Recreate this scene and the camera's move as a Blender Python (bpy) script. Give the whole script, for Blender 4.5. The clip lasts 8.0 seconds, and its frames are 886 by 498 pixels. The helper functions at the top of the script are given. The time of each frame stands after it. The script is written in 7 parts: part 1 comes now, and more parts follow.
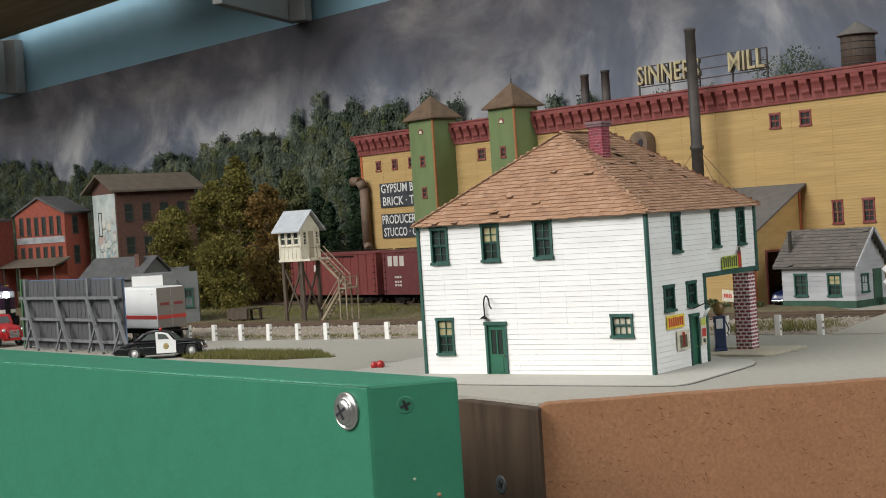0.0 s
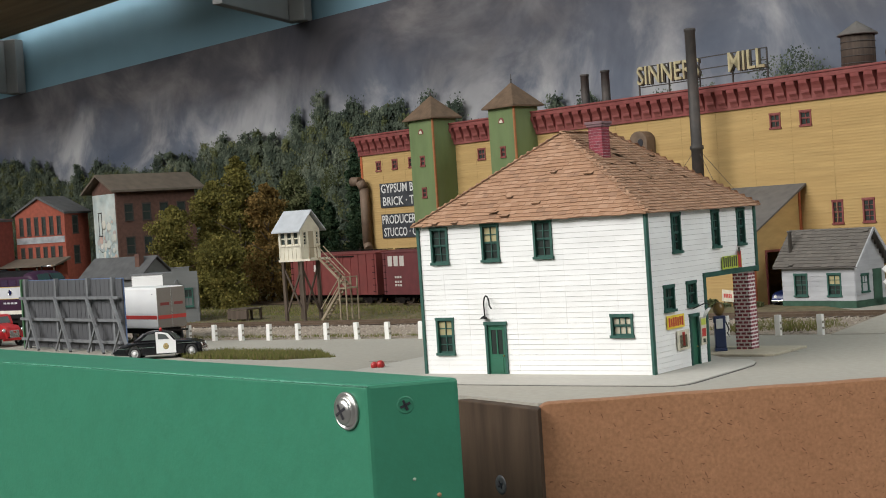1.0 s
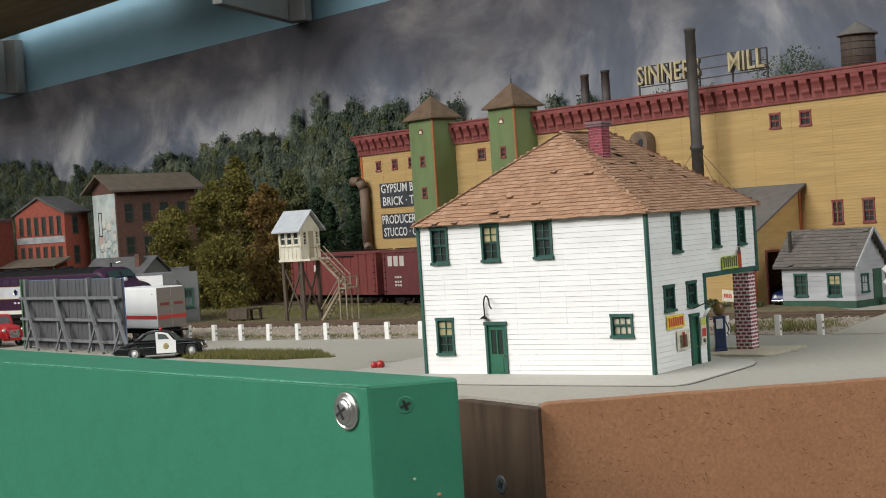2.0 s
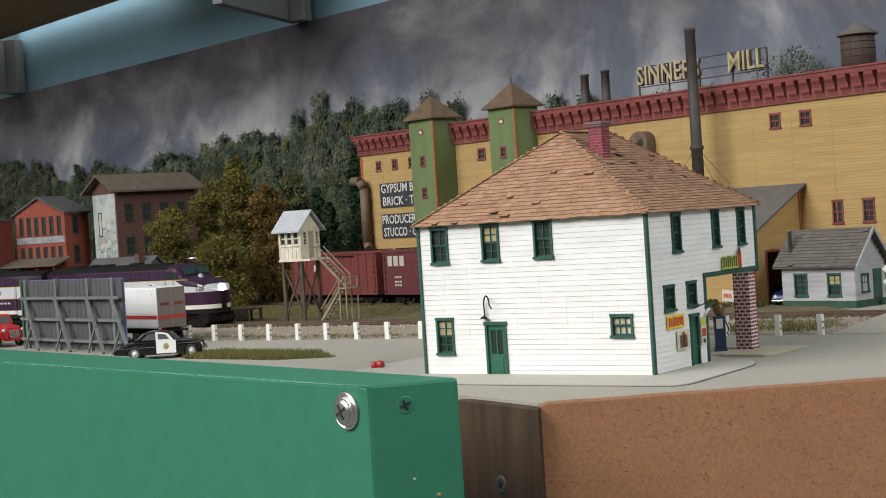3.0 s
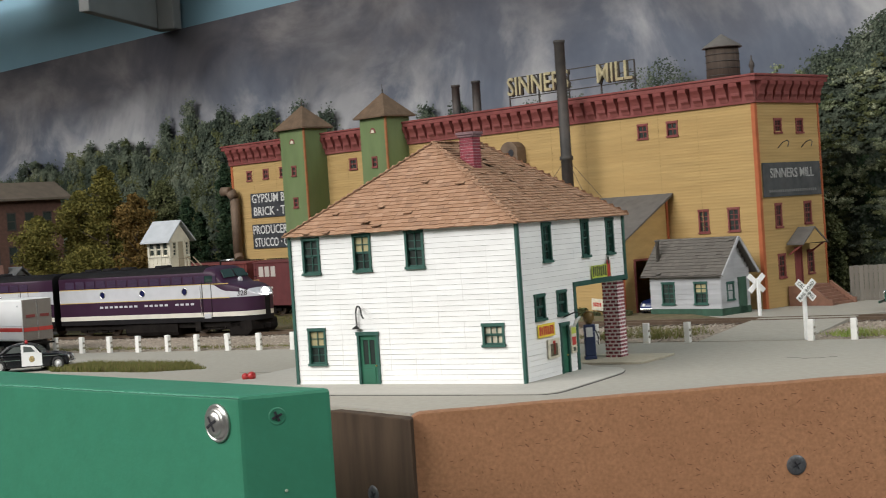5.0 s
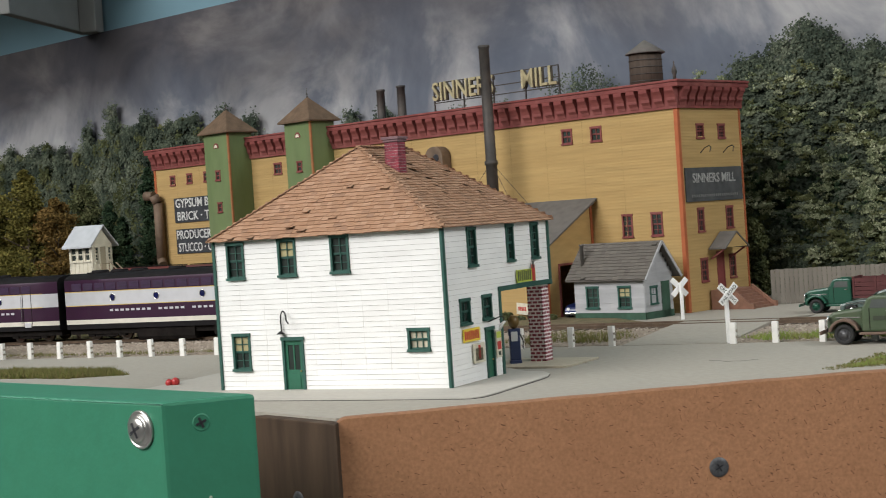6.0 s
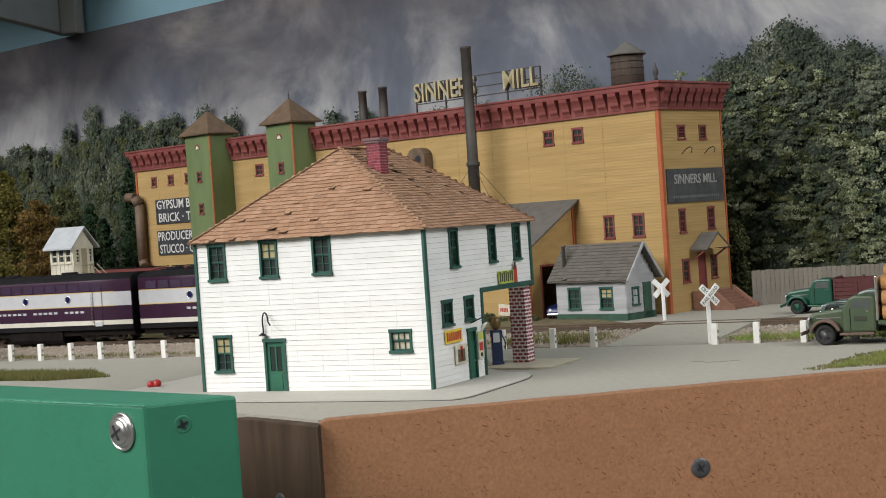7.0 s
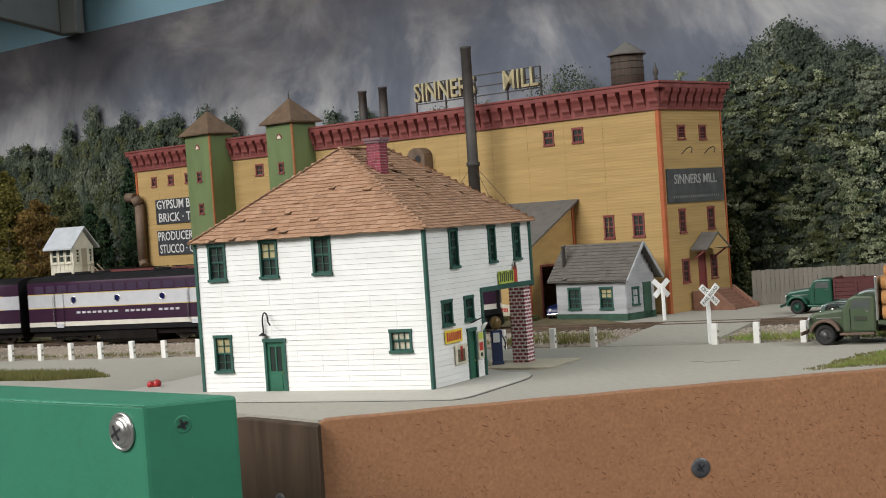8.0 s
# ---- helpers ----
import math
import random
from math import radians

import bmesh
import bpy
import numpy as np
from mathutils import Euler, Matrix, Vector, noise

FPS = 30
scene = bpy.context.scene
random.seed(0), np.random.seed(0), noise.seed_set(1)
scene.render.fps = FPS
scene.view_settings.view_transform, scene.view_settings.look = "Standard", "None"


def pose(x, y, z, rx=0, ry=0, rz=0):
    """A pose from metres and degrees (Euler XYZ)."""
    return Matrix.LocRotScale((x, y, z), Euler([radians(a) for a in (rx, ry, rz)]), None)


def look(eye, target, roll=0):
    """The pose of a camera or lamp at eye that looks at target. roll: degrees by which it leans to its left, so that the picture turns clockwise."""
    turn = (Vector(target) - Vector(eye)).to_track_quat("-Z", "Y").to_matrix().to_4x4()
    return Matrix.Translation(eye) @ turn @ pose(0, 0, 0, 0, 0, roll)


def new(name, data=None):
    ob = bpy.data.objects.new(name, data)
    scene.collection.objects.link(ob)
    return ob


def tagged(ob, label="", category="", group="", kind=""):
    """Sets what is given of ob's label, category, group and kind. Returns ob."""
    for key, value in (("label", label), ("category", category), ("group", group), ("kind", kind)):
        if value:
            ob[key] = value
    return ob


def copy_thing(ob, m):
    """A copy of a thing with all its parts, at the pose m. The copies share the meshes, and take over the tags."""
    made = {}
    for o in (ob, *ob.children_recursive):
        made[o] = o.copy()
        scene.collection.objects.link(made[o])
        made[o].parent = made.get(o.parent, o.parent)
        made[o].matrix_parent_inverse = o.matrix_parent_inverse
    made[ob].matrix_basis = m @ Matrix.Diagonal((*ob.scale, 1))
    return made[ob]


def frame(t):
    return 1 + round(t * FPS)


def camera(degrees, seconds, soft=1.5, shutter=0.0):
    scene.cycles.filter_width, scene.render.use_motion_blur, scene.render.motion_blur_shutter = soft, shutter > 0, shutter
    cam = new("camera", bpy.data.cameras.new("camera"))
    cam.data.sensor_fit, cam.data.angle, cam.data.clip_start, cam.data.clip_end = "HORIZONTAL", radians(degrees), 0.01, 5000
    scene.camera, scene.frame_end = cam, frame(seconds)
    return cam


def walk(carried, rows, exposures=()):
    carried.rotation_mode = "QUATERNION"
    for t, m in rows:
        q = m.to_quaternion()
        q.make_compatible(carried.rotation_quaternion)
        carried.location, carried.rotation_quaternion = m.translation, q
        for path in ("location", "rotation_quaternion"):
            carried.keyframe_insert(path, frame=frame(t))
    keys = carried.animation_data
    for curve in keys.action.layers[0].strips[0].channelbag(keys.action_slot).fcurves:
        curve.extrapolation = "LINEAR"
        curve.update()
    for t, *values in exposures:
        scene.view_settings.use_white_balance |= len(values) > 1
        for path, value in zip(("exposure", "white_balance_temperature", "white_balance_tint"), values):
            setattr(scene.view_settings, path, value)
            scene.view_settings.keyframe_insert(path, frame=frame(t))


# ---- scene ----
# A model railway layout at 1:87, in true metres. z = 0 is the road surface of the layout.
EYE = 0.0735
cam = camera(31.85, 8.0, soft=1.0, shutter=0.4)
TURNS = [
    (0.0, 88.925, 3.715, 3.117), (3.1, 88.925, 3.715, 3.117), (3.2, 88.926, 3.715, 3.088), (3.3, 88.937, 3.718, 2.871),
    (3.4, 88.955, 3.724, 2.418), (3.5, 88.972, 3.730, 2.041), (3.6, 88.975, 3.728, 1.804), (3.8, 88.980, 3.724, 1.512),
    (4.0, 88.983, 3.723, 1.212), (4.3, 88.986, 3.750, 0.520), (4.5, 88.988, 3.789, -0.067), (4.7, 88.986, 3.796, -0.733),
    (5.2, 88.982, 3.814, -2.180), (5.8, 88.974, 3.832, -3.898), (6.0, 88.972, 3.838, -4.387), (6.1, 88.973, 3.855, -4.636),
    (6.2, 88.974, 3.870, -4.855), (6.3, 88.974, 3.885, -5.035), (6.4, 88.974, 3.887, -5.055), (8.0, 88.974, 3.887, -5.055),
]
walk(cam, [(t, pose(0, 0, EYE, rx, ry, rz)) for t, rx, ry, rz in TURNS])

# ---- light: fluorescent tubes on the ceiling of the railway room ----
world = bpy.data.worlds.new("world")
scene.world = world
world.use_nodes = True
world.node_tree.nodes["Background"].inputs[0].default_value = (0.80, 0.88, 1.0, 1)
world.node_tree.nodes["Background"].inputs[1].default_value = 0.03
scene.view_settings.exposure = 0.0


def ceiling_lamp(x, y, z, turn, watts, size=(1.2, 0.3), tint=(1.0, 0.985, 0.972), aim=None):
    data = bpy.data.lights.new("ceiling_light", "AREA")
    data.shape, data.size, data.size_y = "RECTANGLE", size[0], size[1]
    data.energy, data.color = watts, tint
    ob = new("ceiling_light", data)
    ob.matrix_world = look((x, y, z), aim) if aim else pose(x, y, z, 0, 0, turn)
    return ob


ceiling_lamp(-1.68, -0.22, 1.30, 0, 69, (2.0, 1.1), aim=(-0.1, 1.0, 0.05))
ceiling_lamp(1.70, 0.15, 1.30, 0, 60, (1.8, 0.9), aim=(0.2, 1.0, 0.05))

# ---- materials ----
MATS = {}


def mat(name, color, rough=0.7, metal=0.0, vary=0.12, scale=60.0, bump=0.0, bump_scale=None, dirt=None, dirt_amount=0.3,
        dirt_scale=14.0, spread=0.0, emit=0.0, spec=0.5, stretch=(1, 1, 1), coord="Object"):
    """Painted or raw surface: base colour with fine grain, larger stains, slight relief and a spread from piece to piece."""
    if name in MATS:
        return MATS[name]
    m = bpy.data.materials.new(name)
    m.use_nodes = True
    nt = m.node_tree
    nd, ln = nt.nodes, nt.links
    b = nd["Principled BSDF"]
    b.inputs["Roughness"].default_value, b.inputs["Metallic"].default_value = rough, metal
    b.inputs["Specular IOR Level"].default_value = spec
    tc = nd.new("ShaderNodeTexCoord")
    mp = nd.new("ShaderNodeMapping")
    mp.inputs["Scale"].default_value = stretch
    ln.new(tc.outputs[coord], mp.inputs[0])
    n1 = nd.new("ShaderNodeTexNoise")
    n1.inputs["Scale"].default_value, n1.inputs["Detail"].default_value = scale, 5
    ln.new(mp.outputs[0], n1.inputs["Vector"])
    r1 = nd.new("ShaderNodeMapRange")
    r1.inputs["From Min"].default_value, r1.inputs["From Max"].default_value = 0.3, 0.7
    r1.inputs["To Min"].default_value, r1.inputs["To Max"].default_value = 1 - vary, 1 + vary
    ln.new(n1.outputs[0], r1.inputs[0])
    mul = nd.new("ShaderNodeVectorMath")
    mul.operation = "SCALE"
    mul.inputs[0].default_value = color[:3]
    ln.new(r1.outputs[0], mul.inputs["Scale"])
    out = mul.outputs[0]
    if spread:
        oi = nd.new("ShaderNodeObjectInfo")
        r2 = nd.new("ShaderNodeMapRange")
        r2.inputs["To Min"].default_value, r2.inputs["To Max"].default_value = 1 - spread, 1 + spread
        ln.new(oi.outputs["Random"], r2.inputs[0])
        m2 = nd.new("ShaderNodeVectorMath")
        m2.operation = "SCALE"
        ln.new(out, m2.inputs[0])
        ln.new(r2.outputs[0], m2.inputs["Scale"])
        out = m2.outputs[0]
    if dirt:
        n2 = nd.new("ShaderNodeTexNoise")
        n2.inputs["Scale"].default_value, n2.inputs["Detail"].default_value = dirt_scale, 6
        n2.inputs["Roughness"].default_value = 0.65
        ln.new(mp.outputs[0], n2.inputs["Vector"])
        r3 = nd.new("ShaderNodeMapRange")
        r3.inputs["From Min"].default_value, r3.inputs["From Max"].default_value = 0.45, 0.75
        r3.inputs["To Max"].default_value = dirt_amount
        ln.new(n2.outputs[0], r3.inputs[0])
        mx = nd.new("ShaderNodeMix")
        mx.data_type = "RGBA"
        ln.new(r3.outputs[0], mx.inputs["Factor"])
        ln.new(out, mx.inputs["A"])
        mx.inputs["B"].default_value = (*dirt[:3], 1)
        out = mx.outputs["Result"]
    ln.new(out, b.inputs["Base Color"])
    if bump:
        n3 = nd.new("ShaderNodeTexNoise")
        n3.inputs["Scale"].default_value, n3.inputs["Detail"].default_value = bump_scale or scale, 4
        ln.new(mp.outputs[0], n3.inputs["Vector"])
        bp = nd.new("ShaderNodeBump")
        bp.inputs["Strength"].default_value, bp.inputs["Distance"].default_value = 1.0, bump
        ln.new(n3.outputs[0], bp.inputs["Height"])
        ln.new(bp.outputs[0], b.inputs["Normal"])
    if emit:
        b.inputs["Emission Color"].default_value = (*color[:3], 1)
        b.inputs["Emission Strength"].default_value = emit
    MATS[name] = m
    return m


# ---- mesh helpers ----
def mesh_of(name, bm, material):
    me = bpy.data.meshes.new(name)
    bmesh.ops.recalc_face_normals(bm, faces=bm.faces)
    bm.to_mesh(me)
    bm.free()
    for m in (material if isinstance(material, (list, tuple)) else [material]):
        me.materials.append(m)
    return me


def thing(name, m=None, label="", category="", group="", kind=""):
    ob = new(name)
    ob.empty_display_size = 0.01
    if m is not None:
        ob.matrix_world = m
    return tagged(ob, label, category, group, kind)


def part(name, bm, material, parent=None, label="", at=None):
    ob = new(name, bm if isinstance(bm, bpy.types.Mesh) else mesh_of(name, bm, material))
    ob.parent = parent
    if at is not None:
        ob.matrix_basis = at
    return tagged(ob, label)


def solid(name, bm, material, m=None, label="", category="", group="", kind=""):
    ob = new(name, bm if isinstance(bm, bpy.types.Mesh) else mesh_of(name, bm, material))
    if m is not None:
        ob.matrix_world = m
    return tagged(ob, label, category, group, kind)


def add_box(bm, x0, y0, z0, x1, y1, z1, bevel=0.0, m=None):
    sub = bmesh.new() if bevel else bm
    vs = [sub.verts.new(p) for p in ((x0, y0, z0), (x1, y0, z0), (x1, y1, z0), (x0, y1, z0), (x0, y0, z1), (x1, y0, z1), (x1, y1, z1), (x0, y1, z1))]
    for f in ((0, 3, 2, 1), (4, 5, 6, 7), (0, 1, 5, 4), (1, 2, 6, 5), (2, 3, 7, 6), (3, 0, 4, 7)):
        sub.faces.new([vs[i] for i in f])
    if bevel:
        bmesh.ops.bevel(sub, geom=sub.edges[:], offset=bevel, segments=2, affect="EDGES", profile=0.6)
        join(bm, sub, m)
    elif m is not None:
        bmesh.ops.transform(bm, matrix=m, verts=vs)
    return bm


def join(bm, sub, m=None):
    made = {}
    for v in sub.verts:
        made[v] = bm.verts.new(m @ v.co if m is not None else v.co)
    for f in sub.faces:
        nf = bm.faces.new([made[v] for v in f.verts])
        nf.smooth, nf.material_index = f.smooth, f.material_index
    sub.free()


def box(x0, y0, z0, x1, y1, z1, bevel=0.0):
    return add_box(bmesh.new(), x0, y0, z0, x1, y1, z1, bevel)


def add_prism(bm, outline, d0, d1, axis="z", bevel=0.0):
    """A flat outline (two coordinates a corner) pushed from d0 to d1 along an axis."""
    put = {"z": lambda a, b, d: (a, b, d), "y": lambda a, b, d: (a, d, b), "x": lambda a, b, d: (d, a, b)}[axis]
    sub = bmesh.new()
    lo = [sub.verts.new(put(a, b, d0)) for a, b in outline]
    hi = [sub.verts.new(put(a, b, d1)) for a, b in outline]
    sub.faces.new(lo[::-1])
    sub.faces.new(hi)
    n = len(lo)
    for i in range(n):
        sub.faces.new((lo[i], lo[(i + 1) % n], hi[(i + 1) % n], hi[i]))
    bmesh.ops.recalc_face_normals(sub, faces=sub.faces)
    if bevel:
        bmesh.ops.bevel(sub, geom=sub.edges[:], offset=bevel, segments=2, affect="EDGES", profile=0.6)
    join(bm, sub)
    return bm


def prism(outline, d0, d1, axis="z", bevel=0.0):
    return add_prism(bmesh.new(), outline, d0, d1, axis, bevel)


def add_tube(bm, a, b, r0, r1=None, n=10, caps=True):
    """A round bar from a to b, tapering from r0 to r1."""
    a, b = Vector(a), Vector(b)
    r1 = r0 if r1 is None else r1
    q = (b - a).to_track_quat("Z", "Y")
    rings = []
    for p, r in ((a, r0), (b, r1)):
        rings.append([bm.verts.new(p + q @ Vector((r * math.cos(2 * math.pi * i / n), r * math.sin(2 * math.pi * i / n), 0))) for i in range(n)])
    for i in range(n):
        f = bm.faces.new((rings[0][i], rings[0][(i + 1) % n], rings[1][(i + 1) % n], rings[1][i]))
        f.smooth = n > 6
    if caps:
        bm.faces.new(rings[0][::-1])
        bm.faces.new(rings[1])
    return bm


def tube(a, b, r0, r1=None, n=10):
    return add_tube(bmesh.new(), a, b, r0, r1, n)


def add_lathe(bm, profile, n=20, m=None):
    """Radius and height pairs turned round the z axis."""
    rings = []
    for r, z in profile:
        ps = [Vector((r * math.cos(2 * math.pi * i / n), r * math.sin(2 * math.pi * i / n), z)) for i in range(n)]
        rings.append([bm.verts.new(m @ p if m is not None else p) for p in ps])
    for k in range(len(rings) - 1):
        for i in range(n):
            f = bm.faces.new((rings[k][i], rings[k][(i + 1) % n], rings[k + 1][(i + 1) % n], rings[k + 1][i]))
            f.smooth = True
    bm.faces.new(rings[0][::-1])
    bm.faces.new(rings[-1])
    return bm


def lathe(profile, n=20, m=None):
    return add_lathe(bmesh.new(), profile, n, m)


def add_bar(bm, a, b, w, h):
    """A square bar from a to b."""
    a, b = Vector(a), Vector(b)
    q = (b - a).to_track_quat("Y", "Z")
    n = (b - a).length
    vs = [bm.verts.new(a + q @ Vector(p)) for p in ((-w / 2, 0, -h / 2), (w / 2, 0, -h / 2), (w / 2, n, -h / 2), (-w / 2, n, -h / 2), (-w / 2, 0, h / 2), (w / 2, 0, h / 2), (w / 2, n, h / 2), (-w / 2, n, h / 2))]
    for f in ((0, 3, 2, 1), (4, 5, 6, 7), (0, 1, 5, 4), (1, 2, 6, 5), (2, 3, 7, 6), (3, 0, 4, 7)):
        bm.faces.new([vs[i] for i in f])
    return bm


def bar(a, b, w, h):
    return add_bar(bmesh.new(), a, b, w, h)


def wire(name, points, r, material, parent):
    """A bent wire through points."""
    cu = bpy.data.curves.new(name, "CURVE")
    cu.dimensions, cu.bevel_depth, cu.bevel_resolution = "3D", r, 2
    sp = cu.splines.new("POLY")
    sp.points.add(len(points) - 1)
    for p, co in zip(sp.points, points):
        p.co = (*co, 1)
    cu.materials.append(material)
    ob = new(name, cu)
    ob.parent = parent
    return ob


def lettering(name, text, size, material, parent, at, width=None, depth=0.0001, spacing=1.0, bold=0.0):
    """Words in the built-in font as a thin solid, centred on its pose, facing the pose's +z."""
    cu = bpy.data.curves.new(name, "FONT")
    cu.body, cu.size, cu.extrude, cu.align_x, cu.align_y = text, size, depth, "CENTER", "CENTER"
    cu.space_character, cu.resolution_u, cu.offset = spacing, 2, bold
    cu.materials.append(material)
    ob = new(name, cu)
    ob.parent = parent
    if width:
        bpy.context.view_layer.update()
        ob.matrix_basis = at @ Matrix.Diagonal((width / max(ob.dimensions.x, 1e-6), 1, 1, 1))
    else:
        ob.matrix_basis = at
    return ob


# ---- surfaces of this place ----
M_road = mat("road_concrete", (0.35, 0.328, 0.280), 0.95, vary=0.06, scale=300, bump=0.0002, bump_scale=900, dirt=(0.30, 0.29, 0.26), dirt_amount=0.45, dirt_scale=9, spec=0.2)
M_pave = mat("pavement_concrete", (0.43, 0.41, 0.365), 0.95, vary=0.05, scale=350, dirt=(0.36, 0.34, 0.31), dirt_amount=0.35, dirt_scale=20, spec=0.2)
M_dirt = mat("yard_earth", (0.155, 0.128, 0.080), 1.0, vary=0.3, scale=180, bump=0.0008, bump_scale=400, dirt=(0.075, 0.105, 0.032), dirt_amount=0.7, dirt_scale=14, spec=0.1)
M_ballast = mat("ballast_stone", (0.30, 0.25, 0.20), 1.0, vary=0.35, scale=500, bump=0.0006, bump_scale=900, spec=0.1)
M_rail = mat("weathered_rail", (0.13, 0.09, 0.06), 0.6, 0.4, vary=0.2, scale=200)
M_tie = mat("sleeper_wood", (0.07, 0.05, 0.035), 0.9, vary=0.3, scale=300, spread=0.3)
M_hard = mat("hardboard", (0.375, 0.187, 0.096), 0.75, vary=0.17, scale=700, dirt=(0.29, 0.135, 0.066), dirt_amount=0.45, dirt_scale=26, bump=0.00015, bump_scale=600, spec=0.25)
M_hardedge = mat("hardboard_edge", (0.27, 0.135, 0.072), 0.9, vary=0.15, scale=400)
M_fleck = mat("hardboard_fibre", (0.18, 0.080, 0.040), 0.9, vary=0.3, scale=90)
M_oldwood = mat("stained_board", (0.055, 0.036, 0.024), 0.75, vary=0.28, scale=110, stretch=(1, 1, 0.12), dirt=(0.11, 0.072, 0.046), dirt_amount=0.6, dirt_scale=70, spec=0.2)
M_green = mat("green_enamel", (0.038, 0.195, 0.113), 0.42, vary=0.05, scale=90, dirt=(0.042, 0.225, 0.138), dirt_amount=0.5, dirt_scale=200, bump=0.00008, bump_scale=500, spec=0.4)
M_chip = mat("chipped_paint", (0.35, 0.42, 0.32), 0.8)
M_steel = mat("screw_steel", (0.62, 0.60, 0.57), 0.28, 0.9, vary=0.06)
M_blacksteel = mat("black_screw", (0.11, 0.11, 0.115), 0.45, 0.5, vary=0.25, scale=900)
M_recess = mat("screw_recess", (0.02, 0.02, 0.025), 0.6)
M_ply = mat("plywood", (0.27, 0.18, 0.095), 0.8, vary=0.25, scale=9, stretch=(0.4, 6, 1), dirt=(0.22, 0.13, 0.06), dirt_amount=0.5, dirt_scale=5)
M_joist = mat("grey_painted_joist", (0.15, 0.155, 0.15), 0.7, vary=0.08, scale=30, dirt=(0.19, 0.19, 0.175), dirt_amount=0.4)
M_bluewall = mat("sky_blue_wall_paint", (0.16, 0.275, 0.33), 0.7, vary=0.05, scale=12, spec=0.3)
M_room = mat("room_wall_paint", (0.58, 0.56, 0.53), 0.9, vary=0.04, scale=4)
M_ceil = mat("ceiling_paint", (0.78, 0.78, 0.76), 0.9, vary=0.03, scale=4)
M_floor = mat("room_carpet", (0.24, 0.235, 0.23), 1.0, vary=0.2, scale=40)


def painted_sky():
    """Printed storm sky: heavy grey cloud with upright streaks above, broken pale cloud and blue lower down."""
    m = bpy.data.materials.new("painted_sky")
    m.use_nodes = True
    nd, ln = m.node_tree.nodes, m.node_tree.links
    b = nd["Principled BSDF"]
    b.inputs["Roughness"].default_value, b.inputs["Specular IOR Level"].default_value = 0.85, 0.2
    tc = nd.new("ShaderNodeTexCoord")

    def noise_at(scale, stretch, detail=6, rough=0.6, dist=0.0, loc=(0, 0, 0)):
        mp = nd.new("ShaderNodeMapping")
        mp.inputs["Scale"].default_value, mp.inputs["Location"].default_value = stretch, loc
        ln.new(tc.outputs["Object"], mp.inputs[0])
        n = nd.new("ShaderNodeTexNoise")
        n.inputs["Scale"].default_value, n.inputs["Detail"].default_value = scale, detail
        n.inputs["Roughness"].default_value, n.inputs["Distortion"].default_value = rough, dist
        ln.new(mp.outputs[0], n.inputs["Vector"])
        return n.outputs[0]

    def ramp(src, *stops):
        r = nd.new("ShaderNodeValToRGB")
        while len(r.color_ramp.elements) < len(stops):
            r.color_ramp.elements.new(0.5)
        for e, (p, c) in zip(r.color_ramp.elements, stops):
            e.position, e.color = p, (*c, 1)
        ln.new(src, r.inputs[0])
        return r.outputs[0]

    def mix(a, c, f, kind="MIX"):
        x = nd.new("ShaderNodeMix")
        x.data_type, x.blend_type = "RGBA", kind
        for s, key in ((a, "A"), (c, "B"), (f, "Factor")):
            if isinstance(s, (int, float)):
                x.inputs[key].default_value = s
            elif isinstance(s, tuple):
                x.inputs[key].default_value = (*s, 1)
            else:
                ln.new(s, x.inputs[key])
        return x.outputs["Result"]

    heavy = ramp(noise_at(6.5, (0.8, 1, 1.25), 7, 0.6, 0.7), (0.34, (0.052, 0.052, 0.064)), (0.5, (0.086, 0.082, 0.089)), (0.66, (0.155, 0.146, 0.148)))
    pale = ramp(noise_at(6, (1, 1, 1.1), 7, 0.6, 0.5, (3, 1, 0)), (0.36, (0.086, 0.104, 0.142)), (0.5, (0.146, 0.162, 0.198)), (0.64, (0.39, 0.39, 0.395)))
    sep = nd.new("ShaderNodeSeparateXYZ")
    ln.new(tc.outputs["Object"], sep.inputs[0])
    wob = nd.new("ShaderNodeMath")
    wob.operation = "MULTIPLY_ADD"
    ln.new(noise_at(5, (0.8, 1, 1.0), 5, 0.55, 0.5, (7, 0, 2)), wob.inputs[0])
    wob.inputs[1].default_value = 0.22
    ln.new(sep.outputs["Z"], wob.inputs[2])
    band = nd.new("ShaderNodeMapRange")
    band.inputs["From Min"].default_value, band.inputs["From Max"].default_value = 0.305, 0.40
    east = nd.new("ShaderNodeMapRange")
    east.inputs["From Min"].default_value, east.inputs["From Max"].default_value = -0.35, 0.10
    east.inputs["To Min"].default_value, east.inputs["To Max"].default_value = 0.0, -0.035
    ln.new(sep.outputs["X"], east.inputs[0])
    lift = nd.new("ShaderNodeMath")
    lift.operation = "ADD"
    ln.new(wob.outputs[0], lift.inputs[0])
    ln.new(east.outputs[0], lift.inputs[1])
    ln.new(lift.outputs[0], band.inputs[0])
    col = mix(pale, heavy, band.outputs[0])
    streak = ramp(noise_at(14, (1, 1, 0.9), 5, 0.6, 0.5), (0.4, (0.88, 0.88, 0.90)), (0.62, (1.08, 1.07, 1.07)))
    col = mix(col, streak, 0.5, "MULTIPLY")
    ln.new(col, b.inputs["Base Color"])
    return m


M_sky = painted_sky()

# ---- frames of reference: house, mill, and the railway line ----
HOUSE = pose(0.0502, 0.6737, 0, 0, 0, -32.6)
MILL = pose(0.2431, 1.0387, 0, 0, 0, -48.3)
LINE = pose(0.0244, 1.0200, 0, 0, 0, -32.6)

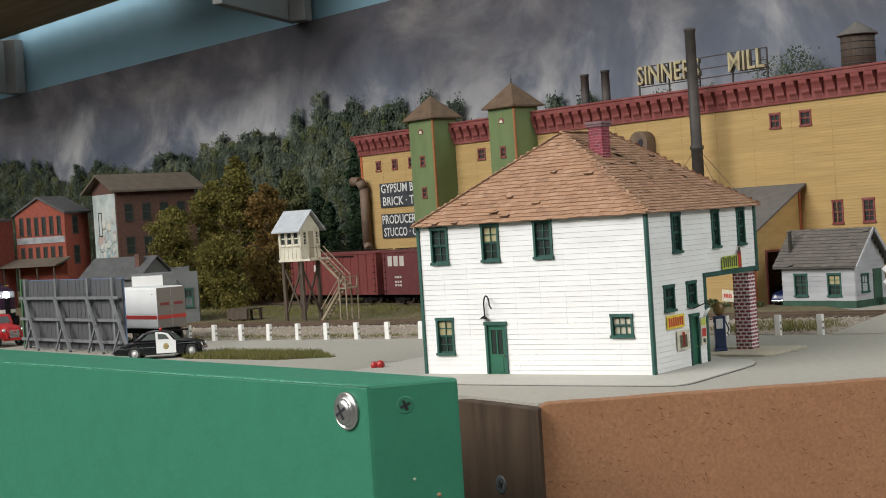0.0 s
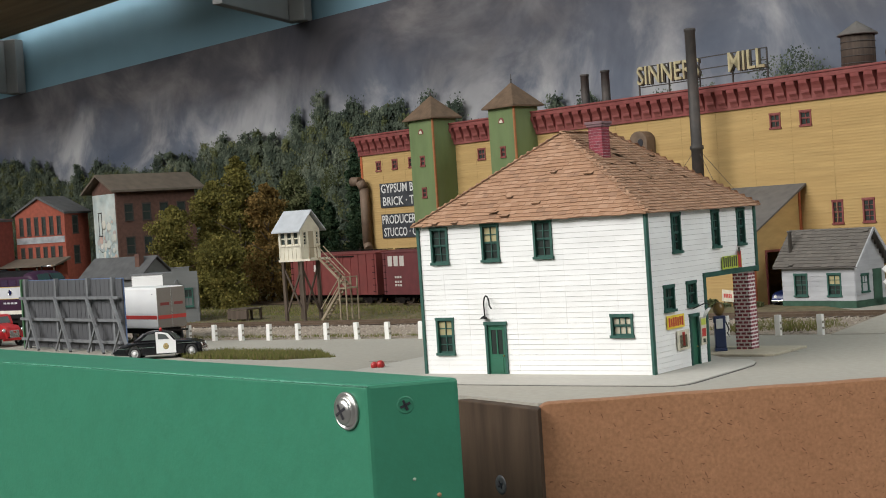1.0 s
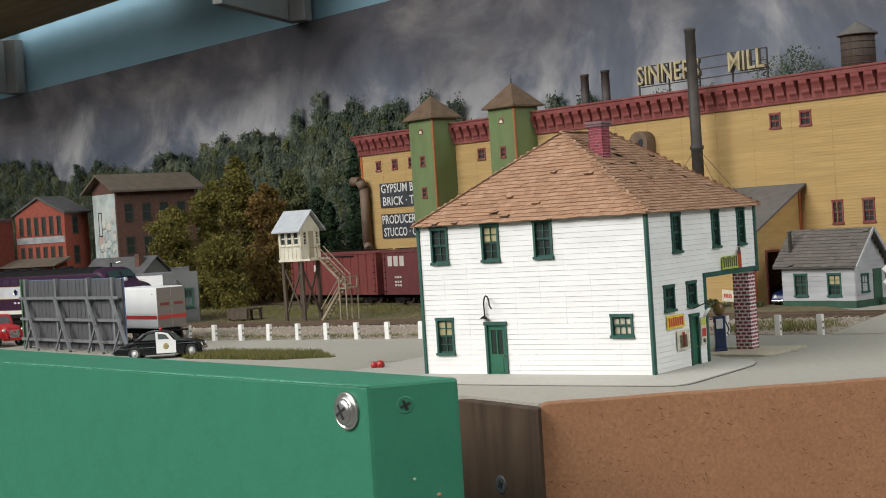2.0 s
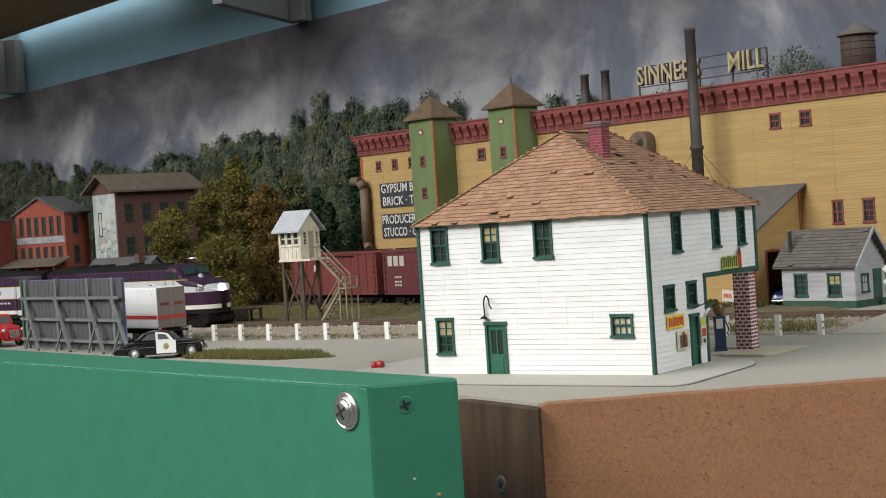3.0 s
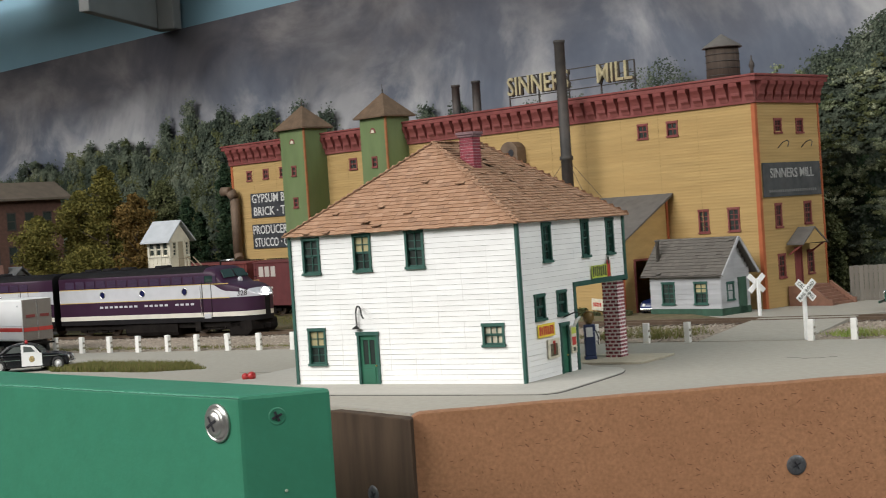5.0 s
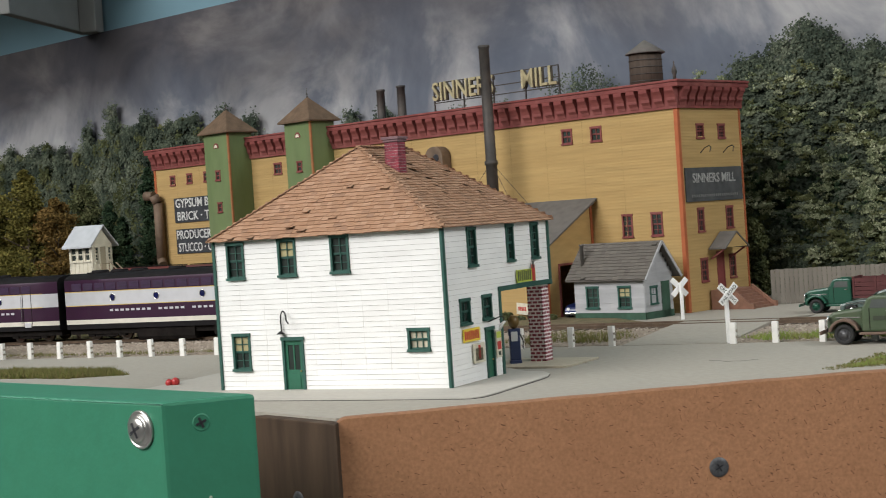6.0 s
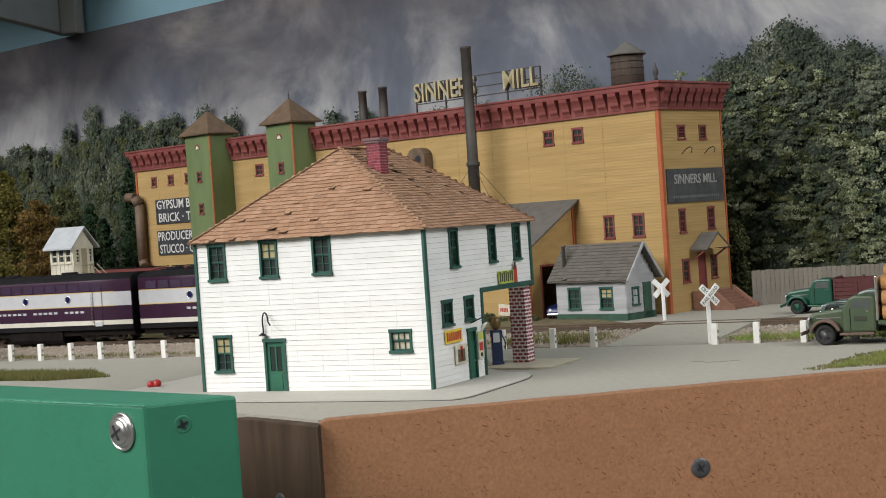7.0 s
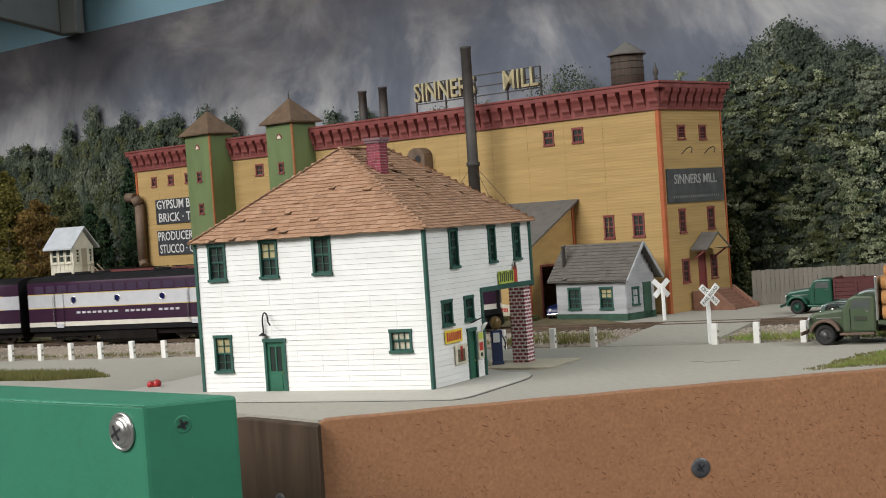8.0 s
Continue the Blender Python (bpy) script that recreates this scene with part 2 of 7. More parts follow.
# ---- the room ----
# Floor, ceiling and three walls are unseen, toned pale to bounce fill light.
solid("floor", box(-4, -3, -1.13, 4, 5, -1.1), M_floor, kind="structure", label="unseen grey room floor, added to bounce light", category="floor")
solid("ceiling", box(-4, -3, 1.9, 4, 5, 1.93), M_ceil, kind="structure", label="unseen white room ceiling, added to bounce light", category="ceiling")
solid("wall_south", box(-4, -3.05, -1.1, 4, -3, 1.9), M_room, kind="structure", label="unseen off-white room wall, added to bounce light", category="wall")
solid("wall_west", box(-4.05, -3, -1.1, -4, 5, 1.9), M_room, kind="structure", label="unseen off-white room wall, added to bounce light", category="wall")
solid("wall_east", box(4, -3, -1.1, 4.05, 5, 1.9), M_room, kind="structure", label="unseen off-white room wall, added to bounce light", category="wall")
solid("wall_north", box(-4.2, 0.212, -1.1, 3.2, 0.26, 1.9), M_bluewall, MILL, "pale sky-blue painted wall above the backdrop", "wall", kind="structure")
solid("backdrop", box(-3.4, 0.200, -0.02, 2.0, 0.209, 0.327), M_sky, MILL, "printed backdrop of heavy grey storm clouds", "backdrop", kind="structure")

# upper deck over the layout: plywood on cross joists that run to the wall
deck = thing("upper_deck", MILL, "plywood upper deck on grey painted joists", "shelf")
part("plywood_panel", box(-3.2, -0.06, 0.417, -0.86, 0.172, 0.429), M_ply, deck)
for jx in (-2.75, -1.874, -1.020, -0.09):
    j = part("joist", box(0.011, -0.22, 0.329, 0.0235, -0.004, 0.4165, 0.0015), M_joist, deck, "grey painted wooden joist", pose(jx, 0.198, 0, 0, 0, 33.1))
    part("end_block", box(0.0240, -0.040, 0.327, 0.0455, -0.016, 0.4165, 0.002), M_joist, j, "pale grey end block")

# tube lamp lying behind the deck's back edge; it washes down the wall
tube_lamp = thing("tube_lamp", MILL, "lit tube lamp behind the upper deck", "lamp")
part("tube", tube((-1.85, 0.190, 0.440), (-1.30, 0.190, 0.440), 0.008), mat("lit_tube", (0.95, 0.98, 1.0), 0.4, emit=4.5), tube_lamp)
for x in (-1.853, -1.297):
    part("end_cap", box(x - 0.004, 0.180, 0.429, x + 0.004, 0.200, 0.452, 0.001), M_steel, tube_lamp)

# ---- the layout's surface and its edge ----
edge = [(-0.0005, 0.6023), (0.06, 0.6112), (0.1164, 0.6172), (0.1745, 0.6223), (0.2336, 0.6263), (0.9, 0.66)]
solid("ground", prism(edge + [(1.6, 1.2), (-0.3, 3.4), (-2.9, 3.4), (-0.95, 1.66), (-0.6, 1.27), (-0.030, 0.6420)], -0.02, 0.0), M_road,
      label="worn pale grey concrete road surface of the layout", category="road", kind="structure")
front = [(-0.0016, 0.5973), (0.06, 0.6060), (0.1164, 0.6119), (0.1745, 0.6170), (0.2336, 0.6210), (0.9, 0.6547)]
fascia = thing("fascia_panel", None, "brown hardboard fascia with rounded corner along the layout edge", "panel")
bm = bmesh.new()
cols = []
x = front[0][0]
while x < 0.9:
    k = max(i for i in range(len(front) - 1) if front[i][0] <= x + 1e-9)
    (xa, ya), (xb, yb) = front[k], front[k + 1]
    y, s, r = ya + (yb - ya) * (x - xa) / (xb - xa), x - front[0][0], 0.0052
    top = 0.0006 - (r - math.sqrt(max(0, r * r - (r - s) ** 2)) if s < r else 0) + 0.00012 * math.sin(x * 160)
    cols.append([bm.verts.new(p) for p in ((x, y, -0.35), (x, y, top - 0.0007), (x, y + 0.0007, top), (x, y + 0.0042, top), (x, y + 0.0046, -0.35))])
    x += 0.0006 if s < r else 0.01
for a, b in zip(cols, cols[1:]):
    for i in range(4):
        f = bm.faces.new((a[i], b[i], b[i + 1], a[i + 1]))
        f.material_index = 1 if 1 <= i <= 2 else 0
for ring in (cols[0], cols[-1]):
    bm.faces.new(ring).material_index = 1
part("panel", bm, [M_hard, M_hardedge], fascia)
rng = random.Random(4)
bm = bmesh.new()
for _ in range(2200):
    s = rng.random() ** 0.8 * 0.40
    k = 0
    x = 0.001 + s
    while front[k + 1][0] < x:
        k += 1
    (xa, ya), (xb, yb) = front[k], front[k + 1]
    y = ya + (yb - ya) * (x - xa) / (xb - xa) - 0.00006
    z, a, n = -0.003 - rng.random() * 0.075, rng.gauss(0, 0.9), rng.uniform(0.0004, 0.0020)
    dx, dz, w = math.cos(a) * n, math.sin(a) * n, rng.uniform(0.00012, 0.0003)
    t = (yb - ya) / (xb - xa)
    vs = [bm.verts.new((x + px, y + px * t, z + pz)) for px, pz in ((0, 0), (dx, dz), (dx + w, dz + w), (w * 0.5, w * 1.6))]
    bm.faces.new(vs)
tagged(part("fibre_fleck", bm, M_fleck, fascia, "dark fibre flecks in the hardboard"), kind="stuff")


def screw_at(name, x, y, z, turn, r, parent_label, dark=False, washer=True):
    """A cross-head screw standing out of an upright face; its axis is the face's normal."""
    m = pose(x, y, z, 90, 0, turn)
    ob = thing(name, m, parent_label, "screw")
    body = M_blacksteel if dark else M_steel
    if washer:
        part("washer", lathe([(r, 0), (r * 1.0, r * 0.12), (r * 0.95, r * 0.18), (r * 0.88, r * 0.19), (r * 0.84, r * 0.11), (r * 0.79, r * 0.12), (r * 0.76, r * 0.26), (r * 0.68, r * 0.30)], 32), M_steel, ob)
        h = part("head", lathe([(r * 0.66, r * 0.22), (r * 0.66, r * 0.32), (r * 0.58, r * 0.40), (r * 0.40, r * 0.46), (r * 0.15, r * 0.48)], 28), body, ob)
        top = r * 0.45
    else:
        h = part("head", lathe([(r, 0), (r * 0.96, r * 0.06), (r * 0.55, r * 0.09), (r * 0.2, r * 0.04)], 24), body, ob)
        top = r * 0.09
    bm = bmesh.new()
    for a in (0.5, 0.5 + math.pi / 2):
        c, s = math.cos(a) * r * 0.42, math.sin(a) * r * 0.42
        add_bar(bm, (-c, -s, top), (c, s, top), r * 0.13, r * 0.12)
    part("cross_recess", bm, M_recess, h)
    return ob


board = thing("side_board", None, "wooden end board painted glossy green, edges worn", "board")
C0, R0 = Vector((-0.0567, 0.5100)), Vector((-0.0266, 0.5182))
dl, db = Vector((math.cos(radians(133.15)), math.sin(radians(133.15)))), Vector((math.cos(radians(131.6)), math.sin(radians(131.6))))
part("board", prism([C0, R0, R0 + db * 0.95, C0 + dl * 0.93], -0.30, 0.0206, bevel=0.0013), M_green, board)
# Pale strips: worn paint, with the bevel's highlight put into the colour.
bm = bmesh.new()
for _ in range(420):
    s = rng.random() ** 1.4 * 0.42
    p = C0 + dl * s
    add_box(bm, -0.0007, -0.0002, -0.0001, rng.uniform(0.0004, 0.0030), 0.00010, 0.00008, m=pose(p.x, p.y, 0.02025 - rng.random() * 0.0003, 0, 0, 133.15))
tagged(part("worn_edge", bm, mat("highlit_worn_green", (0.16, 0.42, 0.30), 0.6), board, "pale worn paint and painted highlight along the edge"), kind="stuff")
part("chip", lathe([(0.0006, 0), (0.0003, 0.0001)], 8, pose(-0.0430, 0.51355, -0.0120, 90, 0, 15)), M_chip, board)
part("chip", lathe([(0.0008, 0), (0.0003, 0.0001)], 8, pose(-0.0352, 0.5157, -0.0180, 90, 0, 15)), mat("bare_wood_chip", (0.35, 0.22, 0.12), 0.9), board)
hole = part("screw_hole", lathe([(0.0032, -0.0008), (0.0030, 0.00005), (0.0024, 0.00010), (0.0017, -0.0004)], 20, pose(-0.0444, 0.51335, 0.0129, 90, 0, 15)), M_green, board, "green painted screw dimple")
bm = bmesh.new()
for a in (0.4, 1.97):
    c, s = math.cos(a) * 0.0018, math.sin(a) * 0.0018
    add_bar(bm, (-c, -s, 0), (c, s, 0), 0.0008, 0.0003)
bmesh.ops.transform(bm, matrix=pose(-0.04445, 0.5131, 0.0129, 90, 0, 15), verts=bm.verts)
part("cross_recess", bm, M_recess, hole)
screw_at("washer_screw", -0.0644, 0.5182, 0.0115, -46, 0.0065, "steel cross-head screw with a domed washer in green board")

block = thing("end_block", None, "dark-stained scratched wooden end block beside the fascia", "board")
part("block", prism([(-0.0008, 0.5906), (0.0008, 0.6000), (-0.028, 0.6415), (-0.0345, 0.6400)], -0.35, -0.0010, bevel=0.0006), M_oldwood, block)
screw_at("drywall_screw", -0.0172, 0.6148, -0.0330, -55.6, 0.0040, "black cross-head screw in stained wood", True, False)
screw_at("drywall_screw", 0.1520, 0.61495, -0.0330, 5.0, 0.0041, "grey cross-head screw sunk into the hardboard", True, False)

# pavement round the house and the pump island
pave = thing("pavement", None, "pale concrete pavement with a dark kerb joint and painted edge shadow", "pavement", kind="structure")
walk_line = [(-0.115, 0.7385), (-0.0344, 0.6862), (0.0113, 0.6574), (0.0520, 0.6338), (0.0553, 0.6329), (0.0601, 0.6345), (0.0640, 0.6392), (0.0697, 0.6486), (0.0817, 0.6692), (0.0911, 0.6856), (0.0960, 0.6953), (0.0984, 0.7060), (0.0974, 0.7170)]
part("slab", prism(walk_line + [(0.0900, 0.7240), (0.0800, 0.7600), (-0.05, 0.853)], -0.004, 0.0007, bevel=0.0003), M_pave, pave)
# Dark strip for the kerb's joint and the shadow along its edge.
bm = bmesh.new()
for (xa, ya), (xb, yb) in zip(walk_line, walk_line[1:]):
    add_bar(bm, (xa, ya - 0.0004, 0.00005), (xb, yb - 0.0004, 0.00005), 0.0005, 0.0003)
part("kerb_joint", bm, mat("joint_and_shadow", (0.05, 0.045, 0.04), 0.9), pave)
solid("pump_island", prism([(-0.0295, 0.0790), (0.0165, 0.0790), (0.0195, 0.0805), (0.0205, 0.0840), (0.0205, 0.1190), (-0.0295, 0.1190)], 0, 0.0011, bevel=0.0003),
      mat("island_concrete", (0.46, 0.41, 0.31), 0.9, vary=0.08, scale=300, dirt=(0.3, 0.26, 0.2)), HOUSE, "buff concrete pump island beside the store", "pavement")

# ---- railway line, crossing and embankment ----
solid("yard", prism([(-1.6, 0.022), (0.20, 0.022), (0.13, 0.10), (0.02, 0.28), (-1.6, 0.9)], -0.004, 0.0013), M_dirt, LINE, "brown earth with patches of dry grass", "ground", kind="structure")
bank = [(-0.090, -0.002), (-0.090, 0.0003), (-0.060, 0.0014), (-0.024, 0.0024), (0.022, 0.0024), (0.030, 0.0005), (0.030, -0.002)]
for name, xa, xb in (("embankment", -1.6, 0.2145), ("embankment", 0.2735, 1.0)):
    solid(name, prism(bank, xa, xb, "x"), M_ballast, LINE, "grey-brown ballast bank under the rails", "ground", kind="structure")
bm = bmesh.new()
for _ in range(7000):
    s = rng.uniform(-0.50, 0.44)
    if 0.213 < s < 0.275:
        continue
    o = rng.uniform(-0.089, -0.012)
    z = 0.0003 + 0.0021 * min(1, (o + 0.090) / 0.066)
    r = rng.uniform(0.0004, 0.0011)
    c = Vector((s, o, z))
    vs = [bm.verts.new(c + Vector((rng.uniform(0.6, 1.2) * r * a, rng.uniform(0.6, 1.2) * r * b, rng.uniform(0.6, 1.2) * r * d))) for a, b, d in ((1, 0, 0), (-1, 0, 0), (0, 1, 0), (0, -1, 0), (0, 0, 1), (0, 0, -1))]
    for f in ((0, 2, 4), (2, 1, 4), (1, 3, 4), (3, 0, 4), (2, 0, 5), (1, 2, 5), (3, 1, 5), (0, 3, 5)):
        bm.faces.new([vs[i] for i in f])


def leafy(name, cols, rough=0.85, patch=0.0, own=1.0):
    """Colour that changes from piece to piece between the given tones; patch: the size count of clumps that share a tone."""
    m = bpy.data.materials.new(name)
    m.use_nodes = True
    nd, ln = m.node_tree.nodes, m.node_tree.links
    b = nd["Principled BSDF"]
    b.inputs["Roughness"].default_value, b.inputs["Specular IOR Level"].default_value = rough, 0.15
    g = nd.new("ShaderNodeNewGeometry")
    r = nd.new("ShaderNodeValToRGB")
    while len(r.color_ramp.elements) < len(cols):
        r.color_ramp.elements.new(0.5)
    for i, (e, c) in enumerate(zip(r.color_ramp.elements, cols)):
        e.position, e.color = i / max(1, len(cols) - 1), (*c, 1)
    tone = g.outputs["Random Per Island"]
    if patch:
        tc = nd.new("ShaderNodeTexCoord")
        n = nd.new("ShaderNodeTexNoise")
        n.inputs["Scale"].default_value, n.inputs["Detail"].default_value, n.inputs["Roughness"].default_value = patch, 3, 0.6
        ln.new(tc.outputs["Object"], n.inputs["Vector"])
        wide = nd.new("ShaderNodeMapRange")
        wide.inputs["From Min"].default_value, wide.inputs["From Max"].default_value = 0.33, 0.67
        wide.inputs["To Min"].default_value, wide.inputs["To Max"].default_value = -own * 0.5, 1 - own * 0.5
        ln.new(n.outputs[0], wide.inputs[0])
        add = nd.new("ShaderNodeMath")
        add.operation = "MULTIPLY_ADD"
        ln.new(tone, add.inputs[0])
        add.inputs[1].default_value = own
        ln.new(wide.outputs[0], add.inputs[2])
        tone = add.outputs[0]
    ln.new(tone, r.inputs[0])
    ln.new(r.outputs[0], b.inputs["Base Color"])
    return m


M_stones = leafy("loose_stones", [(0.16, 0.13, 0.10), (0.30, 0.26, 0.21), (0.44, 0.39, 0.33), (0.24, 0.19, 0.14)])
solid("ballast", bm, M_stones, LINE, "loose grey and tan ballast stones", "ballast", kind="stuff")
track = thing("railway_track", LINE, "weathered main-line track on dark sleepers", "track")
for o in (-0.00825, 0.00825):
    bm = bmesh.new()
    add_box(bm, -1.6, o - 0.0009, 0.0028, 1.0, o + 0.0009, 0.0031)
    add_box(bm, -1.6, o - 0.0003, 0.0031, 1.0, o + 0.0003, 0.0040)
    add_box(bm, -1.6, o - 0.0005, 0.0040, 1.0, o + 0.0005, 0.0047)
    part("rail", bm, M_rail, track)
tie_mesh = mesh_of("sleeper", box(-0.0013, -0.0155, 0.0014, 0.0013, 0.0155, 0.0029), M_tie)
for i in range(190):
    s = -0.75 + i * 0.0066
    if not 0.213 < s < 0.275:
        part("sleeper", tie_mesh, None, track, at=pose(s, 0, 0, 0, 0, rng.gauss(0, 0.6)))
cross = thing("level_crossing", LINE, "grey road ramp over the rails", "road", kind="structure")
part("ramp", prism([(-0.093, -0.001), (-0.093, 0.0004), (-0.012, 0.0042), (-0.0092, 0.0042), (-0.0092, -0.001)], 0.215, 0.273, "x"), M_road, cross)
part("infill", prism([(-0.0071, 0.001), (-0.0071, 0.0043), (0.0071, 0.0043), (0.0071, 0.001)], 0.215, 0.273, "x"), M_road, cross)
part("ramp", prism([(0.0092, -0.001), (0.0092, 0.0042), (0.014, 0.0042), (0.085, 0.0003), (0.085, -0.001)], 0.200, 0.273, "x"), M_road, cross)

# white guard posts beside the road
M_post = mat("white_post_paint", (0.80, 0.79, 0.75), 0.7, vary=0.06, scale=200, dirt=(0.5, 0.47, 0.4), dirt_amount=0.35, dirt_scale=150)
post = thing("guard_post", None, "white-painted square wooden roadside guard post", "post", "roadside guard posts")
part("shaft", box(-0.00155, -0.0013, -0.001, 0.00155, 0.0013, 0.0110, 0.0002), M_post, post)
bm = bmesh.new()
for z in (0.0030, 0.0062):
    add_box(bm, 0.0016, -0.0010, z, 0.00215, 0.0010, z + 0.0012)
part("cable_clip", bm, mat("post_clip", (0.28, 0.25, 0.2), 0.8), post)
post_s = [-0.3105, -0.2855, -0.2580, -0.2322, -0.2072, -0.1808, -0.1552, -0.1310, -0.1058, -0.080, -0.054, -0.028, -0.002, 0.024, 0.050, 0.076, 0.102, 0.128, 0.1555, 0.1860, 0.2095, 0.2775, 0.2995, 0.3240, 0.350, 0.376]
post.matrix_world = LINE @ pose(post_s[0], -0.0935, 0)
for s in post_s[1:]:
    copy_thing(post, LINE @ pose(s, -0.0935 + rng.gauss(0, 0.0006), 0, rng.gauss(0, 1.2), rng.gauss(0, 1.2), rng.gauss(0, 4)))
# ---- the white two-storey store ----
M_side = mat("white_clapboard", (0.88, 0.875, 0.85), 0.65, vary=0.05, scale=140, dirt=(0.72, 0.70, 0.65), dirt_amount=0.25, dirt_scale=60, spread=0.02, spec=0.3, stretch=(0.3, 1, 1))
M_trimg = mat("dark_green_trim", (0.020, 0.085, 0.065), 0.6, vary=0.15, scale=250, dirt=(0.05, 0.13, 0.10), dirt_amount=0.4, dirt_scale=150)
M_doorg = mat("green_door_paint", (0.022, 0.130, 0.075), 0.5, vary=0.1, scale=200)
M_pane = mat("dark_window_glass", (0.040, 0.050, 0.045), 0.12, spec=0.6)
M_shade = mat("cream_window_blind", (0.42, 0.36, 0.19), 0.8, vary=0.12, scale=200)
M_curtain = mat("pale_curtain", (0.55, 0.50, 0.38), 0.85, vary=0.3, scale=350, stretch=(1, 1, 0.1))
M_metal_black = mat("black_lamp_iron", (0.03, 0.03, 0.03), 0.5, 0.5)
FACES = {"front": Matrix.Identity(4), "right": pose(0, 0, 0, 0, 0, 90)}


def window_unit(parent, face, x0, z0, x1, z1, frame_m, rows=2, cols=2, blind=0.0, proud=0.0009, name="window", curtain=None, fw=0.0011):
    """A sash window set in its opening: frame, sill, two sashes with glazing bars, glass and perhaps a blind. Face plane y = 0."""
    w = thing(name)
    w.parent, w.matrix_basis = parent, face
    bm = bmesh.new()
    add_box(bm, x0, -proud, z0, x0 + fw, 0.0016, z1)
    add_box(bm, x1 - fw, -proud, z0, x1, 0.0016, z1)
    add_box(bm, x0 - 0.0002, -proud - 0.0002, z1 - fw, x1 + 0.0002, 0.0016, z1 + 0.0003)
    part("frame", bm, frame_m, w)
    part("sill", box(x0 - 0.0004, -proud - 0.0006, z0 - 0.0004, x1 + 0.0004, 0.0014, z0 + 0.0008), frame_m, w)
    mid = (z0 + z1) / 2
    for k, (za, zb, y) in enumerate(((mid, z1 - fw, -0.0001), (z0 + 0.0008, mid, 0.0003))):
        bm = bmesh.new()
        add_box(bm, x0 + fw, y, za, x1 - fw, y + 0.0005, za + 0.0006)
        add_box(bm, x0 + fw, y, zb - 0.0005, x1 - fw, y + 0.0005, zb)
        for i in range(1, cols):
            x = x0 + fw + (x1 - x0 - 2 * fw) * i / cols
            add_box(bm, x - 0.0002, y, za + 0.0006, x + 0.0002, y + 0.0005, zb - 0.0005)
        for i in range(1, rows):
            z = za + (zb - za) * i / rows
            add_box(bm, x0 + fw, y + 0.0001, z - 0.0002, x1 - fw, y + 0.0004, z + 0.0002)
        s = part("sash", bm, frame_m, w)
        part("pane", box(x0 + fw, y + 0.0006, za, x1 - fw, y + 0.0008, zb), M_pane if not (curtain or (blind and k == 0)) else (curtain or M_shade), s)
    return w


def clad(parent, face, length, z0, z1, pitch, openings, material, joints, rng, start=0.0, extent=None, thick=0.00034):
    """Lapped boards along a wall from x = start to length, cut at openings (x0, z0, x1, z1) and at butt joints."""
    n = int(round((z1 - z0) / pitch))
    for k in range(n):
        za, zb = z0 + k * pitch, z0 + (k + 1) * pitch
        lo, hi = (start, length) if extent is None else extent(za)
        if hi - lo < 0.001:
            continue
        cuts = [(lo, hi)]
        for xa, wa, xb, wb in openings:
            if wa < zb - pitch * 0.3 and wb > za + pitch * 0.3:
                cuts = [p for c in cuts for p in ((c[0], min(c[1], xa)), (max(c[0], xb), c[1])) if p[1] - p[0] > 0.0004]
        for xa, wa, xb, wb in openings:
            if not (wa < zb - pitch * 0.3 and wb > za + pitch * 0.3):
                continue
            for pa, pb in ((wb, zb), (za + 0.00014, wa)):
                if za < pa and pb <= zb and pb - pa > 0.0002 and lo <= xa and xb <= hi:
                    part("clapboard", prism([(-thick * 0.9, pa), (0.00008, pa), (0.00008, pb), (-0.00014, pb)], xa + 0.00002, xb - 0.00002, "x"), material, parent, at=face)
        for a, b in cuts:
            stops = [a] + [j for j in joints(k) if a + 0.002 < j < b - 0.002] + [b]
            for xa, xb in zip(stops, stops[1:]):
                out = thick + rng.uniform(-0.00003, 0.00003)
                gap = rng.uniform(0.00011, 0.00014)
                bm = prism([(-out, za + gap), (0.00008, za + gap), (0.00008, zb), (-0.00014, zb)], xa + 0.000012, xb - 0.000012, "x")
                part("clapboard", bm, material, parent, at=face)


def wall_with_holes(x0, z0, x1, z1, holes, y0, y1):
    """A flat wall from y0 to y1 with rectangular holes, as one closed mesh."""
    bm = bmesh.new()
    xs = sorted({x0, x1, *[x for h in holes for x in (h[0], h[2]) if x0 < x < x1]})
    zs = sorted({z0, z1, *[z for h in holes for z in (h[1], h[3]) if z0 < z < z1]})
    made = {}

    def v(i, k, y):
        if (i, k, y) not in made:
            made[i, k, y] = bm.verts.new((xs[i], y, zs[k]))
        return made[i, k, y]

    def filled(i, k):
        if not (0 <= i < len(xs) - 1 and 0 <= k < len(zs) - 1):
            return False
        cx, cz = (xs[i] + xs[i + 1]) / 2, (zs[k] + zs[k + 1]) / 2
        return not any(h[0] < cx < h[2] and h[1] < cz < h[3] for h in holes)

    for i in range(len(xs) - 1):
        for k in range(len(zs) - 1):
            if not filled(i, k):
                continue
            bm.faces.new((v(i, k, y0), v(i + 1, k, y0), v(i + 1, k + 1, y0), v(i, k + 1, y0)))
            bm.faces.new((v(i, k, y1), v(i, k + 1, y1), v(i + 1, k + 1, y1), v(i + 1, k, y1)))
            for di, dk, a, b in ((-1, 0, (i, k), (i, k + 1)), (1, 0, (i + 1, k + 1), (i + 1, k)), (0, -1, (i + 1, k), (i, k)), (0, 1, (i, k + 1), (i + 1, k + 1))):
                if not filled(i + di, k + dk):
                    bm.faces.new((v(*a, y0), v(*b, y0), v(*b, y1), v(*a, y1)))
    return bm


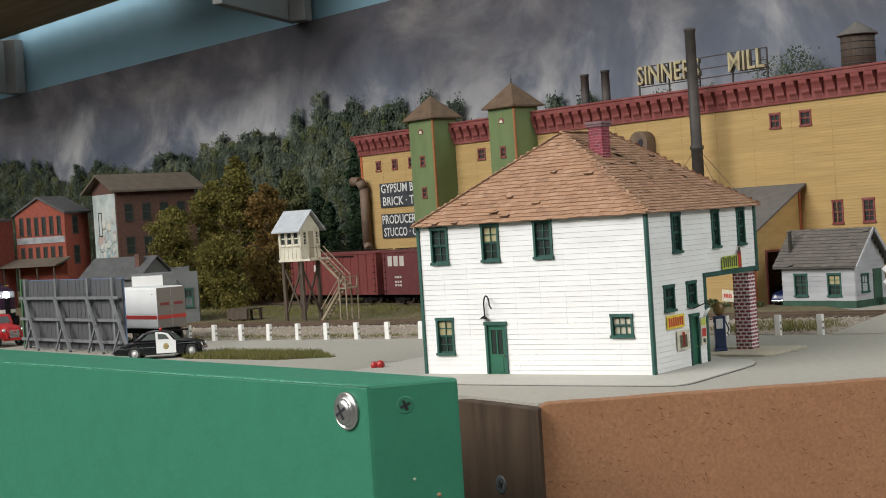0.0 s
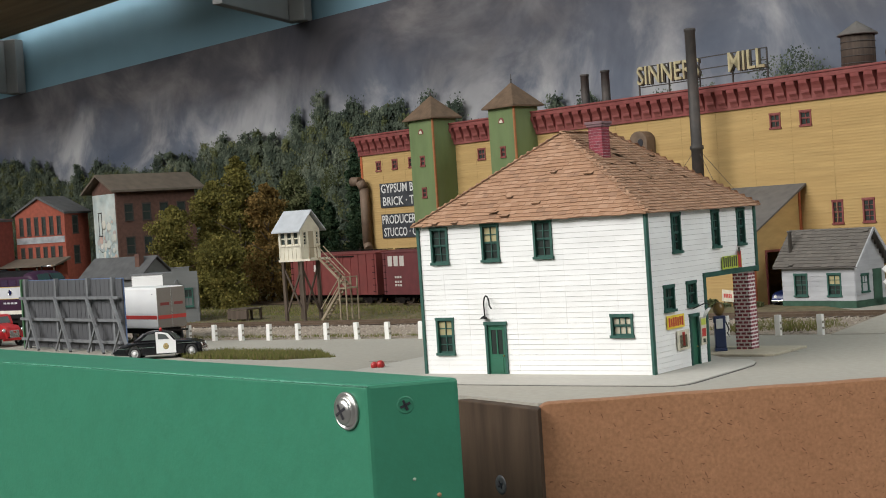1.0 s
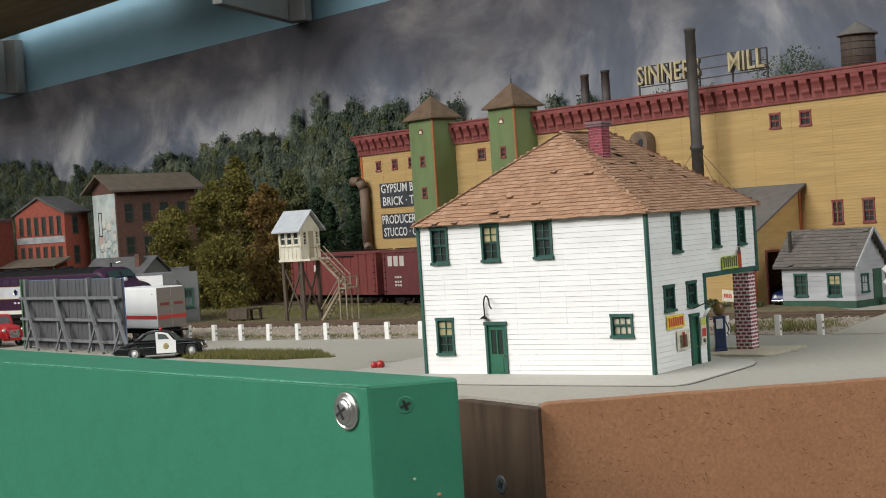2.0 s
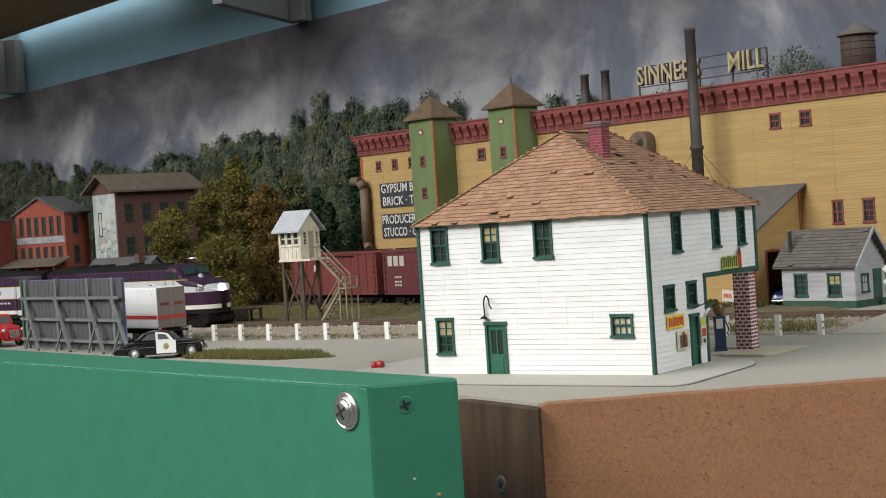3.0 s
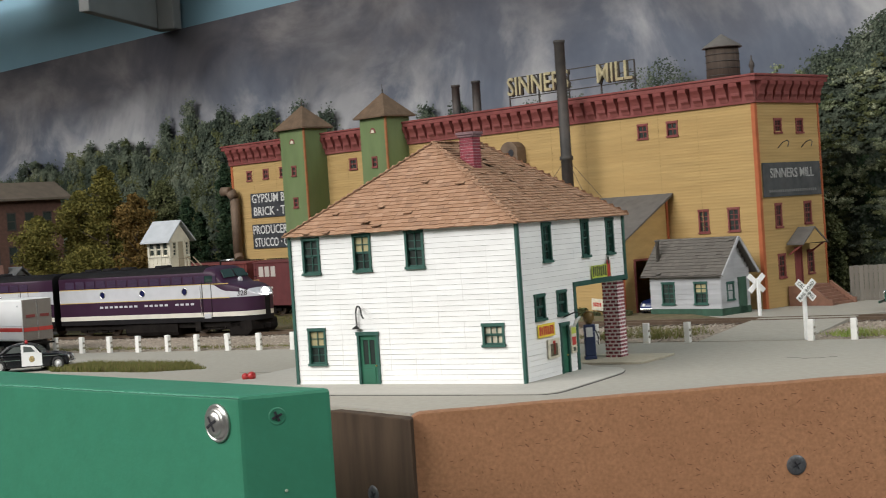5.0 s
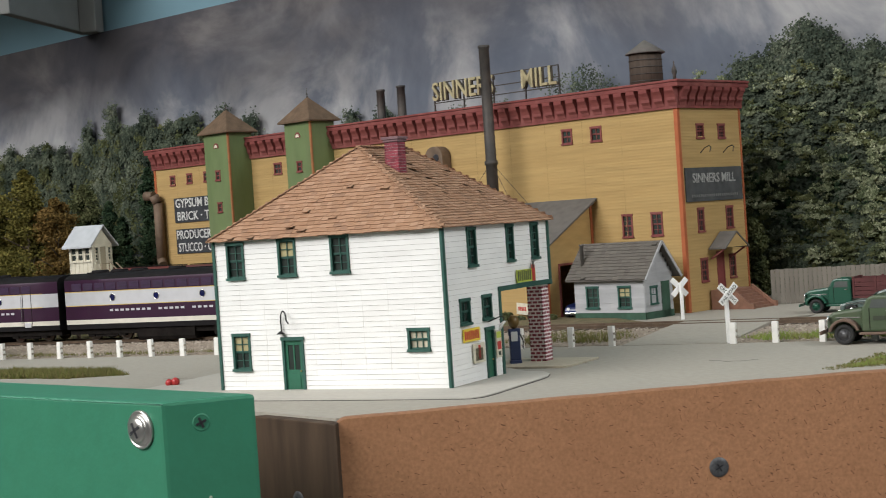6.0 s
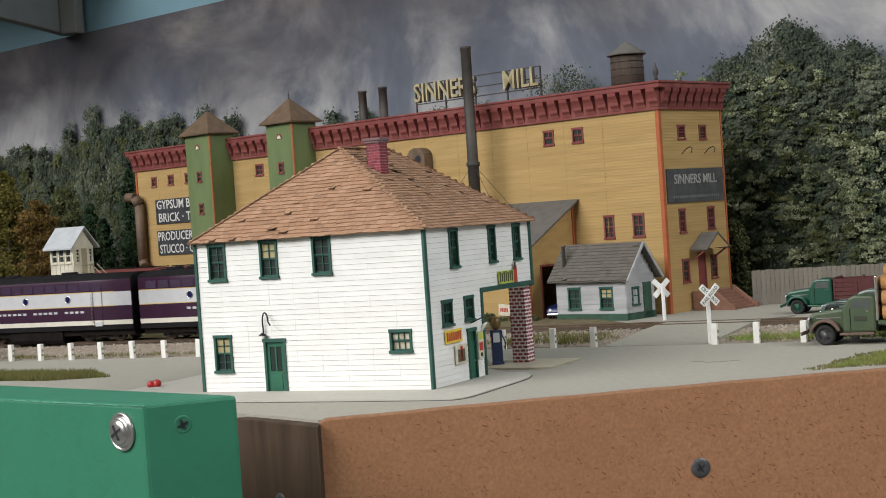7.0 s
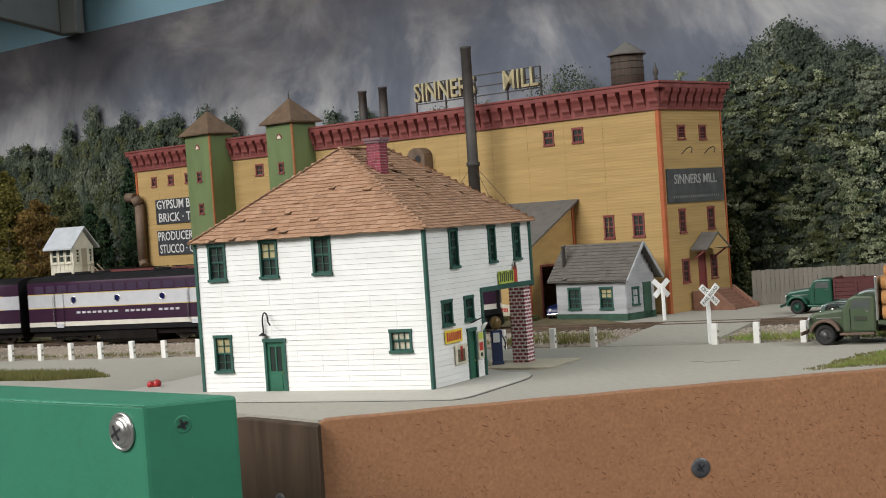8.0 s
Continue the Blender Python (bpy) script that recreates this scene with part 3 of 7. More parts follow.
store = thing("store_building", HOUSE, "white clapboard two-storey store with green trim and brown hipped roof", "building")
front_wins = [(-0.1146, 0.0526, -0.1046, 0.0697, 0), (-0.0856, 0.0529, -0.0757, 0.0702, 1), (-0.0570, 0.0533, -0.0470, 0.0706, 0), (-0.1145, 0.0098, -0.1043, 0.0270, 1)]
square_win = (-0.0196, 0.0173, -0.0085, 0.0272)
front_door = (-0.0865, 0.0, -0.0747, 0.0247)
right_wins = [(0.0234, 0.0522, 0.0322, 0.0698), (0.0636, 0.0524, 0.0716, 0.0699), (0.0909, 0.0523, 0.0995, 0.0698)]
low_wins = [(0.0124, 0.0268, 0.0224, 0.0383), (0.0344, 0.0272, 0.0439, 0.0386)]
right_door = (0.0356, 0.0, 0.0440, 0.0236)
fh = [w[:4] for w in front_wins] + [square_win, front_door]
rh = right_wins + low_wins + [right_door]
F, R = FACES["front"], FACES["right"]
# Wall toned darker than the boards: the gaps show painted lap shadow.
M_lapshade = mat("lap_shade_cream", (0.36, 0.345, 0.315), 0.9, vary=0.2, scale=200)
part("wall", wall_with_holes(-0.1215, 0, 0, 0.0712, fh, 0.0001, 0.0016), M_lapshade, store)
part("wall", wall_with_holes(0.0017, 0, 0.0525, 0.0712, [h for h in rh if h[0] < 0.05], 0.0001, 0.0016), M_lapshade, store, at=R)
part("wall", wall_with_holes(0.0526, 0.0402, 0.1110, 0.0712, [h for h in rh if h[0] > 0.05], 0.0001, 0.0016), M_lapshade, store, at=R)
part("wall", box(-0.1215, 0.1095, 0, -0.030, 0.1110, 0.0712), M_side, store)
part("wall", box(-0.0299, 0.1095, 0.0402, -0.0017, 0.1110, 0.0712), M_side, store)
part("wall", box(-0.1215, 0.0017, 0, -0.1200, 0.1094, 0.0712), M_side, store)
part("wall", box(-0.0300, 0.0520, 0, -0.0017, 0.0534, 0.0400), M_side, store)
part("wall", box(-0.0316, 0.0535, 0, -0.0302, 0.1094, 0.0400), M_side, store)
part("canopy_ceiling", box(-0.0300, 0.0535, 0.0402, -0.0018, 0.1094, 0.0414), M_side, store)
bm = bmesh.new()
add_box(bm, 0.0002, 0.0517, 0.0392, 0.0012, 0.1118, 0.0414)
add_box(bm, -0.030, 0.1096, 0.0386, 0.0008, 0.1122, 0.0401)
part("canopy_beam", bm, M_trimg, store, "dark green beam under the overhanging storey")
rng = random.Random(11)
clad(store, F, 0.0, 0.0, 0.0712, 0.0712 / 30, fh, M_side, lambda k: [-0.1085 + 0.0133 * i + rng.gauss(0, 0.00012) for i in range(9)], rng, -0.1213)
clad(store, R, 0.0525, 0.0, 0.0405, 0.0405 / 17, rh, M_side, lambda k: [0.0265], rng, 0.0004)
clad(store, R, 0.1108, 0.0405, 0.0712, 0.0307 / 13, rh, M_side, lambda k: [0.0265, 0.055, 0.081], rng, 0.0004)
for x0, z0, x1, z1, blind in front_wins:
    window_unit(store, F, x0, z0, x1, z1, M_trimg, 2, 2, blind)
window_unit(store, F, *square_win, M_trimg, 1, 3, 0, curtain=M_curtain)
for o in right_wins:
    window_unit(store, R, *o, M_trimg, 2, 2, 0)
for o in low_wins:
    window_unit(store, R, *o, M_trimg, 1, 2, 0)
part("corner_board", box(-0.0002, -0.0011, 0, 0.0011, 0.0013, 0.0705, 0.0001), M_trimg, store)
part("corner_board", box(-0.1224, -0.0011, 0, -0.1210, 0.0013, 0.0705, 0.0001), M_trimg, store)
part("corner_board", box(-0.0010, 0.1098, 0.040, 0.0010, 0.1119, 0.0705, 0.0001), M_trimg, store)
part("corner_board", box(-0.0006, 0.0518, 0.0, 0.0010, 0.0536, 0.0392, 0.0001), M_trimg, store)


def door_unit(parent, face, x0, z0, x1, z1, panes):
    d = thing("door")
    d.parent, d.matrix_basis = parent, face
    bm = bmesh.new()
    add_box(bm, x0, -0.0010, z0, x0 + 0.0012, 0.0016, z1)
    add_box(bm, x1 - 0.0012, -0.0010, z0, x1, 0.0016, z1)
    add_box(bm, x0 - 0.0004, -0.0013, z1 - 0.0013, x1 + 0.0004, 0.0016, z1 + 0.0003)
    part("frame", bm, M_trimg, d)
    zt = z1 - 0.0013
    za = z0 + (zt - z0) * 0.42
    w = x1 - x0 - 0.0024
    holes = [(x0 + 0.0012 + w * 0.16, za, x0 + 0.0012 + w * 0.46, zt - 0.0022), (x0 + 0.0012 + w * 0.54, za, x0 + 0.0012 + w * 0.84, zt - 0.0022)] if panes else []
    part("leaf", wall_with_holes(x0 + 0.0012, z0, x1 - 0.0012, zt, holes, 0.0, 0.0008), M_doorg, d)
    part("panel_moulding", box(x0 + 0.0012 + w * 0.18, -0.00025, z0 + 0.0015, x0 + 0.0012 + w * 0.82, 0.0, za - 0.0018, 0.0001), M_doorg, d)
    for h in holes:
        part("pane", box(h[0], 0.0004, h[1], h[2], 0.0006, h[3]), M_pane, d)
    part("knob", lathe([(0.0003, 0), (0.00045, 0.0004), (0.0002, 0.0007)], 10, pose(x1 - 0.0022, -0.0002, za - 0.0006, 90, 0, 0)), mat("brass_knob", (0.5, 0.35, 0.12), 0.35, 0.9), d)
    return d


door_unit(store, F, *front_door, True)
door_unit(store, R, *right_door, False)


def shingle_slope(corners, ridge, material, rng, pitch=0.0024, width=0.0034, curl=0.028):
    """Rows of separate shingles on a roof plane: eave from corners[0] to corners[1], upper edge ridge[0] to ridge[1]; some lift or are lost."""
    a, b = Vector(corners[0]), Vector(corners[1])
    c, d = Vector(ridge[0]), Vector(ridge[1])
    along = (b - a).normalized()
    up = ((c - a) - along * (c - a).dot(along))
    n_rows = int(up.length / pitch)
    up_n = up.normalized()
    nrm = along.cross(up_n)
    bm = bmesh.new()
    la, lc = 0.0, (c - a).dot(along)
    lb, ld = (b - a).dot(along), (d - a).dot(along)
    for k in range(n_rows + 1):
        f = min(1.0, k * pitch / up.length)
        x0, x1 = la + (lc - la) * f, lb + (ld - lb) * f
        x = x0 + rng.uniform(-0.0012, 0)
        while x < x1:
            w = width * rng.uniform(0.7, 1.35)
            xa, xb = max(x, x0), min(x + w, x1)
            x += w
            if xb - xa < 0.0005:
                continue
            lift = rng.uniform(0.00045, 0.0006)
            if rng.random() < curl:
                lift += rng.uniform(0.0006, 0.0016)
            drop = rng.uniform(-0.0004, 0.0002)
            lo, hi = k * pitch + drop, min(k * pitch + pitch * 1.25, up.length)
            g = 0.00003
            tilt = rng.uniform(-0.00014, 0.00014)
            pts = [(xa + g, lo, lift + tilt), (xb - g, lo, lift - tilt), (xb - g, hi, 0.0001), (xa + g, hi, 0.0001), (xa + g, lo, lift - 0.00042 + tilt), (xb - g, lo, lift - 0.00042 - tilt)]
            vs = [bm.verts.new(a + along * px + up_n * py + nrm * pz) for px, py, pz in pts]
            bm.faces.new((vs[0], vs[1], vs[2], vs[3]))
            bm.faces.new((vs[4], vs[5], vs[1], vs[0]))
    return bm


M_shingle = leafy("cedar_shingle", [(0.30, 0.175, 0.108), (0.37, 0.222, 0.140), (0.335, 0.195, 0.120), (0.40, 0.250, 0.165), (0.35, 0.205, 0.128), (0.27, 0.165, 0.110)], 0.95)
M_deckr = mat("roof_deck", (0.16, 0.09, 0.05), 0.95)
ex0, ex1, ey0, ey1, ez = -0.1238, 0.0030, -0.0032, 0.1137, 0.0706
rid = ((-0.061, 0.037, 0.1110), (-0.061, 0.0825, 0.1110))
cs = [(ex0, ey0, ez), (ex1, ey0, ez), (ex1, ey1, ez), (ex0, ey1, ez)]
roof = thing("roof")
roof.parent = store
bm = bmesh.new()
vs = [bm.verts.new(p) for p in (*cs, *rid)]
for f in ((0, 1, 4), (1, 2, 5, 4), (2, 3, 5), (3, 0, 4, 5), (0, 3, 2, 1)):
    bm.faces.new([vs[i] for i in f])
part("decking", bm, M_deckr, roof)
for a, b, c, d in ((cs[0], cs[1], rid[0], rid[0]), (cs[1], cs[2], rid[0], rid[1]), (cs[2], cs[3], rid[1], rid[1]), (cs[3], cs[0], rid[1], rid[0])):
    tagged(part("shingles", shingle_slope((a, b), (c, d), M_shingle, rng), M_shingle, roof, "curled brown cedar shingles"), kind="stuff")
bm = bmesh.new()
for a, b in ((cs[0], rid[0]), (cs[1], rid[0]), (cs[2], rid[1]), (cs[3], rid[1]), (rid[0], rid[1])):
    a, b = Vector(a), Vector(b)
    n = int((b - a).length / 0.0028)
    for i in range(n):
        p, q = a + (b - a) * (i / n), a + (b - a) * ((i + 1.2) / n)
        add_bar(bm, p + Vector((0, 0, 0.0007 + rng.uniform(0, 0.0002))), q + Vector((0, 0, 0.0004)), 0.0024, 0.0004)
tagged(part("hip_cap", bm, M_shingle, roof, "overlapping hip shingles"), kind="stuff")

M_brick = mat("red_brick", (0.25, 0.050, 0.068), 0.85, vary=0.2, scale=600, spread=0.3)
M_mortar = mat("pale_mortar", (0.82, 0.76, 0.74), 0.95, vary=0.1, scale=500)


def brick_stack(parent, x0, y0, x1, y1, z0, z1, rng, course=0.00105, length=0.0030, joint=0.00075, depth=0.0006):
    part("mortar_core", box(x0 + 0.00018, y0 + 0.00018, z0, x1 - 0.00018, y1 - 0.00018, z1), M_mortar, parent)
    n = int((z1 - z0) / (course + joint))
    shared = {}
    for k in range(n):
        z = z0 + k * (course + joint)
        for side in range(4):
            a, b = ((x0, x1), (y0, y1))[side % 2]
            t = a - (length / 2 if k % 2 else 0) * (1 if side < 2 else 0.6)
            while t < b - 0.0004:
                ta, tb = max(t, a), min(t + length - joint, b)
                t += length
                if tb - ta < 0.0005:
                    continue
                w = round(tb - ta, 5)
                if w not in shared:
                    shared[w] = mesh_of("brick", box(0, 0, 0, w, depth, course), M_brick)
                m = {0: pose(ta, y0, z), 1: pose(x1, ta, z, 0, 0, 90), 2: pose(tb, y1, z, 0, 0, 180), 3: pose(x0, tb, z, 0, 0, -90)}[side]
                part("brick", shared[w], None, parent, at=m)


pillar = thing("brick_pillar")
pillar.parent = store
brick_stack(pillar, -0.0088, 0.1022, -0.0006, 0.1104, 0.0010, 0.0388, rng)
chim = thing("chimney")
chim.parent = store
chx, chy = -0.0428, 0.0400
brick_stack(chim, chx - 0.0036, chy - 0.0036, chx + 0.0036, chy + 0.0036, 0.0945, 0.1122, rng, 0.0012, 0.0028, 0.00016)
bm = bmesh.new()
add_box(bm, chx - 0.0042, chy - 0.0042, 0.1122, chx + 0.0042, chy + 0.0042, 0.1133, 0.0002)
add_box(bm, chx - 0.0047, chy - 0.0047, 0.1133, chx + 0.0047, chy + 0.0047, 0.1146, 0.0002)
part("cap", bm, mat("chimney_cap", (0.20, 0.12, 0.13), 0.9, vary=0.25, scale=500), chim, "corbelled weathered brick cap")


def goose_lamp(parent, name, x, z, face, h=0.0092, out=0.0050):
    l = thing(name)
    l.parent, l.matrix_basis = parent, face
    pts = [(x, -0.0012, z), (x, -0.0016, z + h * 0.55)]
    for i in range(9):
        a = math.pi * i / 8
        pts.append((x + 0.0024 * (1 - math.cos(a)), -0.0016 - out * 0.25 * (1 - math.cos(a)), z + h * 0.62 + h * 0.46 * math.sin(a)))
    pts.append((x + 0.0058, -0.0016 - out * 0.5, z + h * 0.45))
    wire("gooseneck", pts, 0.00036, M_metal_black, l)
    part("shade", lathe([(0.0019, 0), (0.0015, 0.0005), (0.0006, 0.0011), (0.0003, 0.0014)], 14, pose(x, -0.0022, z - 0.0006)), M_metal_black, l)
    return l


goose_lamp(store, "wall_lamp", -0.0857, 0.0272, F)
g = thing("wall_lamp")
g.parent, g.matrix_basis = store, R
wire("gooseneck", [(0.0398, -0.0005, 0.0262), (0.0398, -0.0040, 0.0275), (0.0405, -0.0065, 0.0285), (0.0420, -0.0075, 0.0275), (0.0415, -0.0070, 0.0255)], 0.0003, M_metal_black, g)
part("shade", lathe([(0.0029, 0), (0.0025, 0.0008), (0.0005, 0.0016)], 16, pose(0.0412, -0.0068, 0.0238, -55, 0, 20)), mat("enamel_shade", (0.75, 0.75, 0.72), 0.4), g, "white enamel lamp shade")


def sign_board(parent, face, x0, z0, x1, z1, y, base, marks, name="sign"):
    s = thing(name)
    s.parent, s.matrix_basis = parent, face
    part("board", box(x0, y, z0, x1, y + 0.0004, z1), base, s)
    for (a, b, c, d), m in marks:
        w, h = x1 - x0, z1 - z0
        part("mark", box(x0 + a * w, y - 0.00012, z0 + b * h, x0 + c * w, y, z0 + d * h), m, s)
    return s


M_yellow = mat("sign_yellow", (0.80, 0.60, 0.06), 0.6, vary=0.06, scale=200)
M_lime = mat("sign_lime", (0.50, 0.58, 0.08), 0.6, vary=0.06, scale=200)
M_redp = mat("sign_red", (0.48, 0.04, 0.03), 0.6)
M_darkp = mat("sign_dark", (0.04, 0.05, 0.03), 0.7)
M_cream = mat("sign_cream", (0.62, 0.58, 0.46), 0.7, vary=0.2, scale=300)
sign_board(store, R, 0.0130, 0.0190, 0.0292, 0.0249, -0.0012, M_yellow, [((0.06 + 0.127 * i, 0.16 + 0.03 * (i % 2), 0.06 + 0.127 * i + 0.088, 0.84 - 0.05 * (i % 3 == 1)), M_redp) for i in range(7)])
sign_board(store, R, 0.0215, 0.0088, 0.0330, 0.0176, -0.0012, M_cream, [((0.2, 0.12, 0.8, 0.75), mat("poster_brown", (0.12, 0.10, 0.06), 0.7, vary=0.5, scale=900)), ((0.42, 0.2, 0.62, 0.9), M_redp)], "poster")
sign_board(store, R, 0.0450, 0.0090, 0.0505, 0.0215, -0.0012, M_cream, [((0.1, 0.72, 0.9, 0.95), M_lime), ((0.15, 0.30, 0.85, 0.60), M_redp), ((0.3, 0.08, 0.7, 0.22), M_darkp)], "poster")
sign_board(store, R, 0.0712, 0.0418, 0.0920, 0.0478, -0.0014, M_lime, [((0.03 + 0.108 * i, 0.12 + 0.04 * (i % 2), 0.03 + 0.108 * i + 0.066, 0.96 - 0.08 * (i % 3 == 1)), M_darkp) for i in range(7)] + [((0.80, 0.0, 0.97, 1.3), M_redp), ((0.84, 1.0, 0.93, 1.6), M_darkp), ((0.0, -0.14, 1.0, -0.01), M_trimg)])

# pump under the canopy
pump = thing("fuel_pump", HOUSE @ pose(-0.0135, 0.0945, 0.0011, 0, 0, 33) @ Matrix.Scale(1.13, 4), "dark blue vintage fuel pump with a round globe", "fuel pump")
M_pump = mat("pump_blue", (0.018, 0.030, 0.085), 0.45, vary=0.15, scale=200)
bm = bmesh.new()
add_box(bm, -0.0026, -0.0020, 0, 0.0026, 0.0020, 0.0014, 0.0003)
add_box(bm, -0.0023, -0.0018, 0.0014, 0.0023, 0.0018, 0.0120, 0.0004)
add_box(bm, -0.0026, -0.0020, 0.0120, 0.0026, 0.0020, 0.0152, 0.0006)
part("body", bm, M_pump, pump)
part("dial", box(-0.0017, -0.0023, 0.0098, 0.0012, -0.0018, 0.0140, 0.0002), mat("pump_dial", (0.55, 0.56, 0.55), 0.5), pump, "pale dial plate")
part("globe", lathe([(0.0006, 0.0152), (0.0016, 0.0158), (0.0024, 0.0172), (0.0026, 0.0186), (0.0020, 0.0202), (0.0008, 0.0210)], 16), mat("globe_amber", (0.16, 0.10, 0.03), 0.35), pump, "brown globe")
wire("hose", [(0.0026, -0.0004, 0.0125), (0.0036, -0.0006, 0.0100), (0.0038, -0.0006, 0.0060), (0.0030, -0.0004, 0.0080)], 0.0003, M_metal_black, pump)
# ---- the yellow mill ----
M_millw = mat("mill_yellow_boards", (0.450, 0.308, 0.130), 0.8, vary=0.10, scale=90, stretch=(0.25, 1, 3), dirt=(0.36, 0.225, 0.085), dirt_amount=0.5, dirt_scale=22, spec=0.2)
M_orange = mat("orange_corner_trim", (0.40, 0.105, 0.035), 0.7, vary=0.12, scale=120)
M_redtrim = mat("barn_red_trim", (0.205, 0.047, 0.042), 0.75, vary=0.18, scale=120, dirt=(0.27, 0.12, 0.10), dirt_amount=0.5, dirt_scale=60)
M_tgreen = mat("tower_green", (0.135, 0.190, 0.075), 0.75, vary=0.12, scale=90, stretch=(1, 1, 0.25), dirt=(0.20, 0.23, 0.12), dirt_amount=0.5, dirt_scale=40)
M_brownroof = mat("brown_roof", (0.125, 0.080, 0.048), 0.9, vary=0.2, scale=160, bump=0.0003, bump_scale=500)
M_greyroof = mat("grey_tar_roof", (0.115, 0.105, 0.095), 0.9, vary=0.15, scale=150)
M_signblk = mat("sign_black", (0.030, 0.034, 0.040), 0.75, vary=0.25, scale=120, dirt=(0.09, 0.09, 0.09), dirt_amount=0.5, dirt_scale=60)
M_letter = mat("faded_white_letters", (0.62, 0.62, 0.60), 0.8, vary=0.2, scale=300)
M_soot = mat("sooty_steel", (0.055, 0.050, 0.046), 0.65, 0.3, vary=0.25, scale=80, dirt=(0.12, 0.08, 0.06), dirt_amount=0.5, dirt_scale=40)
M_duct = mat("rusty_duct", (0.16, 0.11, 0.075), 0.7, 0.2, vary=0.25, scale=100)
M_mglass = mat("dusty_window_glass", (0.17, 0.105, 0.10), 0.25, vary=0.25, scale=200)

mill = thing("mill_building", MILL, "large yellow wooden mill with red bracketed cornice and green towers", "building")
FRONT, SIDE = Matrix.Identity(4), pose(0, 0, 0, 0, 0, 90)
ML, MD, MH = -0.600, 0.076, 0.1410
fr_w = [(-0.5760, 0.1232, -0.5680, 0.1326), (-0.5505, 0.1236, -0.5420, 0.1330), (-0.5250, 0.1236, -0.5165, 0.1330), (-0.4250, 0.1234, -0.4145, 0.1334), (-0.1015, 0.1226, -0.0917, 0.1335),
        (-0.0750, 0.1224, -0.0649, 0.1332), (-0.0519, 0.0532, -0.0427, 0.0696), (-0.0269, 0.0533, -0.0170, 0.0698)]
sd_w = [(0.0213, 0.1186, 0.0304, 0.1287), (0.0475, 0.1184, 0.0563, 0.1286), (0.0166, 0.0541, 0.0246, 0.0708), (0.0514, 0.0551, 0.0604, 0.0709), (0.0168, 0.0196, 0.0254, 0.0361), (0.0518, 0.0202, 0.0600, 0.0369)]
sd_door = (0.0365, 0.0140, 0.0455, 0.0395)
part("wall", wall_with_holes(ML, 0, -0.0001, MH, fr_w, 0, 0.0016), M_millw, mill, at=FRONT)
part("wall", wall_with_holes(0.0017, 0, MD, MH, sd_w + [sd_door], 0, 0.0016), M_millw, mill, at=SIDE)
part("wall", box(ML, MD - 0.0016, 0, 0, MD, MH), M_millw, mill)
part("wall", box(ML, 0.0017, 0, ML + 0.0016, MD - 0.0017, MH), M_millw, mill)


def lap_lines(length0, length1, z0, z1, pitch, holes):
    """Fine lapped boards as thin ledges over a wall, joined; too fine to pick apart."""
    bm = bmesh.new()
    z = z0
    while z < z1:
        cuts = [(length0, length1)]
        for ha, hb, hc, hd in holes:
            if hb - 0.0004 < z < hd + 0.0004:
                cuts = [p for c in cuts for p in ((c[0], min(c[1], ha - 0.0006)), (max(c[0], hc + 0.0006), c[1])) if p[1] - p[0] > 0.0005]
        for a, b in cuts:
            vs = [bm.verts.new(p) for p in ((a, -0.00015, z), (b, -0.00015, z), (b, 0.0001, z + pitch), (a, 0.0001, z + pitch), (a, 0.0001, z - 0.0001), (b, 0.0001, z - 0.0001))]
            bm.faces.new((vs[0], vs[1], vs[2], vs[3]))
            bm.faces.new((vs[4], vs[5], vs[1], vs[0]))
        z += pitch
    return bm


tagged(part("siding", lap_lines(ML + 0.002, -0.002, 0.0005, MH - 0.001, 0.0021, fr_w), M_millw, mill, "fine yellow lapped boards", FRONT), kind="stuff")
tagged(part("siding", lap_lines(0.002, MD - 0.001, 0.0005, MH - 0.001, 0.0021, sd_w + [sd_door]), M_millw, mill, "fine yellow lapped boards", SIDE), kind="stuff")
for x in [ML + 0.0345 * i for i in range(1, 17)]:
    part("wall_joint", box(x - 0.00018, -0.0002, 0.001, x + 0.00018, -0.00013, MH - 0.001), mat("dark_yellow_joint", (0.37, 0.25, 0.10), 0.9, vary=0.3, scale=120), mill)
part("roof", box(ML - 0.001, -0.001, MH, 0.001, MD + 0.001, MH + 0.0165), M_greyroof, mill)
for o in fr_w:
    window_unit(mill, FRONT, *o, M_redtrim, 2 if o[1] < 0.1 else 1, 2, 0, 0.0005, fw=0.0012)
for o in sd_w:
    window_unit(mill, SIDE, *o, M_redtrim, 2, 2, 0, 0.0005, fw=0.0012)
d = thing("door")
d.parent, d.matrix_basis = mill, SIDE
part("leaf", box(sd_door[0] + 0.0008, 0.0003, sd_door[1], sd_door[2] - 0.0008, 0.0010, sd_door[3] - 0.0008), M_redtrim, d)
bm = bmesh.new()
add_box(bm, sd_door[0], -0.0006, sd_door[1], sd_door[0] + 0.0008, 0.0012, sd_door[3])
add_box(bm, sd_door[2] - 0.0008, -0.0006, sd_door[1], sd_door[2], 0.0012, sd_door[3])
add_box(bm, sd_door[0], -0.0006, sd_door[3] - 0.0008, sd_door[2], 0.0012, sd_door[3] + 0.0003)
part("frame", bm, M_redtrim, d)
part("corner_trim", box(-0.0022, -0.0008, 0, 0.0008, 0.0022, MH, 0.0002), M_orange, mill)
part("corner_trim", box(ML - 0.0004, -0.0008, 0, ML + 0.0024, 0.0022, MH, 0.0002), M_orange, mill)
part("corner_trim", box(-0.0010, MD - 0.0012, 0, 0.0006, MD + 0.0004, MH, 0.0002), M_orange, mill)

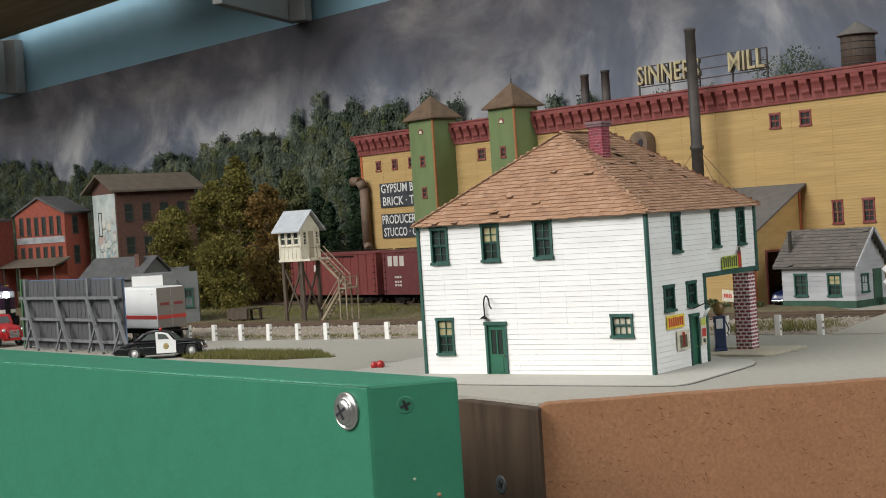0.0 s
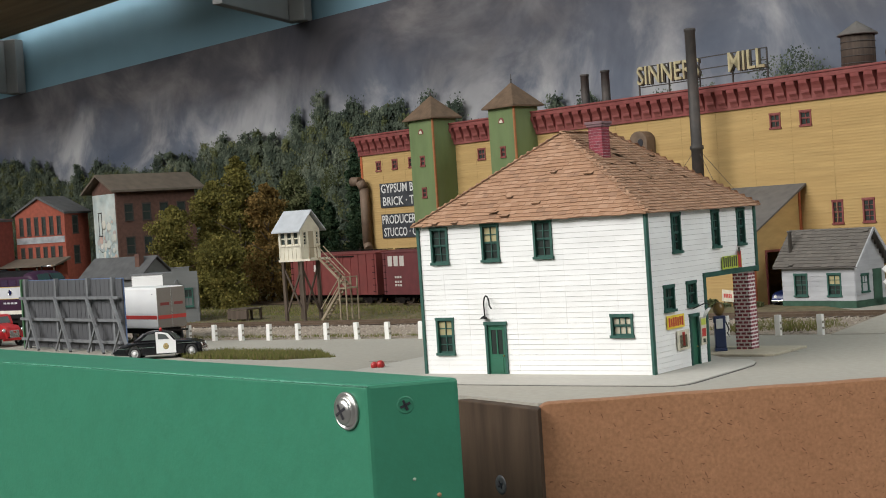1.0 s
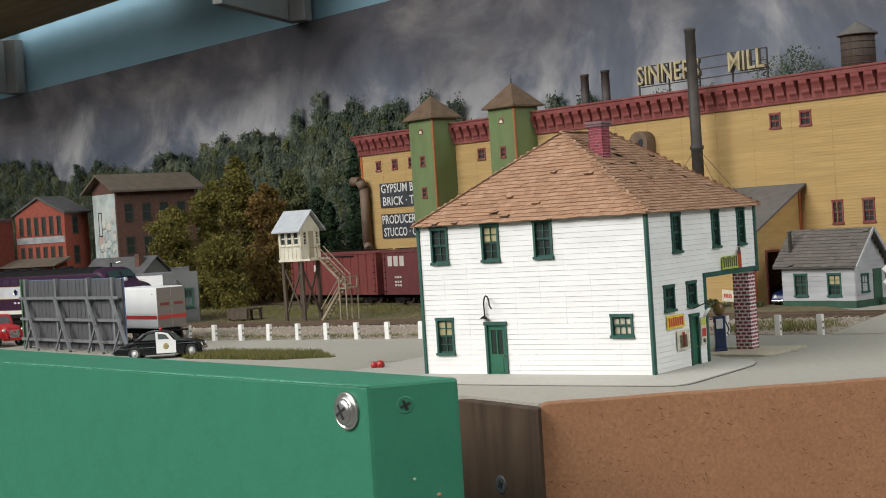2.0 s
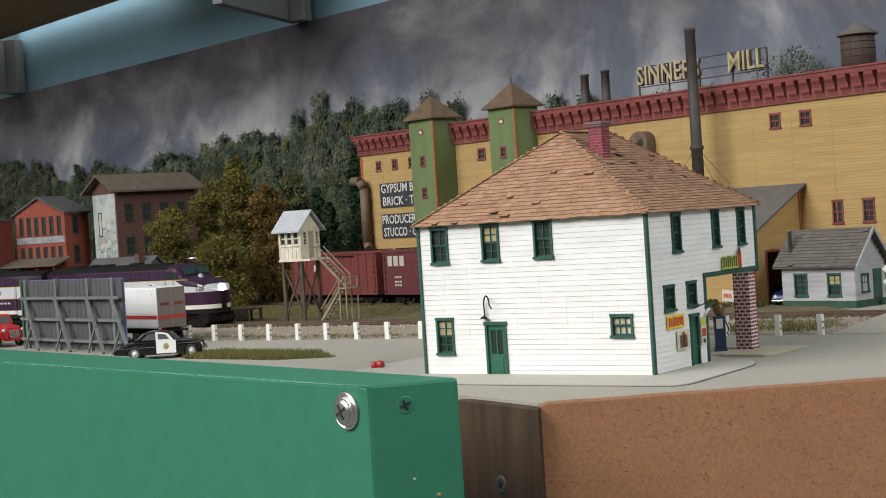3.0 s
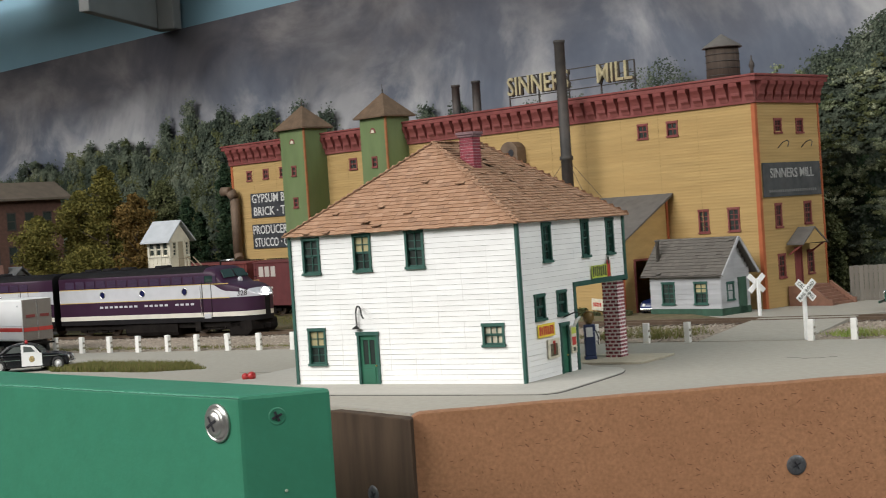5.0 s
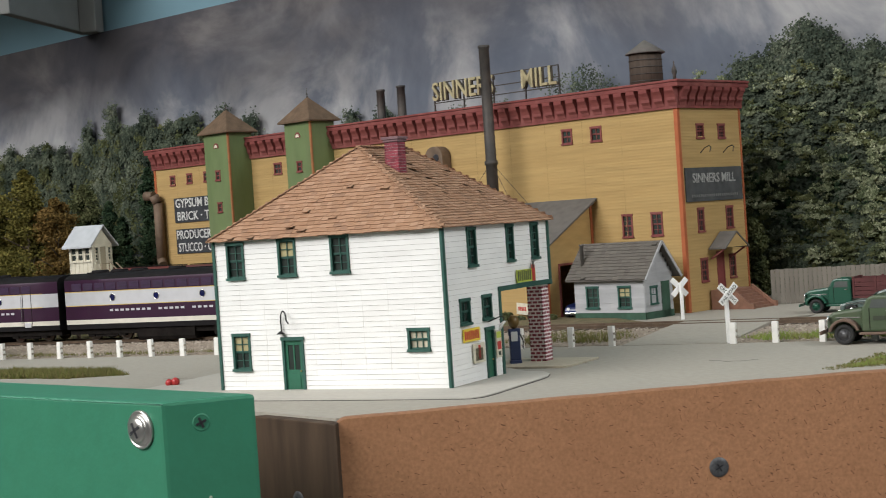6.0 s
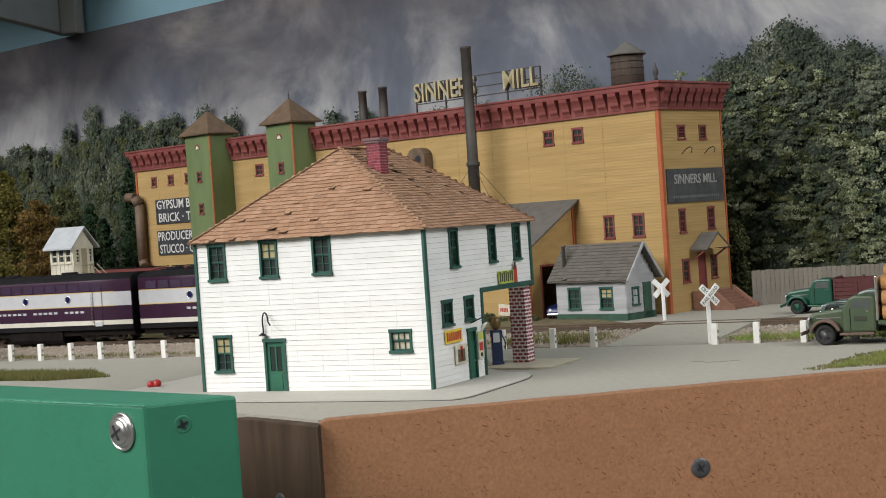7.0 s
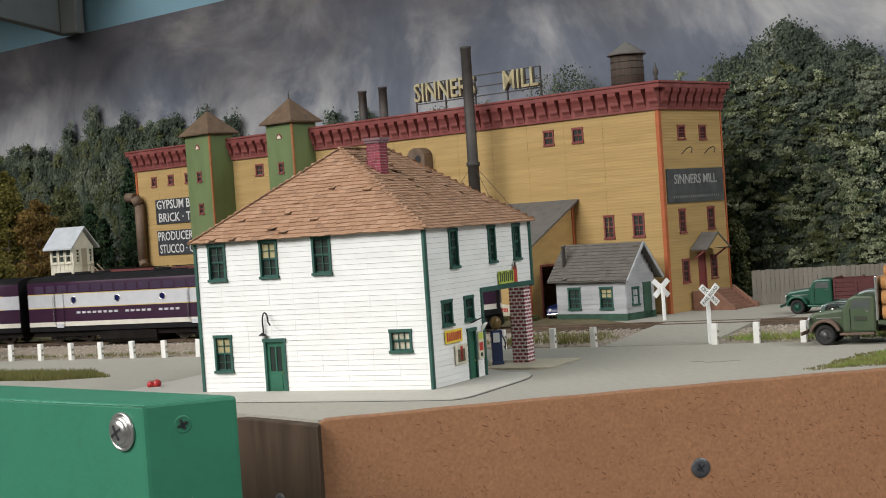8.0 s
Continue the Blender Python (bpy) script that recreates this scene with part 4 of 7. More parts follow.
# cornice: fascia boards, crown and a row of curved brackets
corn = thing("cornice")
corn.parent = mill
part("frieze", box(ML - 0.0018, -0.0018, MH - 0.0016, 0.0018, MD + 0.0016, MH + 0.0127), M_redtrim, corn)
part("crown", box(ML - 0.0062, -0.0062, MH + 0.0128, 0.0062, MD + 0.0050, MH + 0.0160, 0.0006), M_redtrim, corn)
part("crown_lip", box(ML - 0.0070, -0.0070, MH + 0.0160, 0.0070, MD + 0.0056, MH + 0.0176, 0.0005), M_redtrim, corn)
brk = [(0, 0.0002), (0, 0.0128), (-0.0058, 0.0128), (-0.0056, 0.0105), (-0.0040, 0.0082), (-0.0030, 0.0060), (-0.0030, 0.0040), (-0.0016, 0.0022), (-0.0010, 0.0002)]
brk_mesh = mesh_of("bracket", prism([(y, MH + z) for y, z in brk], -0.0035, 0.0035, "x"), M_redtrim)
n = 56
for i in range(n):
    part("bracket", brk_mesh, None, corn, at=pose(ML + 0.004 + i * (-ML - 0.005) / (n - 1), -0.0011, 0))
for i in range(8):
    part("bracket", brk_mesh, None, corn, at=pose(0.0011, 0.004 + i * 0.0097, 0, 0, 0, 90))

# two green stair towers
for k, (ta, tb) in enumerate(((-0.4893, -0.4553), (-0.3792, -0.3466))):
    y0, top = -0.0245, 0.1652
    tw = thing("tower")
    tw.parent = mill
    tw["label"] = "green wooden tower with a brown pyramid roof"
    holes = [((ta + tb) / 2 - 0.0033, z, (ta + tb) / 2 + 0.0033, z + 0.0090) for z in (0.122, 0.094, 0.066, 0.038)]
    part("wall", wall_with_holes(ta, 0, tb, top, holes, y0, y0 + 0.0014), M_tgreen, tw)
    part("wall", box(tb - 0.0014, y0 + 0.0015, 0, tb, 0.002, top), M_tgreen, tw)
    part("wall", box(ta, y0 + 0.0015, 0, ta + 0.0014, 0.002, top), M_tgreen, tw)
    part("wall", box(ta + 0.0015, 0.0006, 0.14, tb - 0.0015, 0.002, top), M_tgreen, tw)
    for h in holes:
        window_unit(tw, pose(0, y0, 0), *h, M_redtrim, 1, 1, 0, 0.0005, fw=0.0010)
    arch = [((ta + tb) / 2 + 0.0034 * math.cos(a), 0.1505 + 0.0046 * math.sin(a)) for a in [math.pi * i / 10 for i in range(11)]]
    part("arched_louvre", prism(arch, y0 - 0.0005, y0 + 0.0004, "y"), M_redtrim, tw)
    part("arched_glass", prism([((ta + tb) / 2 + (x - (ta + tb) / 2) * 0.6, 0.1505 + (z - 0.1505) * 0.6 + 0.0003) for x, z in arch], y0 - 0.0007, y0 - 0.0005, "y"), M_cream, tw)
    part("corner_trim", box(tb - 0.0012, y0 - 0.0006, 0, tb + 0.0006, y0 + 0.0010, top, 0.0002), mat("rust_trim", (0.33, 0.13, 0.05), 0.8, vary=0.2, scale=200), tw)
    cx, cy, e = (ta + tb) / 2, (y0 + 0.002) / 2, 0.0040
    bm = bmesh.new()
    ap = bm.verts.new((cx, cy, top + 0.0195))
    vs = [bm.verts.new(p) for p in ((ta - e, y0 - e, top - 0.001), (tb + e, y0 - e, top - 0.001), (tb + e, 0.002 + e, top - 0.001), (ta - e, 0.002 + e, top - 0.001))]
    lo = [bm.verts.new(v.co - Vector((0, 0, 0.0012))) for v in vs]
    for i in range(4):
        bm.faces.new((vs[i], vs[(i + 1) % 4], ap))
        bm.faces.new((lo[i], lo[(i + 1) % 4], vs[(i + 1) % 4], vs[i]))
    bm.faces.new(lo[::-1])
    rf = part("roof", bm, M_brownroof, tw)
    part("finial", lathe([(0.0008, top + 0.0185), (0.0005, top + 0.0205), (0.0009, top + 0.0216), (0.0003, top + 0.0226), (0.0002, top + 0.0265)], 10, pose(cx, cy, 0)), M_soot, rf)

# signs painted on boards
M_dimletter = mat("weathered_grey_letters", (0.36, 0.36, 0.35), 0.85, vary=0.3, scale=300)
M_greyboard = mat("faded_sign_board", (0.060, 0.064, 0.066), 0.85, vary=0.3, scale=120, dirt=(0.12, 0.12, 0.115), dirt_amount=0.6, dirt_scale=40)


def mill_sign(face, x0, z0, x1, z1, rows, board=M_signblk, ink=M_letter):
    s = thing("sign")
    s.parent, s.matrix_basis = mill, face
    part("board", box(x0, -0.0012, z0, x1, -0.0003, z1), board, s)
    for text, x, z, size, w in rows:
        lettering("lettering", text, size, ink, s, pose(x, -0.00135, z, 90), w, bold=0.0001)
    return s


mill_sign(FRONT, -0.5712, 0.0884, -0.4900, 0.1112, [("GYPSUM B", -0.5440, 0.1058, 0.0115, 0.0500), ("BRICK · T", -0.5430, 0.0938, 0.0115, 0.0480)])
mill_sign(FRONT, -0.5712, 0.0596, -0.4900, 0.0822, [("PRODUCER", -0.5440, 0.0766, 0.0115, 0.0520), ("STUCCO · C", -0.5430, 0.0648, 0.0115, 0.0500)])
sg = mill_sign(SIDE, 0.0040, 0.0752, 0.0728, 0.0985, [("SINNERS MILL", 0.0380, 0.0910, 0.0092, 0.0520)], M_greyboard, M_dimletter)
for i in range(22):
    part("small_writing", box(0.0100 + i * 0.0026, -0.00142, 0.0782, 0.0116 + i * 0.0026, -0.0012, 0.0800), mat("faint_writing", (0.17, 0.17, 0.165), 0.9), sg)
for lx in (0.0250, 0.0530):
    lm = thing("sign_lamp")
    lm.parent, lm.matrix_basis = mill, SIDE
    wire("gooseneck", [(lx, 0, 0.1085), (lx, -0.004, 0.1120), (lx - 0.002, -0.009, 0.1130), (lx - 0.006, -0.013, 0.1115), (lx - 0.009, -0.014, 0.1085)], 0.00035, M_soot, lm)

# open letter sign on the roof
rs = thing("roof_sign")
rs.parent, rs.matrix_basis = mill, pose(0, 0.035, 0)
rs["label"] = "open framework roof sign with worn cream letters"
zt, zb = 0.1850, 0.1650
for x in (-0.2605, -0.2280, -0.1960, -0.1630, -0.1295):
    part("upright", bar((x, 0.0004, MH + 0.016), (x, 0.0004, zt), 0.0010, 0.0010), M_soot, rs)
for z in (zt, 0.1762, 0.1690):
    part("crossbar", bar((-0.2605, 0.0004, z), (-0.1295, 0.0004, z), 0.0008, 0.0008), M_soot, rs)
M_roofletter = mat("cream_metal_letters", (0.43, 0.38, 0.22), 0.6, vary=0.3, scale=120, dirt=(0.25, 0.18, 0.09), dirt_amount=0.6, dirt_scale=70)
for word, lx, lw in (("SINNERS", -0.2270, 0.0660), ("MILL", -0.1480, 0.0345)):
    lettering("letters", word, 0.0208, M_roofletter, rs, pose(lx, -0.0022, 0.1772, 90), lw, 0.0004, 1.0, 0.00010)
    lettering("letter_back", word, 0.0208, mat("dark_letter_sides", (0.06, 0.05, 0.035), 0.8), rs, pose(lx + 0.0009, -0.0008, 0.1766, 90), lw, 0.0008, 1.0, 0.00030)

# stacks, tank, finial, ducts on the mill
def stack(name, x, y, z0, z1, r, parent):
    s = thing(name)
    s.parent = parent
    part("pipe", lathe([(r * 1.15, z0), (r * 1.15, z0 + 0.002), (r, z0 + 0.0022), (r * 0.93, z1 - 0.002), (r * 1.05, z1 - 0.0018), (r * 1.05, z1)], 18, pose(x, y, 0)), M_soot, s)
    return s


stack("smokestack", -0.3225, 0.035, MH + 0.016, 0.1868, 0.0037, mill)
stack("smokestack", -0.2982, 0.035, MH + 0.016, 0.1876, 0.0037, mill)
stack("smokestack", -0.5480, 0.050, MH + 0.016, 0.1760, 0.0022, mill)
tank = thing("water_tank")
tank.parent, tank.matrix_basis = mill, pose(-0.0487, 0.035, 0)
M_tankw = mat("tank_staves", (0.060, 0.042, 0.030), 0.85, vary=0.3, scale=200, stretch=(3, 3, 0.15))
part("tub", lathe([(0.0108, MH + 0.0176), (0.0119, MH + 0.0180), (0.0116, 0.1835)], 30), M_tankw, tank)
for z in (0.163, 0.168, 0.173, 0.178):
    part("hoop", lathe([(0.0119, z), (0.0121, z + 0.0001), (0.0121, z + 0.0006), (0.0118, z + 0.0007)], 30), M_soot, tank)
part("roof", lathe([(0.0142, 0.1830), (0.0142, 0.1840), (0.0005, 0.1930)], 12), M_greyroof, tank)
part("finial", lathe([(0.0016, MH + 0.0174), (0.0010, MH + 0.021), (0.0020, MH + 0.0236), (0.0018, MH + 0.0256), (0.0006, MH + 0.028), (0.0004, MH + 0.031)], 12, pose(-0.0040, 0.006, 0)), M_soot, mill)
duct = thing("roof_vent")
duct.parent = mill
arch = [(-0.2312, 0.108), (-0.2130, 0.108), (-0.2130, 0.124)] + [(-0.2221 + 0.0091 * math.cos(a), 0.124 + 0.0075 * math.sin(a)) for a in [math.pi * i / 8 for i in range(1, 8)]] + [(-0.2312, 0.124)]
part("hood", prism(arch, -0.0100, -0.0003, "y", 0.0003), M_duct, duct)
part("outlet", lathe([(0.0030, 0), (0.0026, 0.0004)], 14, pose(-0.2195, -0.0101, 0.1225, 90)), M_recess, duct)
pipe = thing("dust_duct")
pipe.parent = mill
pipe["label"] = "brown sheet-metal dust duct on the mill wall"
bm = bmesh.new()
add_tube(bm, (-0.5885, -0.007, 0.055), (-0.5885, -0.007, 0.108), 0.0044, n=14)
add_tube(bm, (-0.5885, -0.007, 0.108), (-0.5915, -0.009, 0.1150), 0.0047, n=14)
add_tube(bm, (-0.5915, -0.009, 0.1150), (-0.6015, -0.011, 0.1155), 0.0044, n=14)
add_tube(bm, (-0.5885, -0.007, 0.055), (-0.5825, -0.010, 0.0500), 0.0042, n=14)
part("duct", bm, M_duct, pipe)

# tall guyed stack in front of the mill
tall = thing("tall_smokestack", MILL, "tall sooty steel smokestack held by guy wires", "smokestack")
sx, sy = -0.1500, -0.0240
part("pipe", lathe([(0.0052, 0), (0.0052, 0.004), (0.0044, 0.0042), (0.0042, 0.112), (0.0050, 0.1125), (0.0050, 0.1150), (0.0040, 0.1155), (0.0038, 0.1975), (0.0043, 0.198), (0.0043, 0.2000)], 18, pose(sx, sy, 0)), M_soot, tall)
for dx, dy in ((0.036, -0.012), (-0.036, -0.012), (0.030, 0.020)):
    wire("guy_wire", [(sx, sy, 0.114), (sx + dx, sy + dy, 0.068)], 0.00018, M_soot, tall)

# lean-to loading shed against the mill
annex = thing("loading_shed", MILL, "yellow lean-to loading shed with grey roof and orange trim", "shed")
ax0, ax1, ay = -0.230, -0.0785, -0.054
part("wall", wall_with_holes(ax0, 0, ax1 - 0.0016, 0.0520, [(-0.150, 0.018, -0.142, 0.030)], ay, ay + 0.0015), M_millw, annex)
tagged(part("siding", lap_lines(ax0, ax1 - 0.002, 0.001, 0.0500, 0.0021, [(-0.150, 0.018, -0.142, 0.030)]), M_millw, annex, "fine yellow lapped boards", pose(0, ay, 0)), kind="stuff")
window_unit(annex, pose(0, ay, 0), -0.150, 0.018, -0.142, 0.030, M_redtrim, 1, 2, 0, 0.0005)
gable = [(ay + 0.0016, 0), (-0.0400, 0), (-0.0400, 0.0370), (-0.0190, 0.0370), (-0.0190, 0), (-0.0010, 0), (-0.0010, 0.0795), (ay + 0.0016, 0.0520)]
part("end_wall", prism(gable, ax1 - 0.0015, ax1, "x"), M_millw, annex)
bm = bmesh.new()
add_box(bm, ax1, -0.0415, 0, ax1 + 0.0007, -0.0400, 0.0385)
add_box(bm, ax1, -0.0190, 0, ax1 + 0.0007, -0.0175, 0.0385)
add_box(bm, ax1, -0.0400, 0.0370, ax1 + 0.0007, -0.0190, 0.0385)
part("doorway_frame", bm, M_redtrim, annex)
part("corner_trim", box(ax1 - 0.0016, ay - 0.0007, 0, ax1 + 0.0008, ay + 0.0016, 0.0520, 0.0002), M_orange, annex)
part("corner_trim", box(ax1 - 0.0012, -0.0028, 0, ax1 + 0.0008, -0.0006, 0.0785, 0.0002), M_orange, annex)
part("roof", prism([(ay - 0.0050, 0.0498), (ay - 0.0050, 0.0510), (-0.0009, 0.0828), (-0.0009, 0.0812)], ax0 - 0.004, ax1 + 0.0060, "x"), M_greyroof, annex)
part("roof_strip", box(ax1 + 0.0055, ay - 0.0055, 0.0490, ax1 + 0.0062, ay - 0.0045, 0.0505), M_greyroof, annex)

# side porch and stone steps
porch = thing("side_porch", MILL, "small gabled grey porch roof on the mill's end wall", "porch")
part("roof_slope", prism([(0.0262, 0.0415), (0.0262, 0.0425), (0.0410, 0.0535), (0.0410, 0.0522)], 0.0012, 0.0150, "x"), M_greyroof, porch)
part("roof_slope", prism([(0.0560, 0.0415), (0.0560, 0.0425), (0.0411, 0.0535), (0.0411, 0.0522)], 0.0012, 0.0150, "x"), M_greyroof, porch)
part("gable", prism([(0.0285, 0.0425), (0.0411, 0.0520), (0.0540, 0.0425)], 0.0140, 0.0146, "x"), M_millw, porch)
for y in (0.0290, 0.0535):
    part("bracket", bar((0.0012, y, 0.0350), (0.0125, y, 0.0418), 0.0010, 0.0010), M_redtrim, porch)
steps = thing("stone_steps", MILL, "reddish stone steps up to the mill's end door", "steps")
M_step = mat("red_sandstone", (0.235, 0.120, 0.080), 0.9, vary=0.15, scale=200)
part("landing", box(0.0012, 0.0250, 0, 0.0150, 0.0580, 0.0135, 0.0004), M_step, steps)
for i in range(6):
    part("step", box(0.0150 + i * 0.0029, 0.0290, 0, 0.0179 + i * 0.0029, 0.0540, 0.0116 - i * 0.0020), M_step, steps)
for y in (0.0262, 0.0545):
    part("side_wall", prism([(0.0152, 0), (0.0345, 0), (0.0345, 0.0035), (0.0310, 0.0040), (0.0152, 0.0155)], y, y + 0.0022, "y"), M_step, steps)
# ---- the passing diesel train ----
M_purple = mat("railway_purple", (0.034, 0.010, 0.030), 0.45, vary=0.10, scale=160, spec=0.3)
M_silver = mat("railway_silver_white", (0.56, 0.565, 0.59), 0.42, 0.15, vary=0.05, scale=160)
M_creamstripe = mat("railway_cream", (0.64, 0.61, 0.53), 0.5, vary=0.06, scale=160)
M_trainroof = mat("black_train_roof", (0.012, 0.011, 0.012), 0.75, vary=0.25, scale=120, spec=0.12)
M_truck = mat("dark_bogie", (0.012, 0.010, 0.009), 0.85, vary=0.4, scale=200, spec=0.1)
M_wheel = mat("steel_tyre", (0.16, 0.13, 0.11), 0.45, 0.7, vary=0.15)
M_lamp = mat("lit_headlamp", (1.0, 0.95, 0.85), 0.3, emit=40.0)
M_chrome = mat("bright_metal", (0.75, 0.75, 0.74), 0.2, 0.9, vary=0.03)
RAIL = 0.0047
W2 = 0.0178
# body section, from sill to roof
SEC = [(W2, 0.0125), (W2, 0.0160), (W2, 0.0192), (W2, 0.0292), (W2, 0.0390), (W2, 0.0462), (W2 * 0.985, 0.0476), (W2 * 0.93, 0.0492), (W2 * 0.80, 0.0504), (W2 * 0.55, 0.0513), (W2 * 0.25, 0.0517), (0, 0.0518)]


def loft(sections, skip=0):
    """Skin through rings of equal length; material index of each strip by its height band."""
    bm = bmesh.new()
    rings = [[bm.verts.new(p) for p in ring] for ring in sections]
    n = len(rings[0])
    for a, b in zip(rings, rings[1:]):
        for i in range(n - 1):
            f = bm.faces.new((a[i], a[i + 1], b[i + 1], b[i]))
            f.smooth = True
    bm.faces.new(rings[0])
    bm.faces.new(rings[-1][::-1])
    return bm, rings


def bands(bm, limits):
    for f in bm.faces:
        z = f.calc_center_median().z
        f.material_index = sum(z > l for l in limits) if len(f.verts) == 4 else 0


def ring_at(x, scale_w=1.0, top=0.0518, base=0.0):
    pts = []
    for y, z in SEC:
        zz = z if z <= 0.0292 else 0.0292 + (z - 0.0292) * (top - 0.0292) / (0.0518 - 0.0292)
        pts.append((x, -y * scale_w, zz))
    left = pts
    right = [(x, -p[1], p[2]) for p in pts[::-1][1:]]
    return left + right


def truck_unit(parent, x):
    t = thing("bogie")
    t.parent, t.matrix_basis = parent, pose(x, 0, RAIL - 0.0010)
    for y in (-0.0125, 0.0125):
        bm = bmesh.new()
        add_box(bm, -0.0190, y - 0.0012, 0.0062, 0.0190, y + 0.0012, 0.0096, 0.0005)
        for a in (-0.0140, 0.0140):
            add_box(bm, a - 0.0030, y - 0.0018, 0.0030, a + 0.0030, y + 0.0018, 0.0068, 0.0005)
        for a in (-0.0075, -0.0045, 0.0045, 0.0075):
            add_tube(bm, (a, y * 1.07, 0.0040), (a, y * 1.07, 0.0090), 0.0011, n=8)
        add_box(bm, -0.0100, y - 0.0016, 0.0030, 0.0100, y + 0.0016, 0.0044)
        part("side_frame", bm, M_truck, t)
    for a in (-0.0140, 0.0140):
        bm = bmesh.new()
        for y in (-0.0083, 0.0083):
            add_tube(bm, (a, y - 0.0012, 0.0053), (a, y + 0.0012, 0.0053), 0.0053, n=18)
        add_tube(bm, (a, -0.0083, 0.0053), (a, 0.0083, 0.0053), 0.0012, n=8)
        part("wheelset", bm, M_wheel, t)
    return t


def side_details(u, x_ports, x_doors, x_name):
    for y in (-1, 1):
        for x in x_ports:
            p = part("porthole", lathe([(0.0027, 0), (0.0027, 0.0003), (0.0022, 0.0004), (0.0022, 0.0001)], 18, pose(x, y * W2, 0.0345, 90 if y < 0 else -90)), M_chrome, u)
            part("glass", lathe([(0.0023, 0.0001), (0.0022, 0.0002)], 16, pose(x, y * W2, 0.0345, 90 if y < 0 else -90)), mat("porthole_blue_glass", (0.01, 0.012, 0.06), 0.1), p)
        for x in x_doors:
            bm = bmesh.new()
            yy = y * (W2 + 0.0001)
            for a, b, c, d in ((x - 0.0042, 0.0165, x - 0.0039, 0.0420), (x + 0.0039, 0.0165, x + 0.0042, 0.0420)):
                add_box(bm, a, min(yy, yy + y * 0.0002), b, c, max(yy, yy + y * 0.0002), d)
            part("door_seam", bm, M_truck, u)
            part("grab_rail", bar((x - 0.0052, y * (W2 + 0.0008), 0.0180), (x - 0.0052, y * (W2 + 0.0008), 0.0380), 0.0003, 0.0003), M_chrome, u)
            part("step_light", box(x - 0.0030, min(y * W2, y * (W2 + 0.0006)), 0.0150, x + 0.0030, max(y * W2, y * (W2 + 0.0006)), 0.0182, 0.0002), M_silver, u)
        x = x_name
        for i, w in enumerate((8, 5, 4)):
            for k in range(w):
                part("name_block", box(x, min(y * W2, y * (W2 + 0.00015)), 0.0247, x + 0.0030, max(y * W2, y * (W2 + 0.00015)), 0.0262), M_silver, u)
                x += 0.0048
            x += 0.0052
        for zz in (0.0292, 0.0391):
            part("pinstripe", box(-0.0885, min(y * W2, y * (W2 + 0.0001)), zz - 0.0002, 0.074, max(y * W2, y * (W2 + 0.0001)), zz + 0.0003), mat("gold_pinstripe", (0.55, 0.40, 0.12), 0.5), u)
        bm = bmesh.new()
        for i in range(14):
            xx = -0.082 + i * 0.0105
            if xx < 0.055:
                add_box(bm, xx, min(y * W2, y * (W2 + 0.0003)), 0.0400, xx + 0.0086, max(y * W2, y * (W2 + 0.0003)), 0.0452)
        part("grille_panel", bm, mat("purple_grille", (0.026, 0.008, 0.036), 0.55, vary=0.35, scale=900, stretch=(0.2, 1, 1)), u)


def roof_details(u, xs):
    for x in xs:
        part("roof_fan", lathe([(0.0062, 0.0505), (0.0062, 0.0532), (0.0055, 0.0538), (0.0015, 0.0538)], 20, pose(x, 0, 0)), M_trainroof, u)
    part("roof_walk", box(-0.080, -0.0030, 0.0516, 0.040, 0.0030, 0.0524), M_trainroof, u)


BANDS = [0.0160, 0.0192, 0.0292, 0.0391, 0.0474]
SKINS = [M_trainroof, M_creamstripe, M_purple, M_silver, M_purple, M_trainroof]


